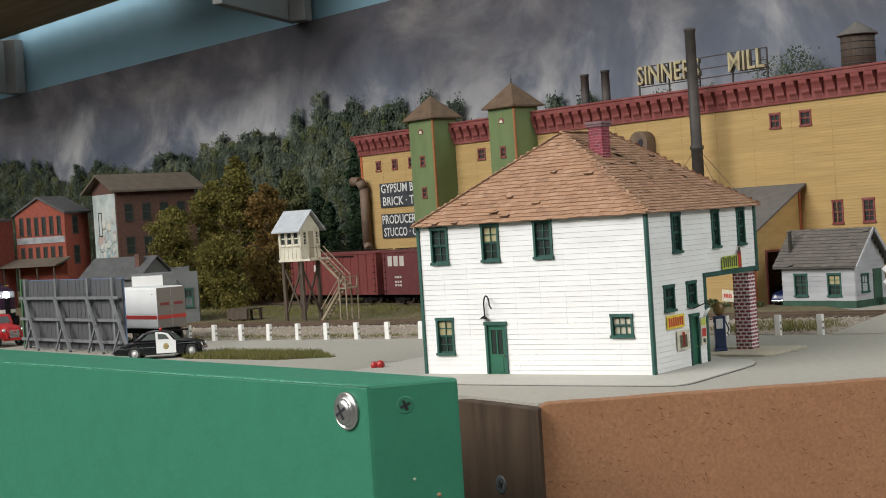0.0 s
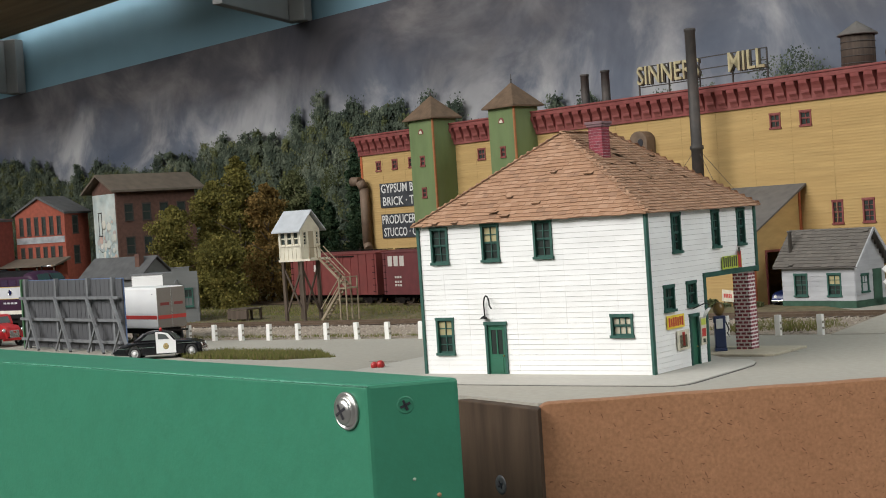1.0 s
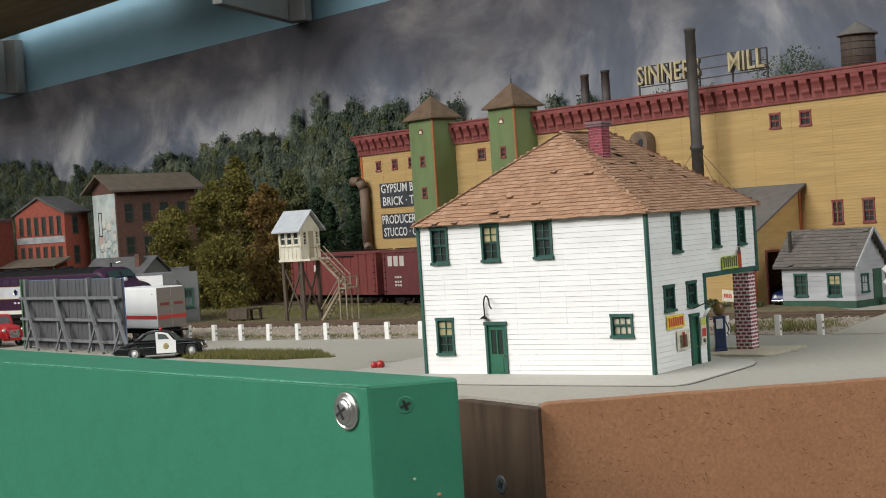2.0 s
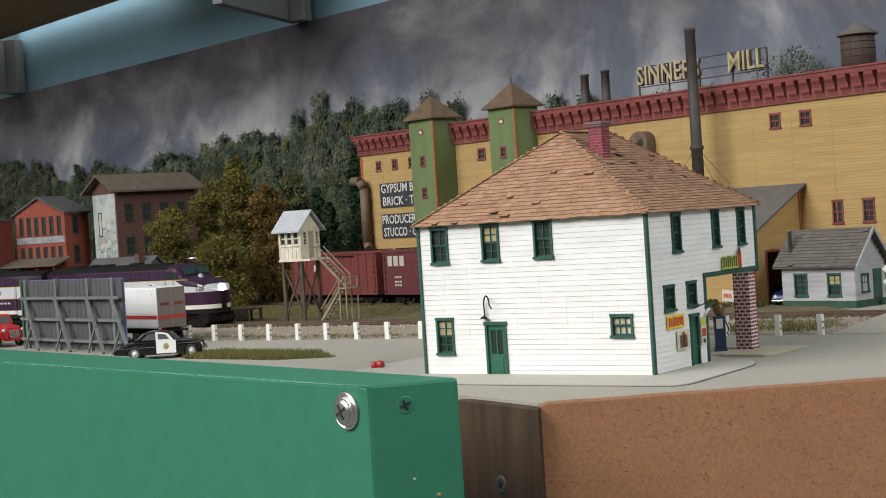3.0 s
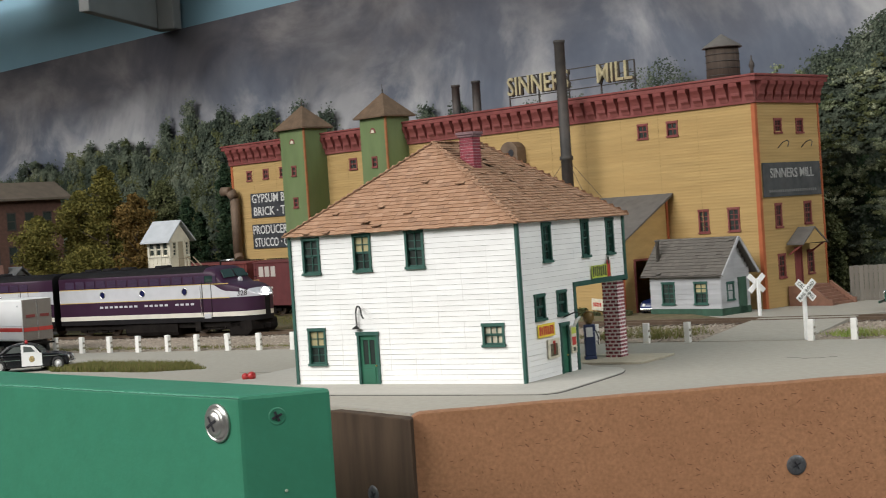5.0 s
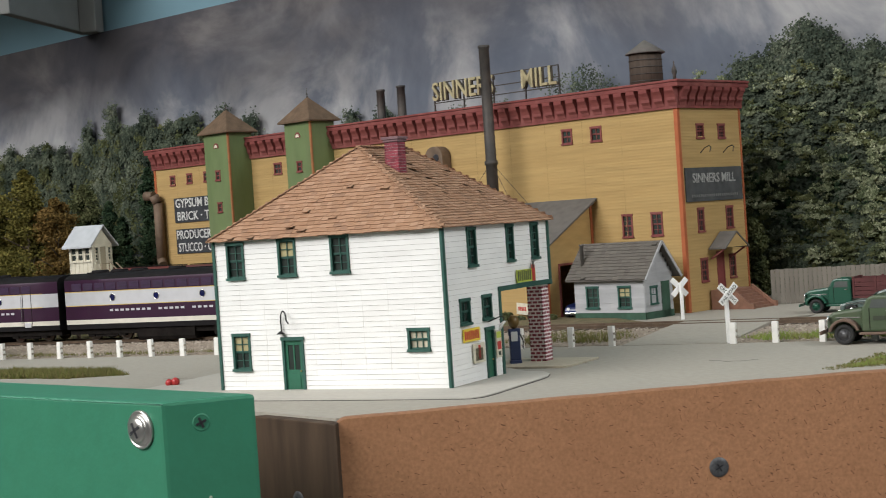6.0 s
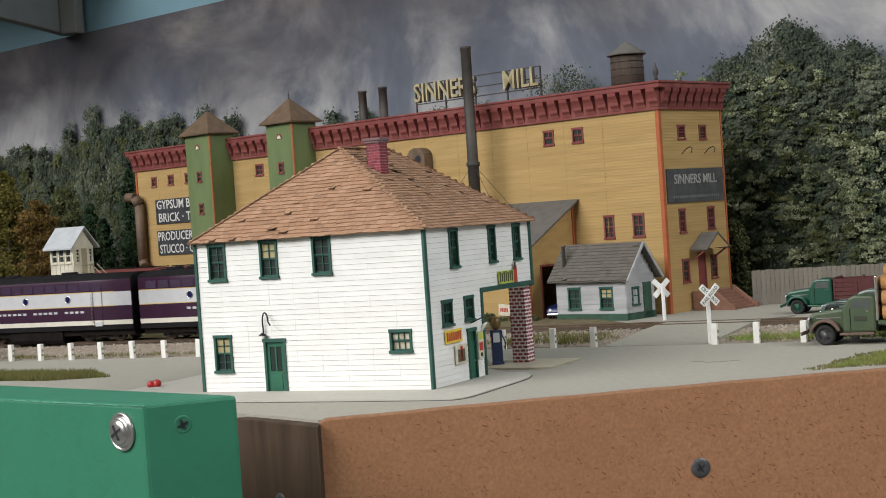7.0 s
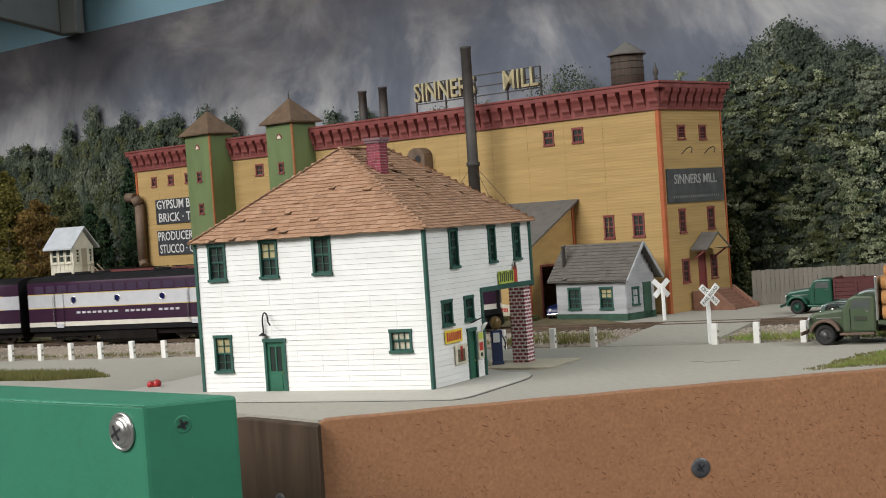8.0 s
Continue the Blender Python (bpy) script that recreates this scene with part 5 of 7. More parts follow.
def cab_unit():
    """Streamlined cab diesel: the body's rear at x = -0.0890, nose tip at +0.095."""
    u = thing("diesel_locomotive", None, "purple and silver streamlined cab diesel locomotive with lit headlamp", "locomotive")
    secs = [ring_at(-0.0890)] + [ring_at(x) for x in (-0.05, 0.0, 0.040, 0.0520)]
    # cab roof falls to the windscreen, then the nose rounds off
    for x, w, top in ((0.0580, 1.0, 0.0515), (0.0610, 0.99, 0.0500), (0.0665, 0.975, 0.0430), (0.0700, 0.965, 0.0402), (0.0760, 0.94, 0.0392), (0.0820, 0.88, 0.0376), (0.0870, 0.76, 0.0350), (0.0905, 0.60, 0.0322), (0.0930, 0.38, 0.0300), (0.0938, 0.16, 0.0294)):
        secs.append(ring_at(x, w, top))
    bm, rings = loft(secs)
    bands(bm, BANDS)
    for f in bm.faces:
        c = f.calc_center_median()
        if c.x > 0.052 and f.material_index == 5 and c.z < 0.0530:
            f.material_index = 4
        if c.x > 0.070 and 0.0292 < c.z < 0.0345 and abs(c.y) > 0.004:
            f.material_index = 3
        if c.x > 0.0640 and c.z > 0.0345:
            f.material_index = 4
    body = part("body", bm, SKINS, u, "purple, silver and cream painted body")
    part("underframe", box(-0.0880, -0.0150, 0.0085, 0.0800, 0.0150, 0.0128), M_truck, u)
    part("fuel_tank", prism([(-0.0150, 0.0035), (0.0150, 0.0035), (0.0165, 0.0060), (0.0165, 0.0120), (-0.0165, 0.0120), (-0.0165, 0.0060)], -0.026, 0.024, "x"), M_truck, u)
    part("pilot", prism([(0.0700, 0.0020), (0.0860, 0.0020), (0.0905, 0.0060), (0.0900, 0.0130), (0.0700, 0.0130)], -0.0150, 0.0150, "y", 0.0012), M_truck, u)
    part("coupler", box(0.0900, -0.0016, 0.0060, 0.0965, 0.0016, 0.0095, 0.0006), M_truck, u)
    part("headlamp_ring", lathe([(0.0038, 0), (0.0038, 0.0016), (0.0030, 0.0020)], 20, pose(0.0905, 0, 0.0315, 0, 82, 0)), M_silver, u)
    lamp = part("headlamp", lathe([(0.0032, 0.0018), (0.0028, 0.0030), (0.0012, 0.0038)], 20, pose(0.0905, 0, 0.0315, 0, 82, 0)), M_lamp, u, "lit headlamp")
    part("upper_lamp", lathe([(0.0020, 0), (0.0020, 0.0014), (0.0010, 0.0018)], 16, pose(0.0700, 0, 0.0408, 0, 70, 0)), M_silver, u)
    glass = mat("cab_glass", (0.02, 0.04, 0.035), 0.06)
    for y in (-1, 1):
        part("windscreen", prism([(y * 0.0010, 0.0), (y * 0.0138, -0.0004), (y * 0.0126, 0.0062), (y * 0.0010, 0.0070)], 0, 0.0006, "x"), glass, u, at=pose(0.0668, 0, 0.0432, 0, -34, 0))
        part("side_window", box(0.0530, min(y * W2 * 0.985, y * (W2 + 0.0004)), 0.0405, 0.0600, max(y * W2 * 0.985, y * (W2 + 0.0004)), 0.0452), glass, u)
        part("number_box", box(0.0720, -0.0007, 0.0355, 0.0800, 0.0007, 0.0385, 0.0002), mat("number_box_glass", (0.3, 0.33, 0.3), 0.3), u, at=pose(0, y * (W2 * 0.955 + 0.0002), -0.0008, 0, 0, -y * 6))
        lettering("number", "328", 0.0052, M_truck, u, pose(0.0838, y * 0.01560, 0.0318, 90, 0, 35 if y < 0 else 145), 0.0070, 0.00008)
        part("ladder", box(0.0420, min(y * W2, y * (W2 + 0.0005)), 0.0060, 0.0470, max(y * W2, y * (W2 + 0.0005)), 0.0130), M_truck, u)
    side_details(u, (-0.0452, -0.0062, 0.0337), (0.0540,), -0.0484)
    roof_details(u, (-0.070, -0.052, -0.034, 0.0))
    horn = part("horn", tube((0.050, 0.004, 0.0550), (0.063, 0.004, 0.0550), 0.0004, 0.0011), M_chrome, u)
    part("horn_bracket", box(0.0500, 0.0035, 0.0510, 0.0510, 0.0045, 0.0552), M_truck, horn)
    for x in (-0.0560, 0.0560):
        truck_unit(u, x)
    return u


def booster_unit():
    """Cabless unit, 0.178 long, centred."""
    u = thing("booster_locomotive", None, "purple and silver streamlined diesel booster unit", "locomotive", "booster units of the train")
    bm, rings = loft([ring_at(-0.0890), ring_at(-0.04), ring_at(0.04), ring_at(0.0890)])
    bands(bm, BANDS)
    part("body", bm, SKINS, u, "purple, silver and cream painted body")
    part("underframe", box(-0.0880, -0.0150, 0.0085, 0.0880, 0.0150, 0.0128), M_truck, u)
    part("fuel_tank", prism([(-0.0150, 0.0035), (0.0150, 0.0035), (0.0165, 0.0060), (0.0165, 0.0120), (-0.0165, 0.0120), (-0.0165, 0.0060)], -0.026, 0.024, "x"), M_truck, u)
    for x in (-0.0908, 0.0908):
        part("diaphragm", box(x - 0.0020, -0.0080, 0.0130, x + 0.0020, 0.0080, 0.0460, 0.0006), M_truck, u)
    side_details(u, (-0.0466, -0.0074, 0.0321), (-0.0600, 0.0590), -0.0443)
    roof_details(u, (-0.070, -0.052, -0.034, 0.020))
    for x in (-0.0560, 0.0560):
        truck_unit(u, x)
    return u


diesel = cab_unit()
boosters = [booster_unit()]
boosters += [copy_thing(boosters[0], Matrix.Identity(4)) for _ in range(3)]
NOSE = 0.0925   # headlamp ahead of the cab unit's middle
TRAIN = [(0.0, -0.5705), (2.8, -0.3290), (4.7, -0.1690), (7.5, 0.0660), (8.0, 0.1080)]

# ---- freight cars on the mill siding ----
siding = thing("siding_track", MILL, "rusty siding track in front of the mill", "track")
for o in (-0.0563, -0.0398):
    part("rail", box(-0.95, o - 0.0005, 0.0016, -0.10, o + 0.0005, 0.0030), M_rail, siding)
for i in range(120):
    part("sleeper", tie_mesh, None, siding, at=pose(-0.94 + i * 0.0069, -0.0480, -0.0012))
M_boxred = mat("boxcar_red", (0.165, 0.034, 0.030), 0.75, vary=0.12, scale=120, dirt=(0.13, 0.04, 0.035), dirt_amount=0.5, dirt_scale=40)
M_boxbrown = mat("boxcar_brown", (0.125, 0.028, 0.030), 0.75, vary=0.12, scale=120, dirt=(0.10, 0.035, 0.035), dirt_amount=0.5, dirt_scale=40)
M_boxtext = mat("faded_car_lettering", (0.50, 0.46, 0.42), 0.8)


def boxcar(x, material, label, ribs, marks):
    c = thing("boxcar", MILL @ pose(x, -0.0480, 0), label, "freight car", "boxcars on the siding")
    part("body", box(-0.0690, -0.0172, 0.0110, 0.0690, 0.0172, 0.0480, 0.0004), material, c)
    part("roof", prism([(-0.0180, 0.0478), (-0.0180, 0.0486), (0, 0.0502), (0.0180, 0.0486), (0.0180, 0.0478)], -0.0700, 0.0700, "x"), material, c)
    part("roof_walk", box(-0.0690, -0.0028, 0.0504, 0.0690, 0.0028, 0.0511), M_truck, c)
    part("sliding_door", box(-0.0110, -0.0180, 0.0130, 0.0130, -0.0173, 0.0455, 0.0002), material, c)
    part("door_rail", box(-0.0130, -0.0182, 0.0455, 0.0360, -0.0173, 0.0465), M_truck, c)
    part("underframe", box(-0.0660, -0.0100, 0.0080, 0.0660, 0.0100, 0.0109), M_truck, c)
    for i in range(ribs):
        rx = -0.0660 + i * 0.1320 / (ribs - 1)
        if not -0.013 < rx < 0.015:
            part("rib", box(rx - 0.0006, -0.0178, 0.0118, rx + 0.0006, -0.0172, 0.0474), material, c)
    for a, b, w, h in marks:
        part("mark", box(a, -0.0186 if -0.012 < a < 0.014 else -0.0175, b, a + w, -0.0173, b + h), M_boxtext, c)
    for y in (-0.0174,):
        for lx in (-0.0676, 0.0640):
            bm = bmesh.new()
            for k in range(6):
                add_box(bm, lx, y - 0.0007, 0.0140 + k * 0.0056, lx + 0.0036, y - 0.0002, 0.0145 + k * 0.0056)
            part("ladder", bm, M_truck, c)
    for tx in (-0.0500, 0.0500):
        t = thing("bogie")
        t.parent, t.matrix_basis = c, pose(tx, 0, 0)
        for y in (-0.0115, 0.0115):
            bm = bmesh.new()
            add_box(bm, -0.0110, y - 0.0010, 0.0058, 0.0110, y + 0.0010, 0.0082, 0.0004)
            add_box(bm, -0.0040, y - 0.0014, 0.0036, 0.0040, y + 0.0014, 0.0090, 0.0004)
            part("side_frame", bm, M_truck, t)
        for a in (-0.0085, 0.0085):
            bm = bmesh.new()
            for y in (-0.0083, 0.0083):
                add_tube(bm, (a, y - 0.0010, 0.0075), (a, y + 0.0010, 0.0075), 0.0045, n=16)
            part("wheelset", bm, M_wheel, t)
    return c


boxcar(-0.5660, M_boxred, "oxide-red outside-braced boxcar on the siding", 12, [(-0.030 + 0.006 * i, 0.0330 + (0.002 if i % 2 else 0), 0.004, 0.006) for i in range(2)])
boxcar(-0.4180, M_boxbrown, "dark red steel boxcar with faded lettering", 2, [(-0.0610 + 0.0085 * i, 0.0360, 0.0062, 0.0088) for i in range(3)] + [(-0.0520 + 0.0035 * i, 0.0255, 0.0024, 0.0018) for i in range(3)] + [(-0.0520 + 0.0035 * i, 0.0215, 0.0024, 0.0018) for i in range(3)] + [(-0.0520 + 0.0035 * i, 0.0185, 0.0024, 0.0018) for i in range(3)])
# ---- small grey crossing shed ----
M_greyw = mat("grey_white_boards", (0.42, 0.425, 0.435), 0.85, vary=0.15, scale=160, stretch=(0.2, 1, 1), dirt=(0.29, 0.30, 0.32), dirt_amount=0.5, dirt_scale=60, spread=0.06)
M_greysh = leafy("grey_shingle", [(0.112, 0.101, 0.090), (0.138, 0.125, 0.110), (0.124, 0.113, 0.100), (0.152, 0.137, 0.120)], 0.95)
M_skirt = mat("green_base_boards", (0.035, 0.085, 0.055), 0.8, vary=0.2, scale=200)
rng = random.Random(21)
shed = thing("crossing_shed", MILL @ pose(0, -0.0494, 0), "small weathered grey-white shed with shingled gable roof", "shed")
SL, SD, SH = -0.0585, 0.0315, 0.0272
s_w = [(-0.0485, 0.0075, -0.0375, 0.0225), (-0.0215, 0.0075, -0.0105, 0.0225)]
g_w = (0.0060, 0.0095, 0.0140, 0.0215)
part("wall", wall_with_holes(SL, 0, 0, SH, s_w, 0.0001, 0.0013), M_greyw, shed)
gab = [(0.0014, 0), (SD, 0), (SD, SH), (SD / 2, 0.0480), (0.0014, SH + 0.0012)]
part("end_wall", prism(gab, -0.0013, -0.0001, "x"), M_greyw, shed)
part("end_wall", prism(gab, SL, SL + 0.0012, "x"), M_greyw, shed)
part("wall", box(SL + 0.0013, SD - 0.0012, 0, -0.0014, SD, SH), M_greyw, shed)
clad(shed, Matrix.Identity(4), -0.0002, 0.0046, SH, 0.0032, s_w, M_greyw, lambda k: [-0.0400 + (k % 2) * 0.012], rng, SL, thick=0.0004)
clad(shed, pose(0, 0, 0, 0, 0, 90), SD, 0.0046, 0.0470, 0.0032, [g_w, (0.0185, 0.0, 0.0275, 0.0240)], M_greyw, lambda k: [0.0150], rng, 0.0002,
     lambda z: (0.0002, SD) if z < SH else (SD / 2 * (z - SH) / 0.0208, SD - SD / 2 * (z - SH) / 0.0208), thick=0.0004)
part("skirt", box(SL - 0.0002, -0.0007, 0, 0.0007, 0.0, 0.0046), M_skirt, shed)
part("skirt", box(0.0001, 0.0001, 0, 0.0007, SD, 0.0046), M_skirt, shed)
for o in s_w:
    window_unit(shed, Matrix.Identity(4), *o, M_trimg, 2, 2, 1 if o[0] > -0.03 else 0, 0.0007)
window_unit(shed, pose(0, 0, 0, 0, 0, 90), *g_w, M_trimg, 1, 2, 0, 0.0007)
part("door", box(0.0001, 0.0185, 0.0, 0.0007, 0.0275, 0.0240), M_skirt, shed)
rf = thing("roof")
rf.parent = shed
ov, zr = 0.0045, 0.0512
ea = SH - 0.0010
part("decking", prism([(-ov, ea), (SD / 2, zr - 0.0010), (SD + ov, ea), (SD + ov, ea + 0.0008), (SD / 2, zr), (-ov, ea + 0.0008)], SL - 0.0040, 0.0050, "x"), M_greyroof, rf)
for a, b, c, d2 in (((SL - 0.004, -ov, ea + 0.0009), (0.005, -ov, ea + 0.0009), (SL - 0.004, SD / 2, zr), (0.005, SD / 2, zr)), ((0.005, SD + ov, ea + 0.0009), (SL - 0.004, SD + ov, ea + 0.0009), (0.005, SD / 2, zr), (SL - 0.004, SD / 2, zr))):
    tagged(part("shingles", shingle_slope((a, b), (c, d2), M_greysh, rng, 0.0027, 0.0040, 0.015), M_greysh, rf, "worn grey shingles"), kind="stuff")
bm = bmesh.new()
add_bar(bm, (0.0052, -ov, ea), (0.0052, SD / 2, zr - 0.0006), 0.0008, 0.0018)
add_bar(bm, (0.0052, SD + ov, ea), (0.0052, SD / 2, zr - 0.0006), 0.0008, 0.0018)
part("barge_board", bm, M_greyw, rf)
part("stove_pipe", lathe([(0.0013, 0.036), (0.0013, 0.0500), (0.0018, 0.0502), (0.0018, 0.0512)], 12, pose(-0.0535, 0.0040, 0)), M_greyroof, shed)

# ---- crossing signs ----
M_signw = mat("sign_white", (0.82, 0.82, 0.80), 0.6, vary=0.05, scale=200)


def crossbuck(x, y, h, arm, turn, words):
    c = thing("crossing_sign", pose(x, y, 0, 0, 0, turn), "white crossbuck railway crossing sign on a white post", "sign", "crossing signs")
    part("post", box(-0.0009, -0.0009, 0, 0.0009, 0.0009, h + 0.0030, 0.0002), M_signw, c)
    for k, a in enumerate((45, -45)):
        blade = part("blade", box(-arm, -0.0022 - 0.0005 * k, -0.0017, arm, -0.0016 - 0.0005 * k, 0.0017, 0.0001), M_signw, c, at=pose(0, 0, h, 0, a, 0))
        if words:
            lettering("lettering", words[k], 0.0026, M_darkp, blade, pose(0, -0.00226 - 0.0005 * k, -0.0001, 90), arm * 1.75, 0.00005)
    return c


crossbuck(0.2063, 0.7962, 0.0257, 0.0068, 14, ("CROSSING", "RAIL ROAD"))
crossbuck(0.2247, 0.9788, 0.0212, 0.0074, 194, None)

# ---- signal cabin on stilts ----
M_cabin = mat("cream_cabin_paint", (0.66, 0.62, 0.50), 0.75, vary=0.08, scale=160, dirt=(0.45, 0.41, 0.31), dirt_amount=0.4, dirt_scale=70)
M_cabroof = mat("pale_grey_roof", (0.42, 0.44, 0.46), 0.7, vary=0.08, scale=150)
M_timber = mat("old_timber", (0.085, 0.062, 0.045), 0.9, vary=0.3, scale=200, stretch=(1, 1, 0.2))
M_stairw = mat("weathered_stair_wood", (0.27, 0.22, 0.15), 0.9, vary=0.25, scale=200)
cab = thing("signal_cabin", pose(-0.1778, 1.2035, 0, 0, 0, -32.6), "cream wooden signal cabin on tall timber legs with stairs", "cabin")
CW, CD, z0, z1 = -0.0228, 0.0235, 0.0500, 0.0728
wins = [(-0.0210 + 0.0068 * i, 0.0606, -0.0154 + 0.0068 * i, 0.0720) for i in range(3)]
part("wall", wall_with_holes(CW, z0, 0, z1, wins, 0, 0.0010), M_cabin, cab)
ew = [(0.0030, 0.0600, 0.0075, 0.0718), (0.0180, 0.0600, 0.0220, 0.0718)]
part("end_wall", wall_with_holes(0.0011, z0, CD, z1, ew + [(0.0095, z0 + 0.0005, 0.0160, 0.0715)], 0, 0.0010), M_cabin, cab, at=pose(0, 0, 0, 0, 0, 90))
part("door", box(-0.0006, 0.0096, z0 + 0.0006, -0.0001, 0.0159, 0.0714), mat("tan_door", (0.36, 0.31, 0.22), 0.8), cab)
part("gable", prism([(0.0011, z1), (CD, z1), (CD / 2, 0.0856)], -0.0010, 0, "x"), M_cabin, cab)
part("wall", box(CW, CD - 0.0010, z0, 0, CD, z1), M_cabin, cab)
part("wall", box(CW, 0.0011, z0, CW + 0.0010, CD - 0.0011, z1), M_cabin, cab)
for o in wins:
    window_unit(cab, Matrix.Identity(4), *o, M_cabin, 1, 1, 0, 0.0004, fw=0.0006)
for o in ew:
    window_unit(cab, pose(0, 0, 0, 0, 0, 90), *o, M_cabin, 2, 1, 0, 0.0004, fw=0.0006)
for i in range(6):
    part("batten", box(CW + 0.0006 + i * 0.0042, -0.0004, z0, CW + 0.0011 + i * 0.0042, 0, 0.0600), M_cabin, cab)
part("floor", box(CW - 0.0006, -0.0006, z0 - 0.0016, 0.0090, CD + 0.0006, z0), M_cabin, cab)
part("roof", prism([(-0.0045, z1 - 0.0016), (CD / 2, 0.0872), (CD + 0.0045, z1 - 0.0016), (CD + 0.0045, z1 - 0.0004), (CD / 2, 0.0884), (-0.0045, z1 - 0.0004)], CW - 0.0030, 0.0030, "x"), M_cabroof, cab)
for x in (CW + 0.002, -0.002):
    for y in (0.002, CD - 0.002):
        part("leg", bar((x, y, 0.0015), (x, y, z0 - 0.0016), 0.0024, 0.0024), M_timber, cab)
for a, b in (((CW + 0.002, 0.002, 0.006), (-0.002, 0.002, 0.044)), ((-0.002, 0.002, 0.006), (CW + 0.002, 0.002, 0.044)), ((-0.002, 0.002, 0.006), (-0.002, CD - 0.002, 0.044)), ((-0.002, CD - 0.002, 0.006), (-0.002, 0.002, 0.044))):
    part("brace", bar(a, b, 0.0010, 0.0014), M_timber, cab)
part("balcony_rail", bar((0.0085, 0.0, 0.0585), (0.0085, 0.0090, 0.0585), 0.0006, 0.0006), M_stairw, cab)
for y in (0.0, 0.0090):
    part("balcony_post", bar((0.0085, y, z0), (0.0085, y, 0.0590), 0.0007, 0.0007), M_stairw, cab)
# stairs: upper flight to a landing, lower flight back down
st = thing("staircase")
st.parent = cab
up_a, up_b = Vector((0.0090, 0.0130, z0)), Vector((0.0345, 0.0130, 0.0270))
lo_a, lo_b = Vector((0.0345, 0.0060, 0.0260)), Vector((0.0140, 0.0060, 0.0015))
for a, b, ys in ((up_a, up_b, (-0.0032, 0.0032)), (lo_a, lo_b, (-0.0028, 0.0028))):
    for dy in ys:
        part("stringer", bar(a + Vector((0, dy, 0)), b + Vector((0, dy, 0)), 0.0006, 0.0018), M_stairw, st)
        part("handrail", bar(a + Vector((0, dy, 0.0090)), b + Vector((0, dy, 0.0090)), 0.0006, 0.0007), M_stairw, st)
    for i in range(9):
        p = a + (b - a) * ((i + 0.5) / 9)
        part("tread", box(p.x - 0.0013, p.y - 0.0032, p.z - 0.0003, p.x + 0.0013, p.y + 0.0032, p.z + 0.0003), M_stairw, st)
part("landing", box(0.0335, 0.0020, 0.0255, 0.0410, 0.0170, 0.0266), M_stairw, st)
for x in (0.0340, 0.0405):
    for y in (0.0025, 0.0165):
        part("landing_post", bar((x, y, 0.0013), (x, y, 0.0350), 0.0009, 0.0009), M_stairw, st)
part("landing_rail", bar((0.0405, 0.0025, 0.0345), (0.0405, 0.0165, 0.0345), 0.0007, 0.0007), M_stairw, st)

# ---- billboard seen from behind ----
M_bbgrey = mat("weathered_grey_boards", (0.080, 0.081, 0.086), 0.9, vary=0.18, scale=160, stretch=(1, 1, 0.15), spread=0.08)
M_bbframe = mat("pale_grey_timber", (0.155, 0.16, 0.165), 0.9, vary=0.15, scale=200)
bb = thing("billboard", pose(-0.3700, 1.1128, 0, 0, 0, -47), "grey wooden roadside billboard seen from its braced back", "billboard")
n = 25
plank = mesh_of("plank", box(0.0001, 0, 0.0015, 0.0058, 0.0009, 0.0488), M_bbgrey)
for i in range(n):
    part("plank", plank, None, bb, at=pose(0.0 + i * 0.0060, rng.uniform(-0.0001, 0.0001), 0))
part("edge_frame", box(-0.0022, -0.0012, 0, -0.0002, 0.0022, 0.0500), mat("green_frame", (0.05, 0.13, 0.06), 0.8), bb, "green painted edge frame")
part("face_sheet", box(0.0, 0.0010, 0.0015, 0.150, 0.0018, 0.0492), mat("billboard_face", (0.10, 0.16, 0.30), 0.6), bb)
for x in (0.0080, 0.0570, 0.1050, 0.1400):
    part("post", bar((x, -0.0012, 0), (x, -0.0012, 0.0500), 0.0024, 0.0024), M_bbframe, bb)
    part("brace", bar((x + 0.001, -0.0040, 0.0370), (x + 0.0330, -0.0100, 0.0005), 0.0018, 0.0018), M_bbframe, bb)
    part("strut", bar((x + 0.0190, -0.0075, 0.0180), (x + 0.0100, -0.0095, 0.0005), 0.0012, 0.0012), M_bbframe, bb)
for z in (0.0070, 0.0215, 0.0365):
    part("rail", bar((0.0, -0.0030, z), (0.150, -0.0030, z), 0.0014, 0.0020), M_bbframe, bb)

# ---- road vehicles ----
M_tyre = mat("black_rubber", (0.020, 0.020, 0.020), 0.8, vary=0.2, scale=300)
M_glassv = mat("vehicle_glass", (0.10, 0.11, 0.105), 0.10, spec=0.6)
M_blackcar = mat("black_car_paint", (0.010, 0.010, 0.012), 0.22, vary=0.03, spec=0.5)
M_whitecar = mat("white_car_paint", (0.80, 0.80, 0.78), 0.35, vary=0.04)


def wheel(parent, x, y, r, w, hub, spokes=True):
    wl = thing("wheel")
    wl.parent, wl.matrix_basis = parent, pose(x, y, r, 90, 0, 0)
    part("tyre", lathe([(r * 0.58, -w * 0.2), (r * 0.62, -w / 2), (r * 0.92, -w / 2), (r, -w * 0.3), (r, w * 0.3), (r * 0.92, w / 2), (r * 0.62, w / 2), (r * 0.58, w * 0.2)], 24), M_tyre, wl)
    part("rim", lathe([(r * 0.62, -w * 0.36), (r * 0.30, -w * 0.36), (r * 0.28, -w * 0.46), (r * 0.05, -w * 0.50)], 20), hub, wl)
    part("rim", lathe([(r * 0.05, w * 0.50), (r * 0.28, w * 0.46), (r * 0.30, w * 0.36), (r * 0.62, w * 0.36)], 20), hub, wl)
    return wl


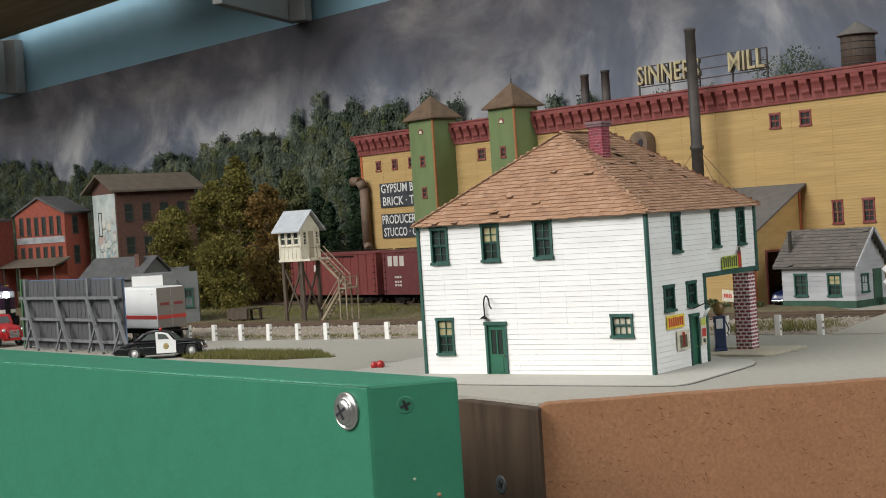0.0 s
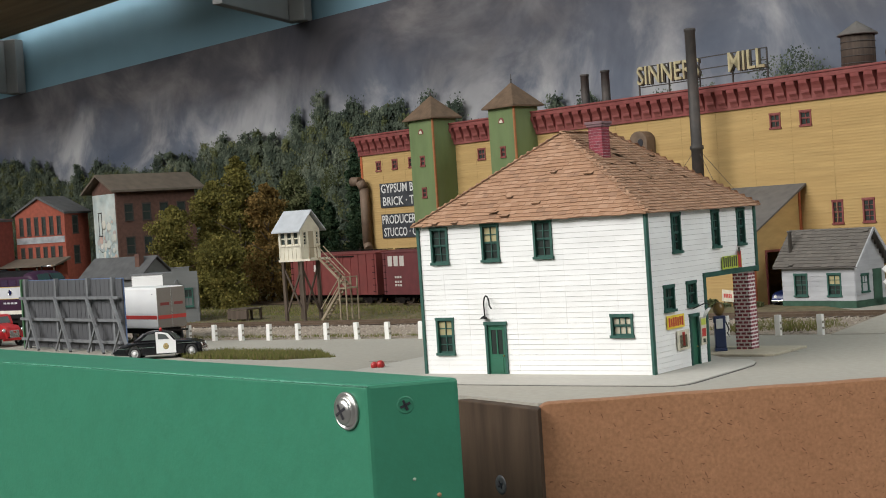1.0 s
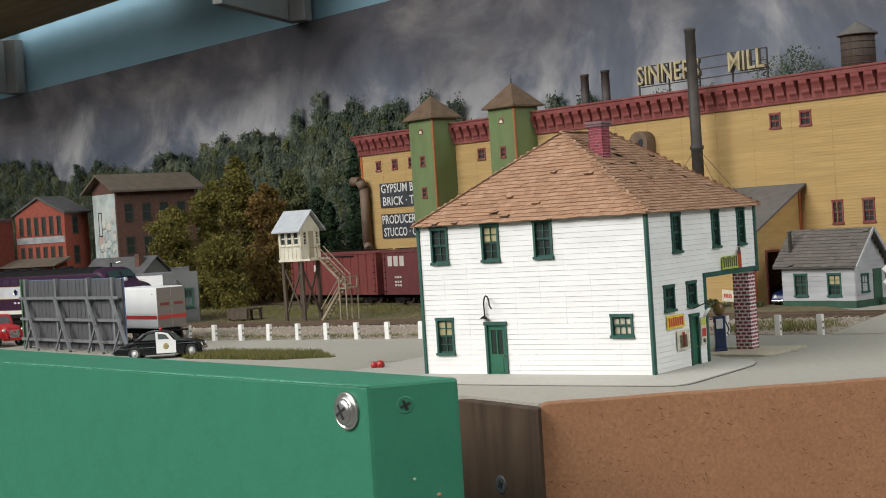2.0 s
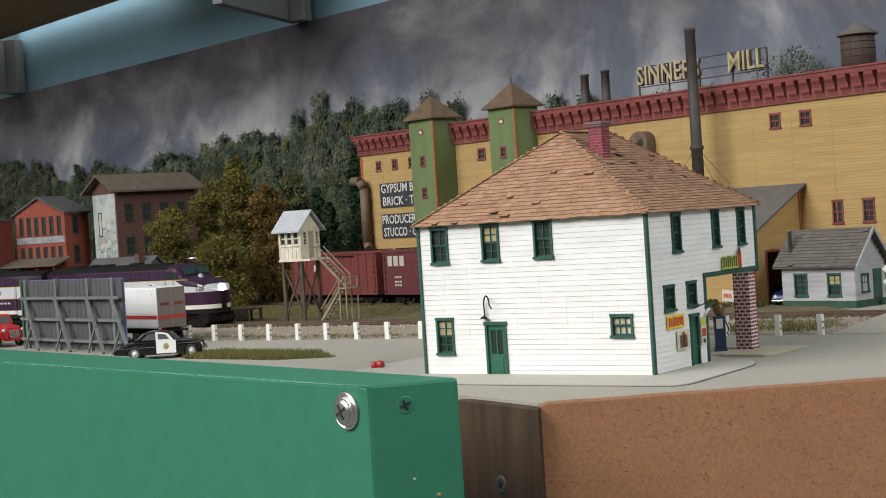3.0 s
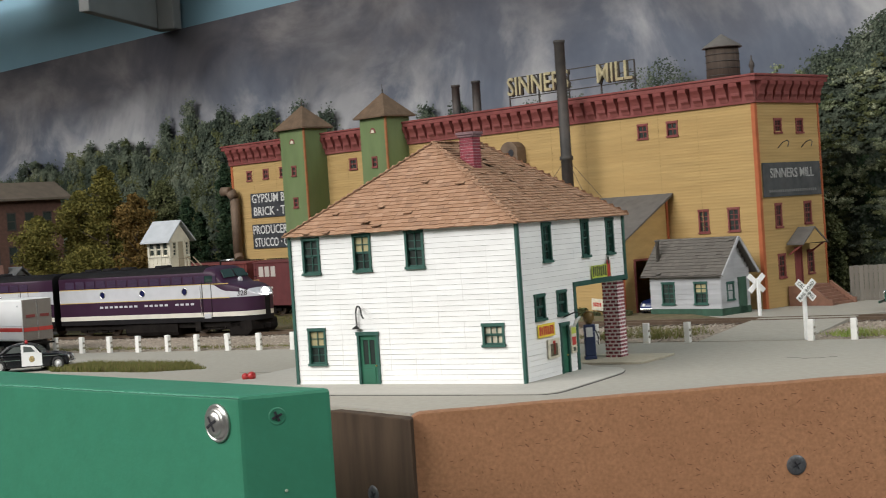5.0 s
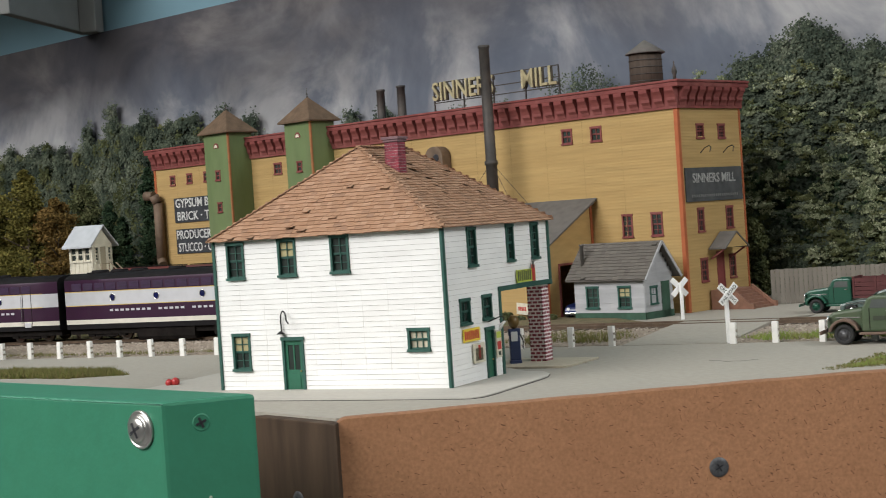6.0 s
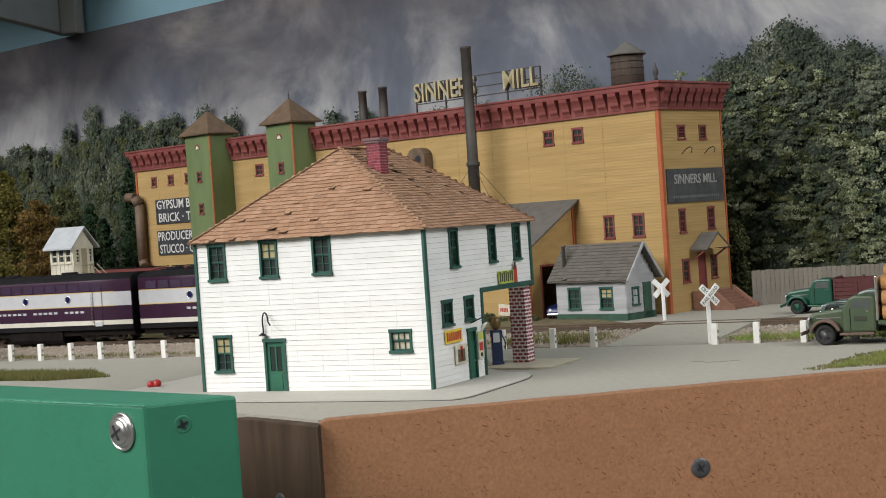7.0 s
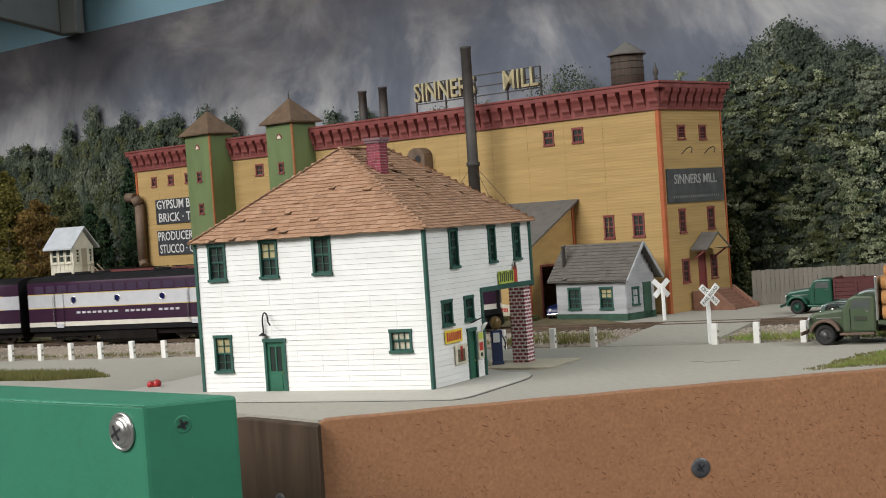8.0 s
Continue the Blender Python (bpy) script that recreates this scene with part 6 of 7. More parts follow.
def arc(cx, cz, r, a0, a1, n=8):
    return [(cx + r * math.cos(radians(a0 + (a1 - a0) * i / n)), cz + r * math.sin(radians(a0 + (a1 - a0) * i / n))) for i in range(n + 1)]


def sedan(m, label, paint, door_paint, beacon, hub):
    """Rounded post-war sedan; x ahead, front axle at x = 0, rear axle at -0.0335."""
    c = thing("sedan_car", m, label, "car")
    w, r = 0.0100, 0.0040
    prof = [(0.0112, 0.0032), (0.0116, 0.0060), (0.0105, 0.0084), (0.0040, 0.0100), (-0.0060, 0.0106), (-0.0310, 0.0105), (-0.0430, 0.0090), (-0.0472, 0.0062), (-0.0470, 0.0034)]
    low = [(-0.0395, 0.0030)] + arc(-0.0330, 0.0040, 0.0046, 200, -20, 8) + [(-0.0050, 0.0028)] + arc(0.0045, 0.0040, 0.0046, 200, -20, 8)
    part("body", prism(prof + low, -w, w, "y", 0.0011), paint, c)
    roofp = [(-0.0055, 0.0100), (-0.0110, 0.0150), (-0.0150, 0.0162), (-0.0215, 0.0164), (-0.0275, 0.0154), (-0.0350, 0.0104)]
    part("cabin", prism(roofp, -w * 0.80, w * 0.80, "y", 0.0012), paint, c)
    for y in (-1, 1):
        a, b = sorted((y * w * 0.795, y * (w * 0.80 + 0.0003)))
        part("side_window", prism([(-0.0100, 0.0115), (-0.0124, 0.0142), (-0.0174, 0.0149), (-0.0174, 0.0115)], a, b, "y"), M_glassv, c)
        part("side_window", prism([(-0.0192, 0.0113), (-0.0192, 0.0150), (-0.0240, 0.0146), (-0.0285, 0.0113)], a, b, "y"), M_glassv, c)
        if door_paint:
            p, q = sorted((y * w * 0.99, y * (w + 0.00025)))
            d1 = part("front_door", prism([(-0.0055, 0.0034), (-0.0055, 0.0108), (-0.0185, 0.0108), (-0.0185, 0.0034)], p, q, "y"), door_paint, c, "white front door")
            p2, q2 = sorted((y * w * 0.785, y * (w * 0.80 + 0.00018)))
            part("door_top", prism([(-0.0068, 0.0104), (-0.0108, 0.0148), (-0.0150, 0.0157), (-0.0190, 0.0158), (-0.0190, 0.0104)], p2, q2, "y"), door_paint, d1)
            part("badge", lathe([(0.0019, 0), (0.0012, 0.0001)], 12, pose(-0.0120, y * (w + 0.00026), 0.0074, 90 if y < 0 else -90)), mat("badge_gold", (0.35, 0.26, 0.10), 0.6, vary=0.4, scale=1500), d1)
        part("chrome_strip", box(-0.0440, min(y * w, y * (w + 0.0002)), 0.0070, -0.0195, max(y * w, y * (w + 0.0002)), 0.0073), M_chrome, c)
        part("chrome_strip", box(-0.0050, min(y * w * 0.99, y * (w + 0.0001)), 0.0086, 0.0080, max(y * w * 0.99, y * (w + 0.0001)), 0.0089), M_chrome, c)
        part("headlight", lathe([(0.0012, 0), (0.0010, 0.0005), (0.0004, 0.0007)], 14, pose(0.0108, y * 0.0072, 0.0072, 0, 85, 0)), M_whitecar, c)
        for x in (0.0045, -0.0330):
            wheel(c, x, y * (w - 0.0008), r, 0.0024, hub)
    part("windscreen", prism([(-0.0078, 0.0), (0.0078, 0.0), (0.0066, 0.0060), (-0.0066, 0.0060)], 0, 0.0003, "x"), M_glassv, c, at=pose(-0.0052, 0, 0.0102, 0, -46, 0))
    part("front_bumper", box(0.0112, -0.0096, 0.0036, 0.0124, 0.0096, 0.0050, 0.0004), M_chrome, c)
    part("rear_bumper", box(-0.0486, -0.0096, 0.0040, -0.0474, 0.0096, 0.0054, 0.0004), M_chrome, c)
    if beacon:
        part("beacon", lathe([(0.0009, 0.0162), (0.0009, 0.0172), (0.0005, 0.0180)], 12, pose(-0.0170, 0, 0)), mat("red_beacon", (0.5, 0.04, 0.04), 0.3), c, "red roof beacon")
    return c


sedan(pose(-0.2094, 0.9436, 0, 0, 0, 2) @ pose(-0.0042, 0, 0) @ Matrix.Diagonal((0.93, 0.93, 1.04, 1)), "black police sedan with white front doors", M_blackcar, M_whitecar, True, M_whitecar)
sedan(LINE @ pose(0.3130, 0.0430, 0.0012, 0, 0, 180), "grey-green sedan with chrome trim behind the guard posts", mat("grey_green_paint", (0.10, 0.14, 0.13), 0.3), None, False, M_chrome)


sedan(MILL @ pose(-0.0640, -0.0340, 0, 0, 0, -72), "dark blue sedan with whitewall tyres beside the crossing shed", mat("navy_car_paint", (0.012, 0.022, 0.090), 0.3), None, False, M_whitecar)


def lorry(m, label, paint, fender, hub, load):
    """Snub-nosed 1940s truck; x ahead, front axle at x = 0."""
    c = thing("truck", m, label, "truck")
    r = 0.0050
    part("hood", prism([(0.0090, 0.0050), (0.0096, 0.0105), (0.0085, 0.0142), (0.0060, 0.0158), (-0.0090, 0.0176), (-0.0090, 0.0060)], -0.0060, 0.0060, "y", 0.0014), paint, c)
    grille = part("grille", box(0.0092, -0.0040, 0.0055, 0.0102, 0.0040, 0.0125, 0.0004), M_chrome, c)
    part("badge", box(0.0103, -0.0010, 0.0105, 0.0106, 0.0010, 0.0118), paint, grille)
    part("cab", prism([(-0.0088, 0.0060), (-0.0088, 0.0172), (-0.0120, 0.0228), (-0.0150, 0.0238), (-0.0235, 0.0236), (-0.0250, 0.0222), (-0.0250, 0.0060)], -0.0108, 0.0108, "y", 0.0011), paint, c)
    for y in (-1, 1):
        fen = arc(0, r, 0.0078, 165, 12, 10) + arc(0, r, 0.0064, 12, 165, 10)
        a, b = sorted((y * 0.0058, y * 0.0122))
        part("fender", prism(fen, a, b, "y", 0.0006), fender, c)
        part("running_board", box(-0.0240, min(y * 0.0080, y * 0.0122), 0.0048, -0.0075, max(y * 0.0080, y * 0.0122), 0.0060, 0.0003), fender, c)
        p, q = sorted((y * 0.0106, y * 0.01092))
        part("side_window", prism([(-0.0128, 0.0176), (-0.0140, 0.0218), (-0.0225, 0.0218), (-0.0225, 0.0176)], p, q, "y"), M_glassv, c)
        door = part("door_seam", box(-0.0128, min(y * 0.0107, y * 0.01095), 0.0070, -0.0125, max(y * 0.0107, y * 0.01095), 0.0176), M_truck, c)
        part("door_handle", box(-0.0222, min(y * 0.0108, y * 0.0113), 0.0160, -0.0205, max(y * 0.0108, y * 0.0113), 0.0164), M_chrome, door)
        part("headlight", lathe([(0.0016, 0), (0.0015, 0.0008), (0.0006, 0.0013)], 14, pose(0.0078, y * 0.0078, 0.0125, 0, 85, 0)), M_chrome, c)
        part("hood_louvre", box(-0.0070, min(y * 0.0059, y * 0.0064), 0.0128, 0.0050, max(y * 0.0059, y * 0.0064), 0.0132), M_chrome, c)
        wheel(c, 0, y * 0.0096, r, 0.0032, hub)
        wheel(c, -0.0480, y * 0.0092, r, 0.0056, hub)
    part("windscreen", prism([(-0.0088, 0.0), (0.0088, 0.0), (0.0080, 0.0056), (-0.0080, 0.0056)], 0, 0.0003, "x"), M_glassv, c, at=pose(-0.0091, 0, 0.0172, 0, -29, 0))
    part("bumper", box(0.0112, -0.0110, 0.0050, 0.0122, 0.0110, 0.0068, 0.0003), fender, c)
    part("chassis", box(-0.0650, -0.0050, 0.0060, 0.0100, 0.0050, 0.0078), M_truck, c)
    part("deck", box(-0.0720, -0.0122, 0.0098, -0.0262, 0.0122, 0.0116), load, c)
    return c


M_olive = mat("olive_truck_paint", (0.055, 0.085, 0.040), 0.5, vary=0.10, scale=160, dirt=(0.12, 0.11, 0.07), dirt_amount=0.4, dirt_scale=60)
M_dusty = mat("dusty_brown_fender", (0.15, 0.10, 0.075), 0.85, vary=0.2, scale=200)
M_darkgreen = mat("bottle_green_paint", (0.010, 0.075, 0.045), 0.35, vary=0.06)
M_maroon = mat("maroon_bed_boards", (0.085, 0.022, 0.022), 0.8, vary=0.2, scale=160)
lt = lorry(pose(0.2552, 0.7501, 0, 0, 0, 147.4), "olive green log truck with dusty brown fenders", M_olive, M_dusty, M_blacksteel, M_olive)
part("cab_guard", box(-0.0266, -0.0120, 0.0116, -0.0254, 0.0120, 0.0330, 0.0004), M_chrome, lt, "pale metal headboard")
part("lettering_bar", box(-0.0205, 0.01095, 0.0118, -0.0145, 0.0112, 0.0138), M_darkp, lt)
M_bark = mat("log_bark", (0.38, 0.185, 0.065), 0.9, vary=0.35, scale=120, stretch=(0.25, 1, 1), bump=0.0004, bump_scale=400)
M_logend = mat("cut_log_end", (0.62, 0.44, 0.24), 0.9, vary=0.15, scale=200)
for y, z, r in ((-0.0080, 0.0154, 0.0038), (0.0, 0.0155, 0.0039), (0.0080, 0.0154, 0.0038), (-0.0060, 0.0222, 0.0038), (0.0022, 0.0223, 0.0037), (0.0088, 0.0225, 0.0036), (-0.0020, 0.0292, 0.0037), (0.0056, 0.0294, 0.0038), (0.0020, 0.0350, 0.0028)):
    lg = thing("log", lt.matrix_world @ pose(0, y, z), "orange-brown barked log stacked on the truck", "log", "logs on the truck")
    x1 = -0.0268 - rng.random() * 0.002
    part("bark", tube((x1, 0, 0), (-0.0900, rng.uniform(-0.0006, 0.0006), 0), r, r * 0.94, 14), M_bark, lg)
    part("cut_end", lathe([(r * 0.93, 0), (r * 0.5, 0.0003)], 14, pose(x1 - 0.0001, 0, 0, 0, 90, 0)), M_logend, lg)
gt = lorry(pose(0.3090, 0.9607, 0, 0, 0, 147.4) @ Matrix.Scale(0.9, 4), "bottle green truck with a maroon stake bed", M_darkgreen, M_darkgreen, M_darkgreen, M_maroon)
for y in (-0.0118, 0.0118):
    for i in range(4):
        part("stake_board", box(-0.0715, y - 0.0005, 0.0120 + i * 0.0030, -0.0268, y + 0.0005, 0.0146 + i * 0.0030), M_maroon, gt)
    for x in (-0.027, -0.042, -0.057, -0.071):
        part("stake", box(x - 0.0007, y - 0.0009, 0.0116, x + 0.0007, y + 0.0009, 0.0246), M_maroon, gt)
part("bed_front", box(-0.0268, -0.0112, 0.0118, -0.0260, 0.0112, 0.0246), M_maroon, gt)
lorry(pose(-0.3930, 1.1400, 0, 0, 0, -40), "bright red truck parked beside the billboard", mat("red_truck_paint", (0.42, 0.018, 0.020), 0.35, vary=0.05), mat("red_truck_paint", (0.42, 0.018, 0.020)), M_chrome, M_maroon)

# white delivery van with red band
van = thing("delivery_van", pose(-0.2509, 1.0668, 0, 0, 0, 135), "white box van with a red stripe and grey rear doors", "van")
M_vanrear = mat("grey_van_doors", (0.19, 0.165, 0.14), 0.6, vary=0.08, scale=120)
part("box_body", box(0.0, -0.0115, 0.0110, 0.0560, 0.0115, 0.0398, 0.0016), M_whitecar, van)
for y0, y1 in ((-0.0112, -0.0002), (0.0002, 0.0112)):
    part("rear_door", box(-0.0006, y0, 0.0114, 0.0002, y1, 0.0392, 0.0002), M_vanrear, van, "grey rear door")
part("door_gap", box(-0.0009, -0.0002, 0.0118, -0.0006, 0.0002, 0.0388), M_chrome, van)
part("rear_stripe", box(-0.0009, -0.0112, 0.0176, -0.0007, 0.0112, 0.0202), M_redp, van)
for y in (-1, 1):
    part("side_stripe", box(0.0008, min(y * 0.0115, y * 0.0117), 0.0176, 0.0552, max(y * 0.0115, y * 0.0117), 0.0202), M_redp, van)
    part("moulding", box(0.0008, min(y * 0.0115, y * 0.0119), 0.0216, 0.0552, max(y * 0.0115, y * 0.0119), 0.0222), M_whitecar, van)
    part("door_mark", box(-0.0009, min(y * 0.0020, y * 0.0090), 0.0270, -0.0007, max(y * 0.0020, y * 0.0090), 0.0290), mat("dull_red_mark", (0.20, 0.035, 0.03), 0.7), van)
    part("marker_lamp", lathe([(0.0006, 0), (0.0003, 0.0004)], 10, pose(0.0050, y * 0.0116, 0.0350, 90 if y < 0 else -90)), M_chrome, van)
    for x in (0.0090, 0.0640):
        wheel(van, x, y * 0.0096, 0.0052, 0.0030, M_blacksteel)
part("cab", prism([(0.0565, 0.0070), (0.0565, 0.0270), (0.0620, 0.0270), (0.0670, 0.0170), (0.0740, 0.0150), (0.0750, 0.0070)], -0.0100, 0.0100, "y", 0.0010), M_whitecar, van)
part("chassis", box(0.0, -0.0070, 0.0070, 0.0740, 0.0070, 0.0109), M_truck, van)
part("rear_step", box(-0.0040, -0.0100, 0.0085, -0.0002, 0.0100, 0.0096), M_truck, van)

# ---- buildings of the town behind the line ----
M_bbrick = mat("brown_brick", (0.115, 0.058, 0.042), 0.9, vary=0.22, scale=220, dirt=(0.08, 0.045, 0.035), dirt_amount=0.5, dirt_scale=30)
M_rbrick = mat("orange_red_brick", (0.28, 0.070, 0.042), 0.9, vary=0.18, scale=220, dirt=(0.24, 0.07, 0.05), dirt_amount=0.4, dirt_scale=30)
M_slate = mat("dark_slate", (0.085, 0.085, 0.085), 0.9, vary=0.2, scale=120)
M_taupe = mat("taupe_felt_roof", (0.125, 0.100, 0.075), 0.9, vary=0.15, scale=100)


def town_house(m, label, w, d, eave, ridge, wall_m, roof_m, fronts, sides, frame_m, roof_label="", along_x=False, ov=0.006):
    """A gabled block: gable to the front (y = 0), or ridge along x; fronts and sides list openings."""
    h = thing("town_building", m, label, "building")
    part("wall", wall_with_holes(0, 0, w, eave, fronts, 0, 0.002), wall_m, h)
    part("wall", wall_with_holes(0.0021, 0, d, eave, sides, 0, 0.002), wall_m, h, at=pose(w, 0, 0, 0, 0, 90))
    part("wall", box(0, 0.0021, 0, 0.002, d, eave), wall_m, h)
    part("wall", box(0.0021, d - 0.002, 0, w - 0.0021, d, eave), wall_m, h)
    if along_x:
        for x in (0, w - 0.002):
            part("gable", prism([(0, eave), (d, eave), (d / 2, ridge)], x, x + 0.002, "x"), wall_m, h)
        part("roof", prism([(-ov, eave - 0.003), (d / 2, ridge), (d + ov, eave - 0.003), (d + ov, eave - 0.0005), (d / 2, ridge + 0.0028), (-ov, eave - 0.0005)], -ov, w + ov, "x"), roof_m, h, roof_label)
    else:
        for y in (0, d - 0.002):
            part("gable", prism([(0, eave), (w, eave), (w / 2, ridge)], y, y + 0.002, "y"), wall_m, h)
        part("roof", prism([(-ov, eave - 0.003), (w / 2, ridge), (w + ov, eave - 0.003), (w + ov, eave - 0.0005), (w / 2, ridge + 0.0028), (-ov, eave - 0.0005)], -ov, d + ov, "y"), roof_m, h, roof_label)
    for o in fronts:
        window_unit(h, Matrix.Identity(4), *o, frame_m, 1, 1, 0, 0.0004, fw=0.0009)
    for o in sides:
        window_unit(h, pose(w, 0, 0, 0, 0, 90), *o, frame_m, 1, 1, 0, 0.0004, fw=0.0009)
    return h


M_dkframe = mat("dark_window_frame", (0.05, 0.04, 0.035), 0.8)
side_o = [(0.010 + 0.0232 * i, z, 0.0218 + 0.0232 * i, z + 0.0205) for i in range(4) for z in (0.018, 0.057, 0.096)]
bk = town_house(pose(-0.4771, 1.7874, 0, 0, 0, -48) @ pose(-0.060, 0, 0), "brown brick block with a faded mural on its gable end", 0.060, 0.105, 0.1330, 0.1500, M_bbrick, M_taupe, [], side_o, M_dkframe, "taupe felt roof", False, 0.010)
mural = leafy("mural_paint", [(0.42, 0.50, 0.50), (0.60, 0.58, 0.50), (0.30, 0.40, 0.42), (0.50, 0.36, 0.30), (0.66, 0.66, 0.60)])
mu = part("mural", box(0.0015, -0.0006, 0.030, 0.0580, -0.0002, 0.1290), mat("mural_ground", (0.42, 0.49, 0.48), 0.8, vary=0.3, scale=60, dirt=(0.62, 0.58, 0.50), dirt_amount=0.8, dirt_scale=25), bk, "faded pale mural painted on the wall")
bm = bmesh.new()
for _ in range(70):
    x, z, q = rng.uniform(0.010, 0.054), rng.uniform(0.045, 0.100), rng.uniform(0.002, 0.006)
    add_lathe(bm, [(q, 0), (q * 0.7, 0.0001)], 7, pose(x, -0.0006 - rng.random() * 0.0002, z, 90))
tagged(part("mural_shape", bm, mural, mu, "faded painted shapes"), kind="stuff")
window_unit(bk, pose(0, -0.0004, 0), 0.014, 0.080, 0.023, 0.108, M_dkframe, 1, 1, 0, 0.0006)
fr = [(0.006 + 0.0113 * i, z, 0.0122 + 0.0113 * i, z + 0.0220) for i in range(6) for z in (0.050, 0.086)]
rd = town_house(pose(-0.549, 1.819, 0, 0, 0, -22) @ pose(-0.074, 0, 0), "orange-red brick gabled block with grey band course", 0.074, 0.045, 0.1130, 0.1300, M_rbrick, M_slate, fr, [(0.014, z, 0.025, z + 0.022) for z in (0.050, 0.086)], M_dkframe, "dark slate roof", False, 0.003)
part("band_course", box(0.001, -0.0008, 0.0765, 0.073, 0.0, 0.0840), mat("grey_band", (0.30, 0.31, 0.32), 0.8, vary=0.3, scale=120), rd)
pr = part("porch_roof", prism([(-0.030, 0.0490), (-0.030, 0.0505), (0.0, 0.0590), (0.0, 0.0560)], -0.006, 0.080, "x"), M_taupe, rd)
for x in (0.0, 0.024, 0.050, 0.075):
    part("porch_post", bar((x, -0.026, 0), (x, -0.026, 0.0495), 0.0016, 0.0016), M_timber, rd)
town_house(pose(-0.640, 1.800, 0, 0, 0, -22) @ pose(-0.080, 0, 0), "dark red brick block at the edge of town", 0.080, 0.05, 0.1080, 0.1100, mat("dark_red_brick", (0.19, 0.045, 0.032), 0.9, vary=0.2, scale=200), M_slate, [(0.050, 0.06, 0.060, 0.08)], [], M_dkframe, "", False, 0.001)

# grey false-front shop with its neighbours
M_shop = mat("grey_shop_boards", (0.14, 0.145, 0.14), 0.85, vary=0.12, scale=160, stretch=(0.2, 1, 1))
shop = thing("false_front_shop", pose(-0.2815, 1.2990, 0, 0, 0, 10) @ pose(-0.0290, 0, 0), "grey false-front wooden shop with stepped parapet", "shop")
para = [(0, 0), (0.0290, 0), (0.0290, 0.0440), (0.0225, 0.0440), (0.0225, 0.0475), (0.0075, 0.0475), (0.0075, 0.0440), (0, 0.0440)]
part("front_wall", prism(para, 0, 0.0014, "y"), M_shop, shop)
part("body", box(0.0008, 0.0015, 0, 0.0282, 0.0400, 0.0370), M_shop, shop)
part("parapet_cap", box(0.0072, -0.0005, 0.0475, 0.0228, 0.0018, 0.0482), M_bbframe, shop)
window_unit(shop, pose(0, -0.0006, 0), 0.0165, 0.0140, 0.0245, 0.0300, M_trimg, 1, 2, 0, 0.0004)
part("door", box(0.0050, -0.0006, 0.0010, 0.0115, -0.0001, 0.0230), M_trimg, shop)
wire("lamp_arm", [(0.0125, 0, 0.0340), (0.0125, -0.003, 0.0375), (0.0105, -0.006, 0.0370), (0.0095, -0.007, 0.0345)], 0.0004, M_bbframe, shop)
part("step", box(0.0030, -0.0060, 0, 0.0260, -0.0007, 0.0014), M_bbframe, shop)
hut = thing("white_store_shed", pose(-0.3143, 1.3334, 0, 0, 0, -20) @ pose(-0.0380, 0, 0), "white corrugated flat-roofed shed beside the shop", "shed")
part("body", box(0, 0, 0, 0.0380, 0.0300, 0.0420), M_whitecar, hut)
for i in range(7):
    part("corrugation", box(0.0, -0.0004, 0.0310 + i * 0.0015, 0.0380, 0.0, 0.0317 + i * 0.0015), M_whitecar, hut)
part("roof", box(-0.001, -0.001, 0.0420, 0.0390, 0.0310, 0.0432), M_bbframe, hut)
barn = thing("grey_barn", pose(-0.3700, 1.4540, 0, 0, 0, -35) @ pose(-0.0850, 0, 0), "long grey barn with a dark weathered roof", "barn")
part("body", box(0, 0, 0, 0.0850, 0.0400, 0.0390), M_shop, barn)
for x in (0.0, 0.0835):
    part("gable", prism([(0, 0.0390), (0.0400, 0.0390), (0.0200, 0.0555)], x, x + 0.0015, "x"), M_shop, barn)
part("roof", prism([(-0.004, 0.0360), (0.0200, 0.0560), (0.0440, 0.0360), (0.0440, 0.0372), (0.0200, 0.0575), (-0.004, 0.0372)], -0.004, 0.0890, "x"), M_slate, barn)
part("chimney", box(0.0700, 0.0080, 0.0450, 0.0760, 0.0140, 0.0600), M_bbrick, barn)
crate = thing("loading_dock", LINE @ pose(-0.3580, 0.0720, 0.0013, 0, 0, -8), "low dark timber loading dock beside the track", "dock")
for i in range(9):
    part("deck_board", box(-0.0120 + i * 0.0028, -0.0080, 0.0088, -0.0094 + i * 0.0028, 0.0080, 0.0100), M_timber, crate)
for x in (-0.0115, 0.0, 0.0120):
    for y in (-0.007, 0.007):
        part("post", bar((x, y, 0), (x, y, 0.0088), 0.0016, 0.0016), M_timber, crate)
part("skirt_board", box(-0.0120, -0.0086, 0.0015, 0.0128, -0.0080, 0.0086), M_timber, crate)

# ---- board fence at the mill yard ----
M_fence = mat("grey_fence_boards", (0.175, 0.158, 0.132), 0.9, vary=0.2, scale=140, stretch=(1, 1, 0.15), spread=0.12)
fence = thing("board_fence", pose(0.3074, 1.0620, 0, 0, 0, -19), "tall weathered grey board fence behind the mill yard", "fence")
fb = mesh_of("board", box(0.0001, 0, 0, 0.0031, 0.0006, 0.0243), M_fence)
for i in range(62):
    part("board", fb, None, fence, at=pose(i * 0.0032, rng.uniform(-0.0001, 0.0001), rng.uniform(-0.0003, 0.0003)))
for z in (0.006, 0.019):
    part("rail", box(0, 0.0006, z, 0.199, 0.0014, z + 0.0016), M_fence, fence)

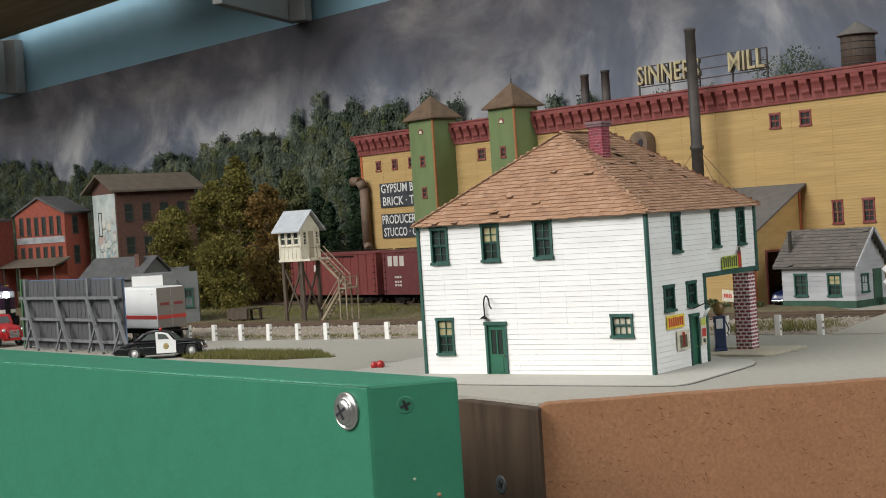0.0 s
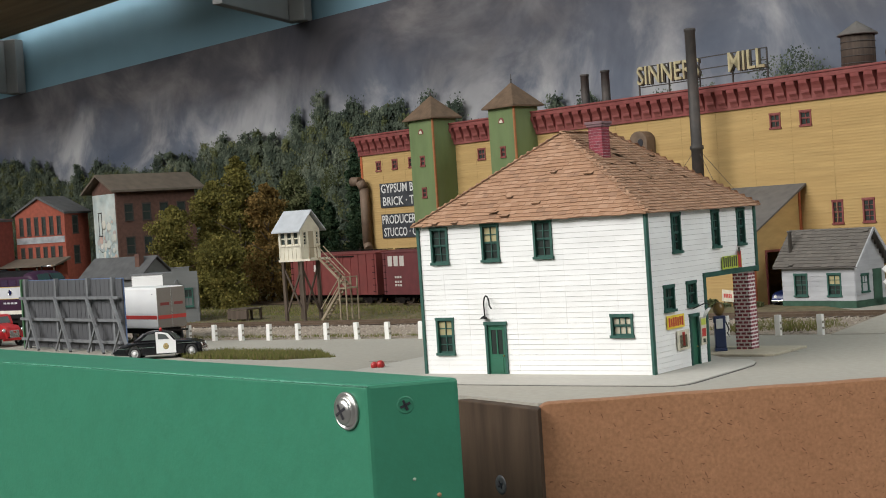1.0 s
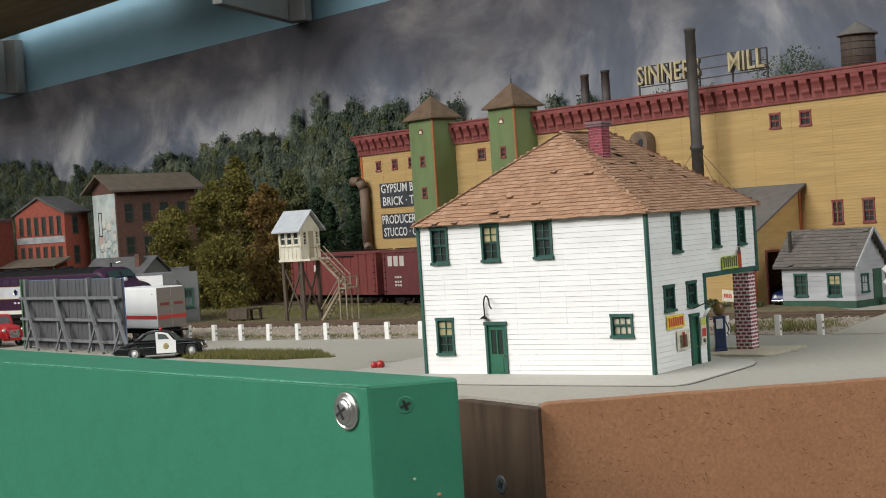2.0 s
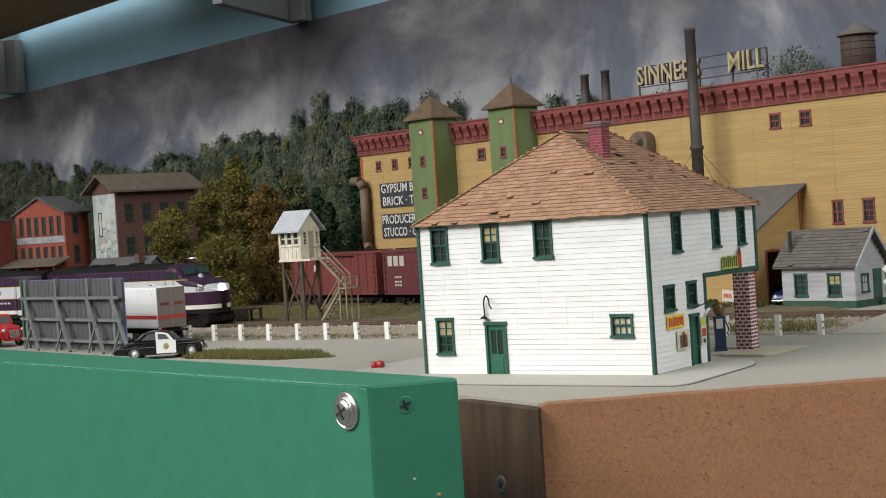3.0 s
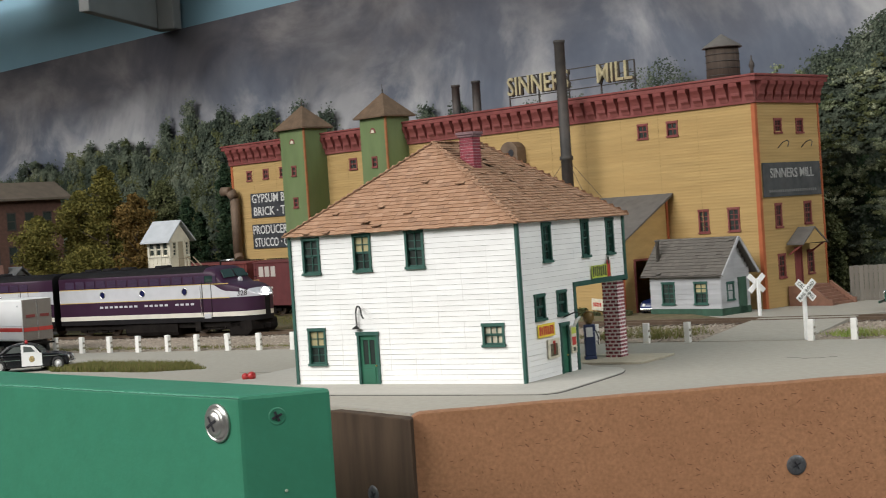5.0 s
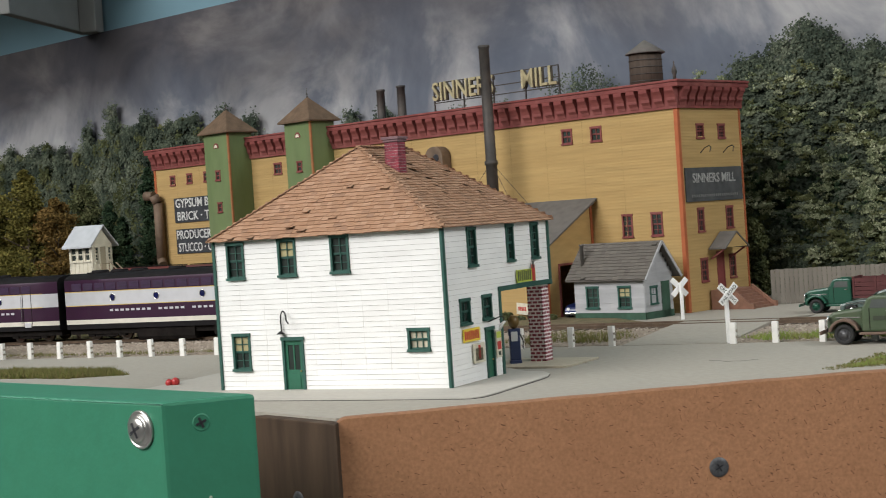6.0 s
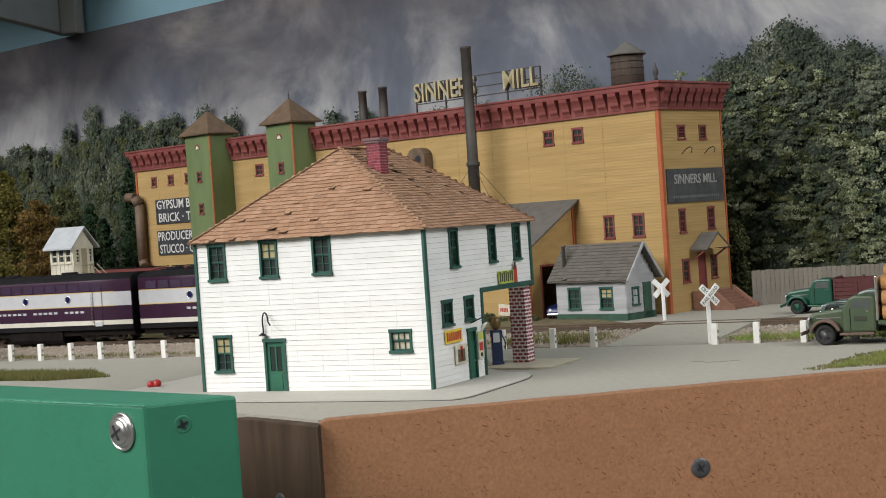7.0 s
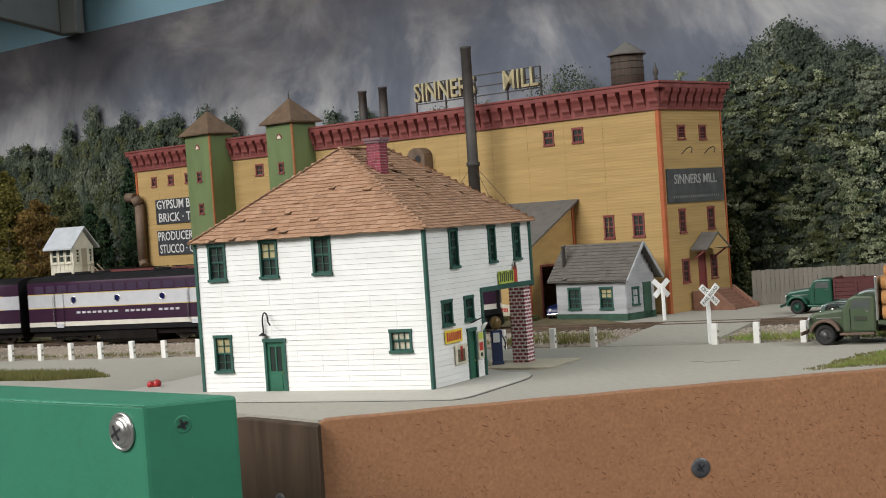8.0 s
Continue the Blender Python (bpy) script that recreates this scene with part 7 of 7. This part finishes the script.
# ---- trees and planting ----
def cards(out, centre, spread, n, size, seed, flat=False):
    """Small tilted leaf pieces scattered in an ellipsoid, denser outside; appended to out as corner arrays."""
    g = np.random.default_rng(seed)
    p = g.normal(size=(n, 3))
    p *= (g.uniform(0.1, 1.0, (n, 1)) ** 0.45) / np.linalg.norm(p, axis=1, keepdims=True)
    c = np.array(centre) + p * np.array(spread)
    u = g.normal(size=(n, 3))
    u /= np.linalg.norm(u, axis=1, keepdims=True)
    v = np.cross(u, g.normal(size=(n, 3)))
    v /= np.linalg.norm(v, axis=1, keepdims=True)
    if flat:
        c = np.array(centre) + g.normal(0, 0.62, (n, 3)) * np.array(spread)
        a = g.uniform(0, 6.28, n)
        tilt = g.normal(0, 0.25, (n, 2))
        u = np.stack([np.cos(a), tilt[:, 0], np.sin(a)], 1)
        v = np.stack([-np.sin(a), tilt[:, 1], np.cos(a)], 1)
    s = size * g.uniform(0.5, 1.4, (n, 1))
    out.append(np.stack([c - 0.5 * s * u - 0.1 * s * v, c - 0.55 * s * v, c + 0.55 * s * u, c + 0.1 * s * u + 0.6 * s * v], 1))


def foliage(name, out, material):
    co = np.concatenate(out).reshape(-1, 3)
    n = len(co)
    me = bpy.data.meshes.new(name)
    me.vertices.add(n)
    me.vertices.foreach_set("co", co.ravel())
    me.loops.add(n)
    me.loops.foreach_set("vertex_index", np.arange(n, dtype=np.int32))
    me.polygons.add(n // 4)
    me.polygons.foreach_set("loop_start", np.arange(0, n, 4, dtype=np.int32))
    me.update(calc_edges=True)
    me.materials.append(material)
    return me


M_trunk = mat("tree_bark", (0.10, 0.075, 0.05), 0.95, vary=0.3, scale=200)
PAL = {
    "autumn": leafy("autumn_foliage", [(0.070, 0.066, 0.018), (0.115, 0.105, 0.027), (0.155, 0.135, 0.034), (0.195, 0.160, 0.044)], 0.9, 70, 0.5),
    "rust": leafy("rust_foliage", [(0.095, 0.064, 0.020), (0.150, 0.098, 0.030), (0.175, 0.108, 0.034), (0.21, 0.135, 0.045)], 0.9, 70, 0.5),
    "dark": leafy("dark_conifer_foliage", [(0.016, 0.034, 0.018), (0.030, 0.056, 0.030), (0.048, 0.078, 0.040), (0.066, 0.098, 0.050)], 0.9, 70, 0.6),
    "olive": leafy("olive_foliage", [(0.032, 0.040, 0.018), (0.066, 0.078, 0.034), (0.105, 0.115, 0.050), (0.15, 0.155, 0.075)], 0.9, 45, 0.3),
    # Printed woods: their light and shade is put into these leaf tones.
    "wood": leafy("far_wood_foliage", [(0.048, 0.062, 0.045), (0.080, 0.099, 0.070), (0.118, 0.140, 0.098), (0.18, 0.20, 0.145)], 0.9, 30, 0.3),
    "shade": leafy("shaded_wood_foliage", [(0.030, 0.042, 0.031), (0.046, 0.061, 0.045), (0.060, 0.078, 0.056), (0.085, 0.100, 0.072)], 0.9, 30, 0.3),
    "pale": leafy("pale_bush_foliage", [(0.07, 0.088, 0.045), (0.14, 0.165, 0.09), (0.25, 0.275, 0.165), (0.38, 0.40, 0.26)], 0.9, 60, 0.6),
}


def tree(x, y, h, r, tone, label, rng, pointed=0.6, leaf=0.0019):
    t = thing("tree", pose(x, y, 0), label, "tree")
    tr = bmesh.new()
    add_tube(tr, (0, 0, 0), (0.001, 0, h * 0.85), 0.0026, 0.0006, 8)
    for i in range(9):
        a, z = rng.uniform(0, 6.28), h * rng.uniform(0.2, 0.8)
        ln = r * (1 - z / h) * 1.1
        add_tube(tr, (0, 0, z), (ln * math.cos(a), ln * math.sin(a), z + ln * 0.5), 0.0010, 0.0003, 6)
    part("trunk", tr, M_trunk, t)
    out = []
    for i in range(70):
        f = (i + 0.5) / 70
        z = h * (0.06 + 0.92 * f)
        rr = r * (1 - f * pointed) * (0.8 + 0.2 * math.sin(f * 9))
        if f > 0.85:
            rr *= (1 - f) / 0.15 * 0.8 + 0.2
        a = rng.uniform(0, 6.28)
        d = rr * rng.uniform(0.2, 0.9)
        s = rr * rng.uniform(0.30, 0.50) + 0.003
        cards(out, (d * math.cos(a), d * math.sin(a), z), (s, s, s * 0.7), 260, leaf, rng.randrange(10 ** 6))
    tagged(part("crown", foliage("crown", out, PAL[tone]), None, t), kind="stuff")
    return t


rng = random.Random(8)
tree(-0.361, 1.559, 0.106, 0.042, "autumn", "full olive-gold model tree beside the town", rng, 0.5)
tree(-0.326, 1.590, 0.130, 0.046, "autumn", "tall olive-gold model tree beside the town", rng, 0.6)
tree(-0.294, 1.573, 0.154, 0.050, "autumn", "tallest pointed olive-gold model tree", rng, 0.75)
tree(-0.262, 1.560, 0.122, 0.042, "rust", "rust-brown autumn model tree", rng, 0.6)
tree(-0.236, 1.580, 0.092, 0.036, "rust", "low rust-brown autumn model tree", rng, 0.5)
tree(-0.300, 1.500, 0.072, 0.036, "autumn", "bushy olive-gold model tree", rng, 0.4)
tree(-0.222, 1.640, 0.118, 0.028, "dark", "dark green model conifer", rng, 0.8)
tree(-0.203, 1.590, 0.100, 0.022, "dark", "slim dark green model conifer", rng, 0.85)
tree(-0.180, 1.650, 0.152, 0.030, "dark", "tall dark green model conifer beside the mill", rng, 0.8)
tree(-0.255, 1.700, 0.140, 0.034, "olive", "olive green model tree against the backdrop", rng, 0.6)
tree(0.3130, 1.1200, 0.060, 0.012, "olive", "small olive bush tree at the mill's end wall", rng, 0.4)

# woods printed on the backdrop: dense leafy masses close against it, with an uneven skyline
woods = thing("far_woods", MILL, "dark green wooded skyline against the backdrop", "woods", kind="stuff")
def wood_mass(name, trees, tones, y0, y1, leaf, rng, density=1.0, low=0.04):
    outs = {t: [] for t in tones}
    for x, top, w in trees:
        rows = max(5, int(top * (1 - low) / 0.016))
        for i in range(rows):
            f = (i + 0.5) / rows
            z = top * (low + (0.97 - low) * f)
            ww = w * (1.15 if f < 0.6 else 1.15 * (1 - (f - 0.6) / 0.4 * 0.75))
            for _ in range(4):
                cx = x + rng.uniform(-ww, ww) * 0.8
                s = rng.uniform(0.006, 0.013) * (1.0 if f < 0.85 else 0.7)
                cz = z + rng.uniform(-0.006, 0.004)
                for _ in range(3):
                    tone = tones[min(len(tones) - 1, int(rng.random() * len(tones)))]
                    at = (cx + rng.gauss(0, s * 0.5), rng.uniform(y0, y1), cz + rng.gauss(0, s * 0.4))
                    cards(outs[tone], at, (s * rng.uniform(0.5, 1.0), 0.002, s * rng.uniform(0.4, 0.8)), int(62 * density), leaf, rng.randrange(10 ** 6), True)
    for tone in sorted(set(tones)):
        tagged(part(name, foliage(name, outs[tone], PAL[tone]), None, woods), kind="stuff")


line = [(-2.033, 0.231), (-1.887, 0.218), (-1.750, 0.214), (-1.661, 0.178), (-1.530, 0.193), (-1.406, 0.175), (-1.318, 0.198), (-1.241, 0.181), (-1.184, 0.209), (-1.119, 0.213),
        (-1.052, 0.201), (-0.987, 0.201), (-0.935, 0.218), (-0.881, 0.226), (-0.825, 0.217), (-0.789, 0.201), (-0.736, 0.202), (-0.660, 0.182), (-0.535, 0.185), (-0.435, 0.186)]
left = []
for (xa, za), (xb, zb) in zip(line, line[1:]):
    n = max(2, int((xb - xa) / 0.024))
    left += [(xa + (xb - xa) * i / n, (za + (zb - za) * i / n) * rng.uniform(0.93, 1.03), 0.020) for i in range(n)]
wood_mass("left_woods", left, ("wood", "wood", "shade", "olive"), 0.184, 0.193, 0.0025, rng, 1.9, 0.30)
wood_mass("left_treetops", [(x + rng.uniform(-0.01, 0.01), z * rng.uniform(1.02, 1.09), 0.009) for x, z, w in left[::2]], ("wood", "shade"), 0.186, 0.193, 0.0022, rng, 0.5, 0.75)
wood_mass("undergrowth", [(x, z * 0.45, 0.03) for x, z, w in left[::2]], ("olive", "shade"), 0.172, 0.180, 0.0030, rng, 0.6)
wood_mass("mill_treetops", [(-0.251, 0.193, 0.006), (-0.233, 0.198, 0.007), (-0.216, 0.207, 0.008), (-0.204, 0.196, 0.007), (-0.190, 0.188, 0.007), (-0.322, 0.184, 0.008), (-0.370, 0.186, 0.008)], ("wood", "shade"), 0.168, 0.190, 0.0017, rng, 0.13, 0.72)
rl = [(-0.0900, 0.166), (-0.0765, 0.172), (-0.0690, 0.183), (-0.0596, 0.185), (-0.0480, 0.189), (-0.0331, 0.193), (-0.0240, 0.196), (-0.0150, 0.203), (-0.0045, 0.207), (0.0050, 0.201), (0.0140, 0.191), (0.0220, 0.184),
      (0.0310, 0.177), (0.0380, 0.184), (0.0480, 0.188), (0.0560, 0.179), (0.0640, 0.168), (0.0740, 0.164), (0.09, 0.165), (0.11, 0.168), (0.13, 0.172), (0.16, 0.17), (0.19, 0.17)]
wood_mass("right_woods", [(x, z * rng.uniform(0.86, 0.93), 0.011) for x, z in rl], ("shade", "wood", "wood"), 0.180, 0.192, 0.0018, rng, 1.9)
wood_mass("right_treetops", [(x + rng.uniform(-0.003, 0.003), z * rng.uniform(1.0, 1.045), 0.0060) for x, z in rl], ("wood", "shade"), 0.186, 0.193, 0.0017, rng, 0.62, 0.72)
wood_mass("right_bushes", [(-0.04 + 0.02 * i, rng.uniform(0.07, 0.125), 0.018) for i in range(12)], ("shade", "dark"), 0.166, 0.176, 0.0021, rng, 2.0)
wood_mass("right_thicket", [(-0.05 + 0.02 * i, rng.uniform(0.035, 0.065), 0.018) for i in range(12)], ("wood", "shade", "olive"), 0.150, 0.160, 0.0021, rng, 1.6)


def boughs(name, n, x0, x1, z0, z1, y0, y1, tones, leaf, rng):
    """Feathery leaf sprays lying in tiers before the darker wood, with gaps between them."""
    outs = {t: [] for t in tones}
    for _ in range(n):
        cx, cz, tone, w = rng.uniform(x0, x1), rng.uniform(z0, z1), rng.choice(tones), rng.uniform(0.004, 0.010)
        for k in range(rng.randint(4, 8)):
            dx = rng.gauss(0, w * 0.8)
            at = (cx + dx, rng.uniform(y0, y1), cz - abs(dx) * 0.5 + rng.gauss(0, w * 0.45))
            cards(outs[tone], at, (rng.uniform(0.0022, 0.0050), 0.002, rng.uniform(0.0010, 0.0020)), rng.randint(25, 60), leaf, rng.randrange(10 ** 6), k % 2 == 0)
    for tone in sorted(set(tones)):
        if outs[tone]:
            tagged(part(name, foliage(name, outs[tone], PAL[tone]), None, woods), kind="stuff")


# Paler sprays over shade-toned woods; lit and shaded leaves differ by colour only.
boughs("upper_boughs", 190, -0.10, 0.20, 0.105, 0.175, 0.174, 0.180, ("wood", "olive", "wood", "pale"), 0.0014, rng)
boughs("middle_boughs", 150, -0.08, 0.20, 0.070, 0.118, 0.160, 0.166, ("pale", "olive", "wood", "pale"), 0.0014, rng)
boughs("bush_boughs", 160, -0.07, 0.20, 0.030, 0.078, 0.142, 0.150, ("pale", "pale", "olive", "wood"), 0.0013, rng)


def turf(name, m, x0, x1, y0, y1, n, h, tone, label, rng, edge=0.25):
    """Tufts of static grass and flock over a patch with a ragged edge."""
    bm = bmesh.new()
    for _ in range(n):
        u, v = rng.random(), rng.random()
        x, y = x0 + (x1 - x0) * u, y0 + (y1 - y0) * v
        taper = min(1, u * 5, (1 - u) * 5, 1) * (1 - edge * noise.noise(Vector((x * 60, y * 60, 3))))
        if abs(v - 0.5) > 0.5 * max(0.15, taper):
            continue
        hh = h * rng.uniform(0.3, 1.0) * (0.6 + 0.4 * taper)
        a, t = rng.uniform(0, 6.28), rng.uniform(-0.6, 0.6) * hh
        w = rng.uniform(0.00015, 0.0004)
        c, s = math.cos(a) * w, math.sin(a) * w
        vs = [bm.verts.new(p) for p in ((x - c, y - s, 0), (x + c, y + s, 0), (x + t + c * 0.3, y + t * 0.5, hh))]
        bm.faces.new(vs)
    return solid(name, bm, PAL[tone], m, label, "grass", kind="stuff")


PAL["turf"] = leafy("verge_grass", [(0.11, 0.125, 0.03), (0.17, 0.175, 0.05), (0.20, 0.155, 0.075), (0.085, 0.11, 0.024), (0.14, 0.11, 0.055)])
PAL["lush"] = leafy("fresh_grass", [(0.15, 0.25, 0.045), (0.20, 0.28, 0.06), (0.26, 0.27, 0.09), (0.16, 0.15, 0.06)], 0.9, 60, 0.6)
def scrub(m, r, h, n, tone, label, seed):
    """A low bush of small leaves round short twigs."""
    t = thing("bush", m, label, "bush")
    tw = bmesh.new()
    for i in range(6):
        a = i * 1.05
        add_tube(tw, (0, 0, 0), (r * 0.6 * math.cos(a), r * 0.6 * math.sin(a), h * 0.7), 0.0004, 0.0002, 5)
    part("twigs", tw, M_trunk, t)
    out = []
    g = random.Random(seed)
    for _ in range(9):
        cards(out, (g.uniform(-r, r) * 0.7, g.uniform(-r, r) * 0.5, h * g.uniform(0.25, 0.75)), (r * 0.4, r * 0.4, h * 0.28), n, 0.0014, g.randrange(10 ** 6))
    tagged(part("leaves", foliage("leaves", out, PAL[tone]), None, t), kind="stuff")


scrub(MILL @ pose(-0.1134, -0.0620, 0), 0.0085, 0.0075, 120, "olive", "low olive bush beside the loading shed", 3)
scrub(MILL @ pose(-0.0985, -0.0640, 0), 0.0060, 0.0045, 90, "pale", "small pale weed clump beside the loading shed", 5)
scrub(MILL @ pose(-0.0712, -0.0600, 0), 0.0070, 0.0060, 110, "olive", "dark green weed clump at the shed corner", 7)
yard_sign = thing("yard_sign", MILL @ pose(-0.0995, -0.0580, 0), "small white board sign with worn red writing", "sign")
part("board", prism([(-0.0052, 0.0052), (0.0056, 0.0044), (0.0056, 0.0122), (-0.0046, 0.0132)], -0.0003, 0.0003, "y"), M_cream, yard_sign)
for x in (-0.0040, 0.0042):
    part("post", bar((x, 0.0007, 0), (x, 0.0007, 0.0118), 0.0006, 0.0006), M_timber, yard_sign)
for i in range(5):
    part("mark", box(-0.0032 + i * 0.0015, -0.0005, 0.0076 - i * 0.0001, -0.0022 + i * 0.0015, -0.0003, 0.0104 - i * 0.0001), M_redp, yard_sign)
turf("grass_verge", pose(-0.1650, 0.9080, 0, 0, 0, -38), -0.075, 0.062, -0.016, 0.020, 13000, 0.0042, "turf", "dry green grass verge between road and layout edge", rng)
turf("grass_verge", pose(0.2760, 0.6680, 0, 0, 0, 20), -0.062, 0.20, -0.026, 0.024, 34000, 0.0026, "lush", "fresh green grass patch at the layout edge", rng)
turf("grass_verge", pose(0.2760, 0.6680, 0, 0, 0, 20), -0.074, 0.20, -0.031, 0.030, 22000, 0.0014, "turf", "dry brown grass fringe at the layout edge", rng)
for s0, s1, o0, o1, n, hh, tone in ((-0.45, -0.02, -0.092, -0.075, 2600, 0.0024, "turf"), (0.13, 0.212, -0.092, -0.030, 2500, 0.0040, "turf"), (0.276, 0.40, -0.092, -0.060, 2600, 0.0045, "lush"), (-0.6, -0.05, 0.035, 0.10, 5000, 0.0014, "turf"), (-0.7, -0.02, 0.10, 0.24, 17000, 0.0030, "turf")):
    turf("trackside_grass", LINE @ pose(0, 0, 0.0012), s0, s1, o0, o1, n, hh, tone, "patchy grass along the railway", rng, 1.6)
ball = thing("red_knob", pose(-0.0805, 0.7850, 0), "pair of small red plastic knobs on the road", "knob")
for dx, r in ((-0.0020, 0.0019), (0.0012, 0.0022)):
    part("knob", lathe([(r * math.sin(a), r - r * math.cos(a)) for a in [0.12 + 0.29 * i for i in range(11)]], 16, pose(dx, 0, 0)), mat("red_plastic", (0.42, 0.03, 0.03), 0.35), ball)
bm = bmesh.new()
for cx, cy, ang, ln in ((0.10, 0.735, 20, 0.03), (0.175, 0.715, -25, 0.03), (-0.09, 0.83, -35, 0.03)):
    p, a = Vector((cx, cy, 0.0001)), radians(ang)
    for i in range(9):
        b = a + rng.gauss(0, 0.5)
        q = p + Vector((math.cos(b), math.sin(b), 0)) * ln / 9
        add_bar(bm, p, q, 0.00022, 0.0001)
        p = q
solid("road_cracks", bm, mat("road_crack", (0.16, 0.15, 0.13), 0.95), None, "thin dark cracks in the concrete road", "crack", kind="stuff")


def motions():
    """The train runs by at an even pace; its units keep their spacing along the line."""
    gap = 0.1868
    for k, unit in enumerate([diesel, *boosters]):
        back = NOSE + 0.0005 if k == 0 else NOSE + 0.0005 + 0.1848 + gap * (k - 1)
        walk(unit, [(t, LINE @ pose(s - back, 0, 0.0010)) for t, s in TRAIN])


motions()
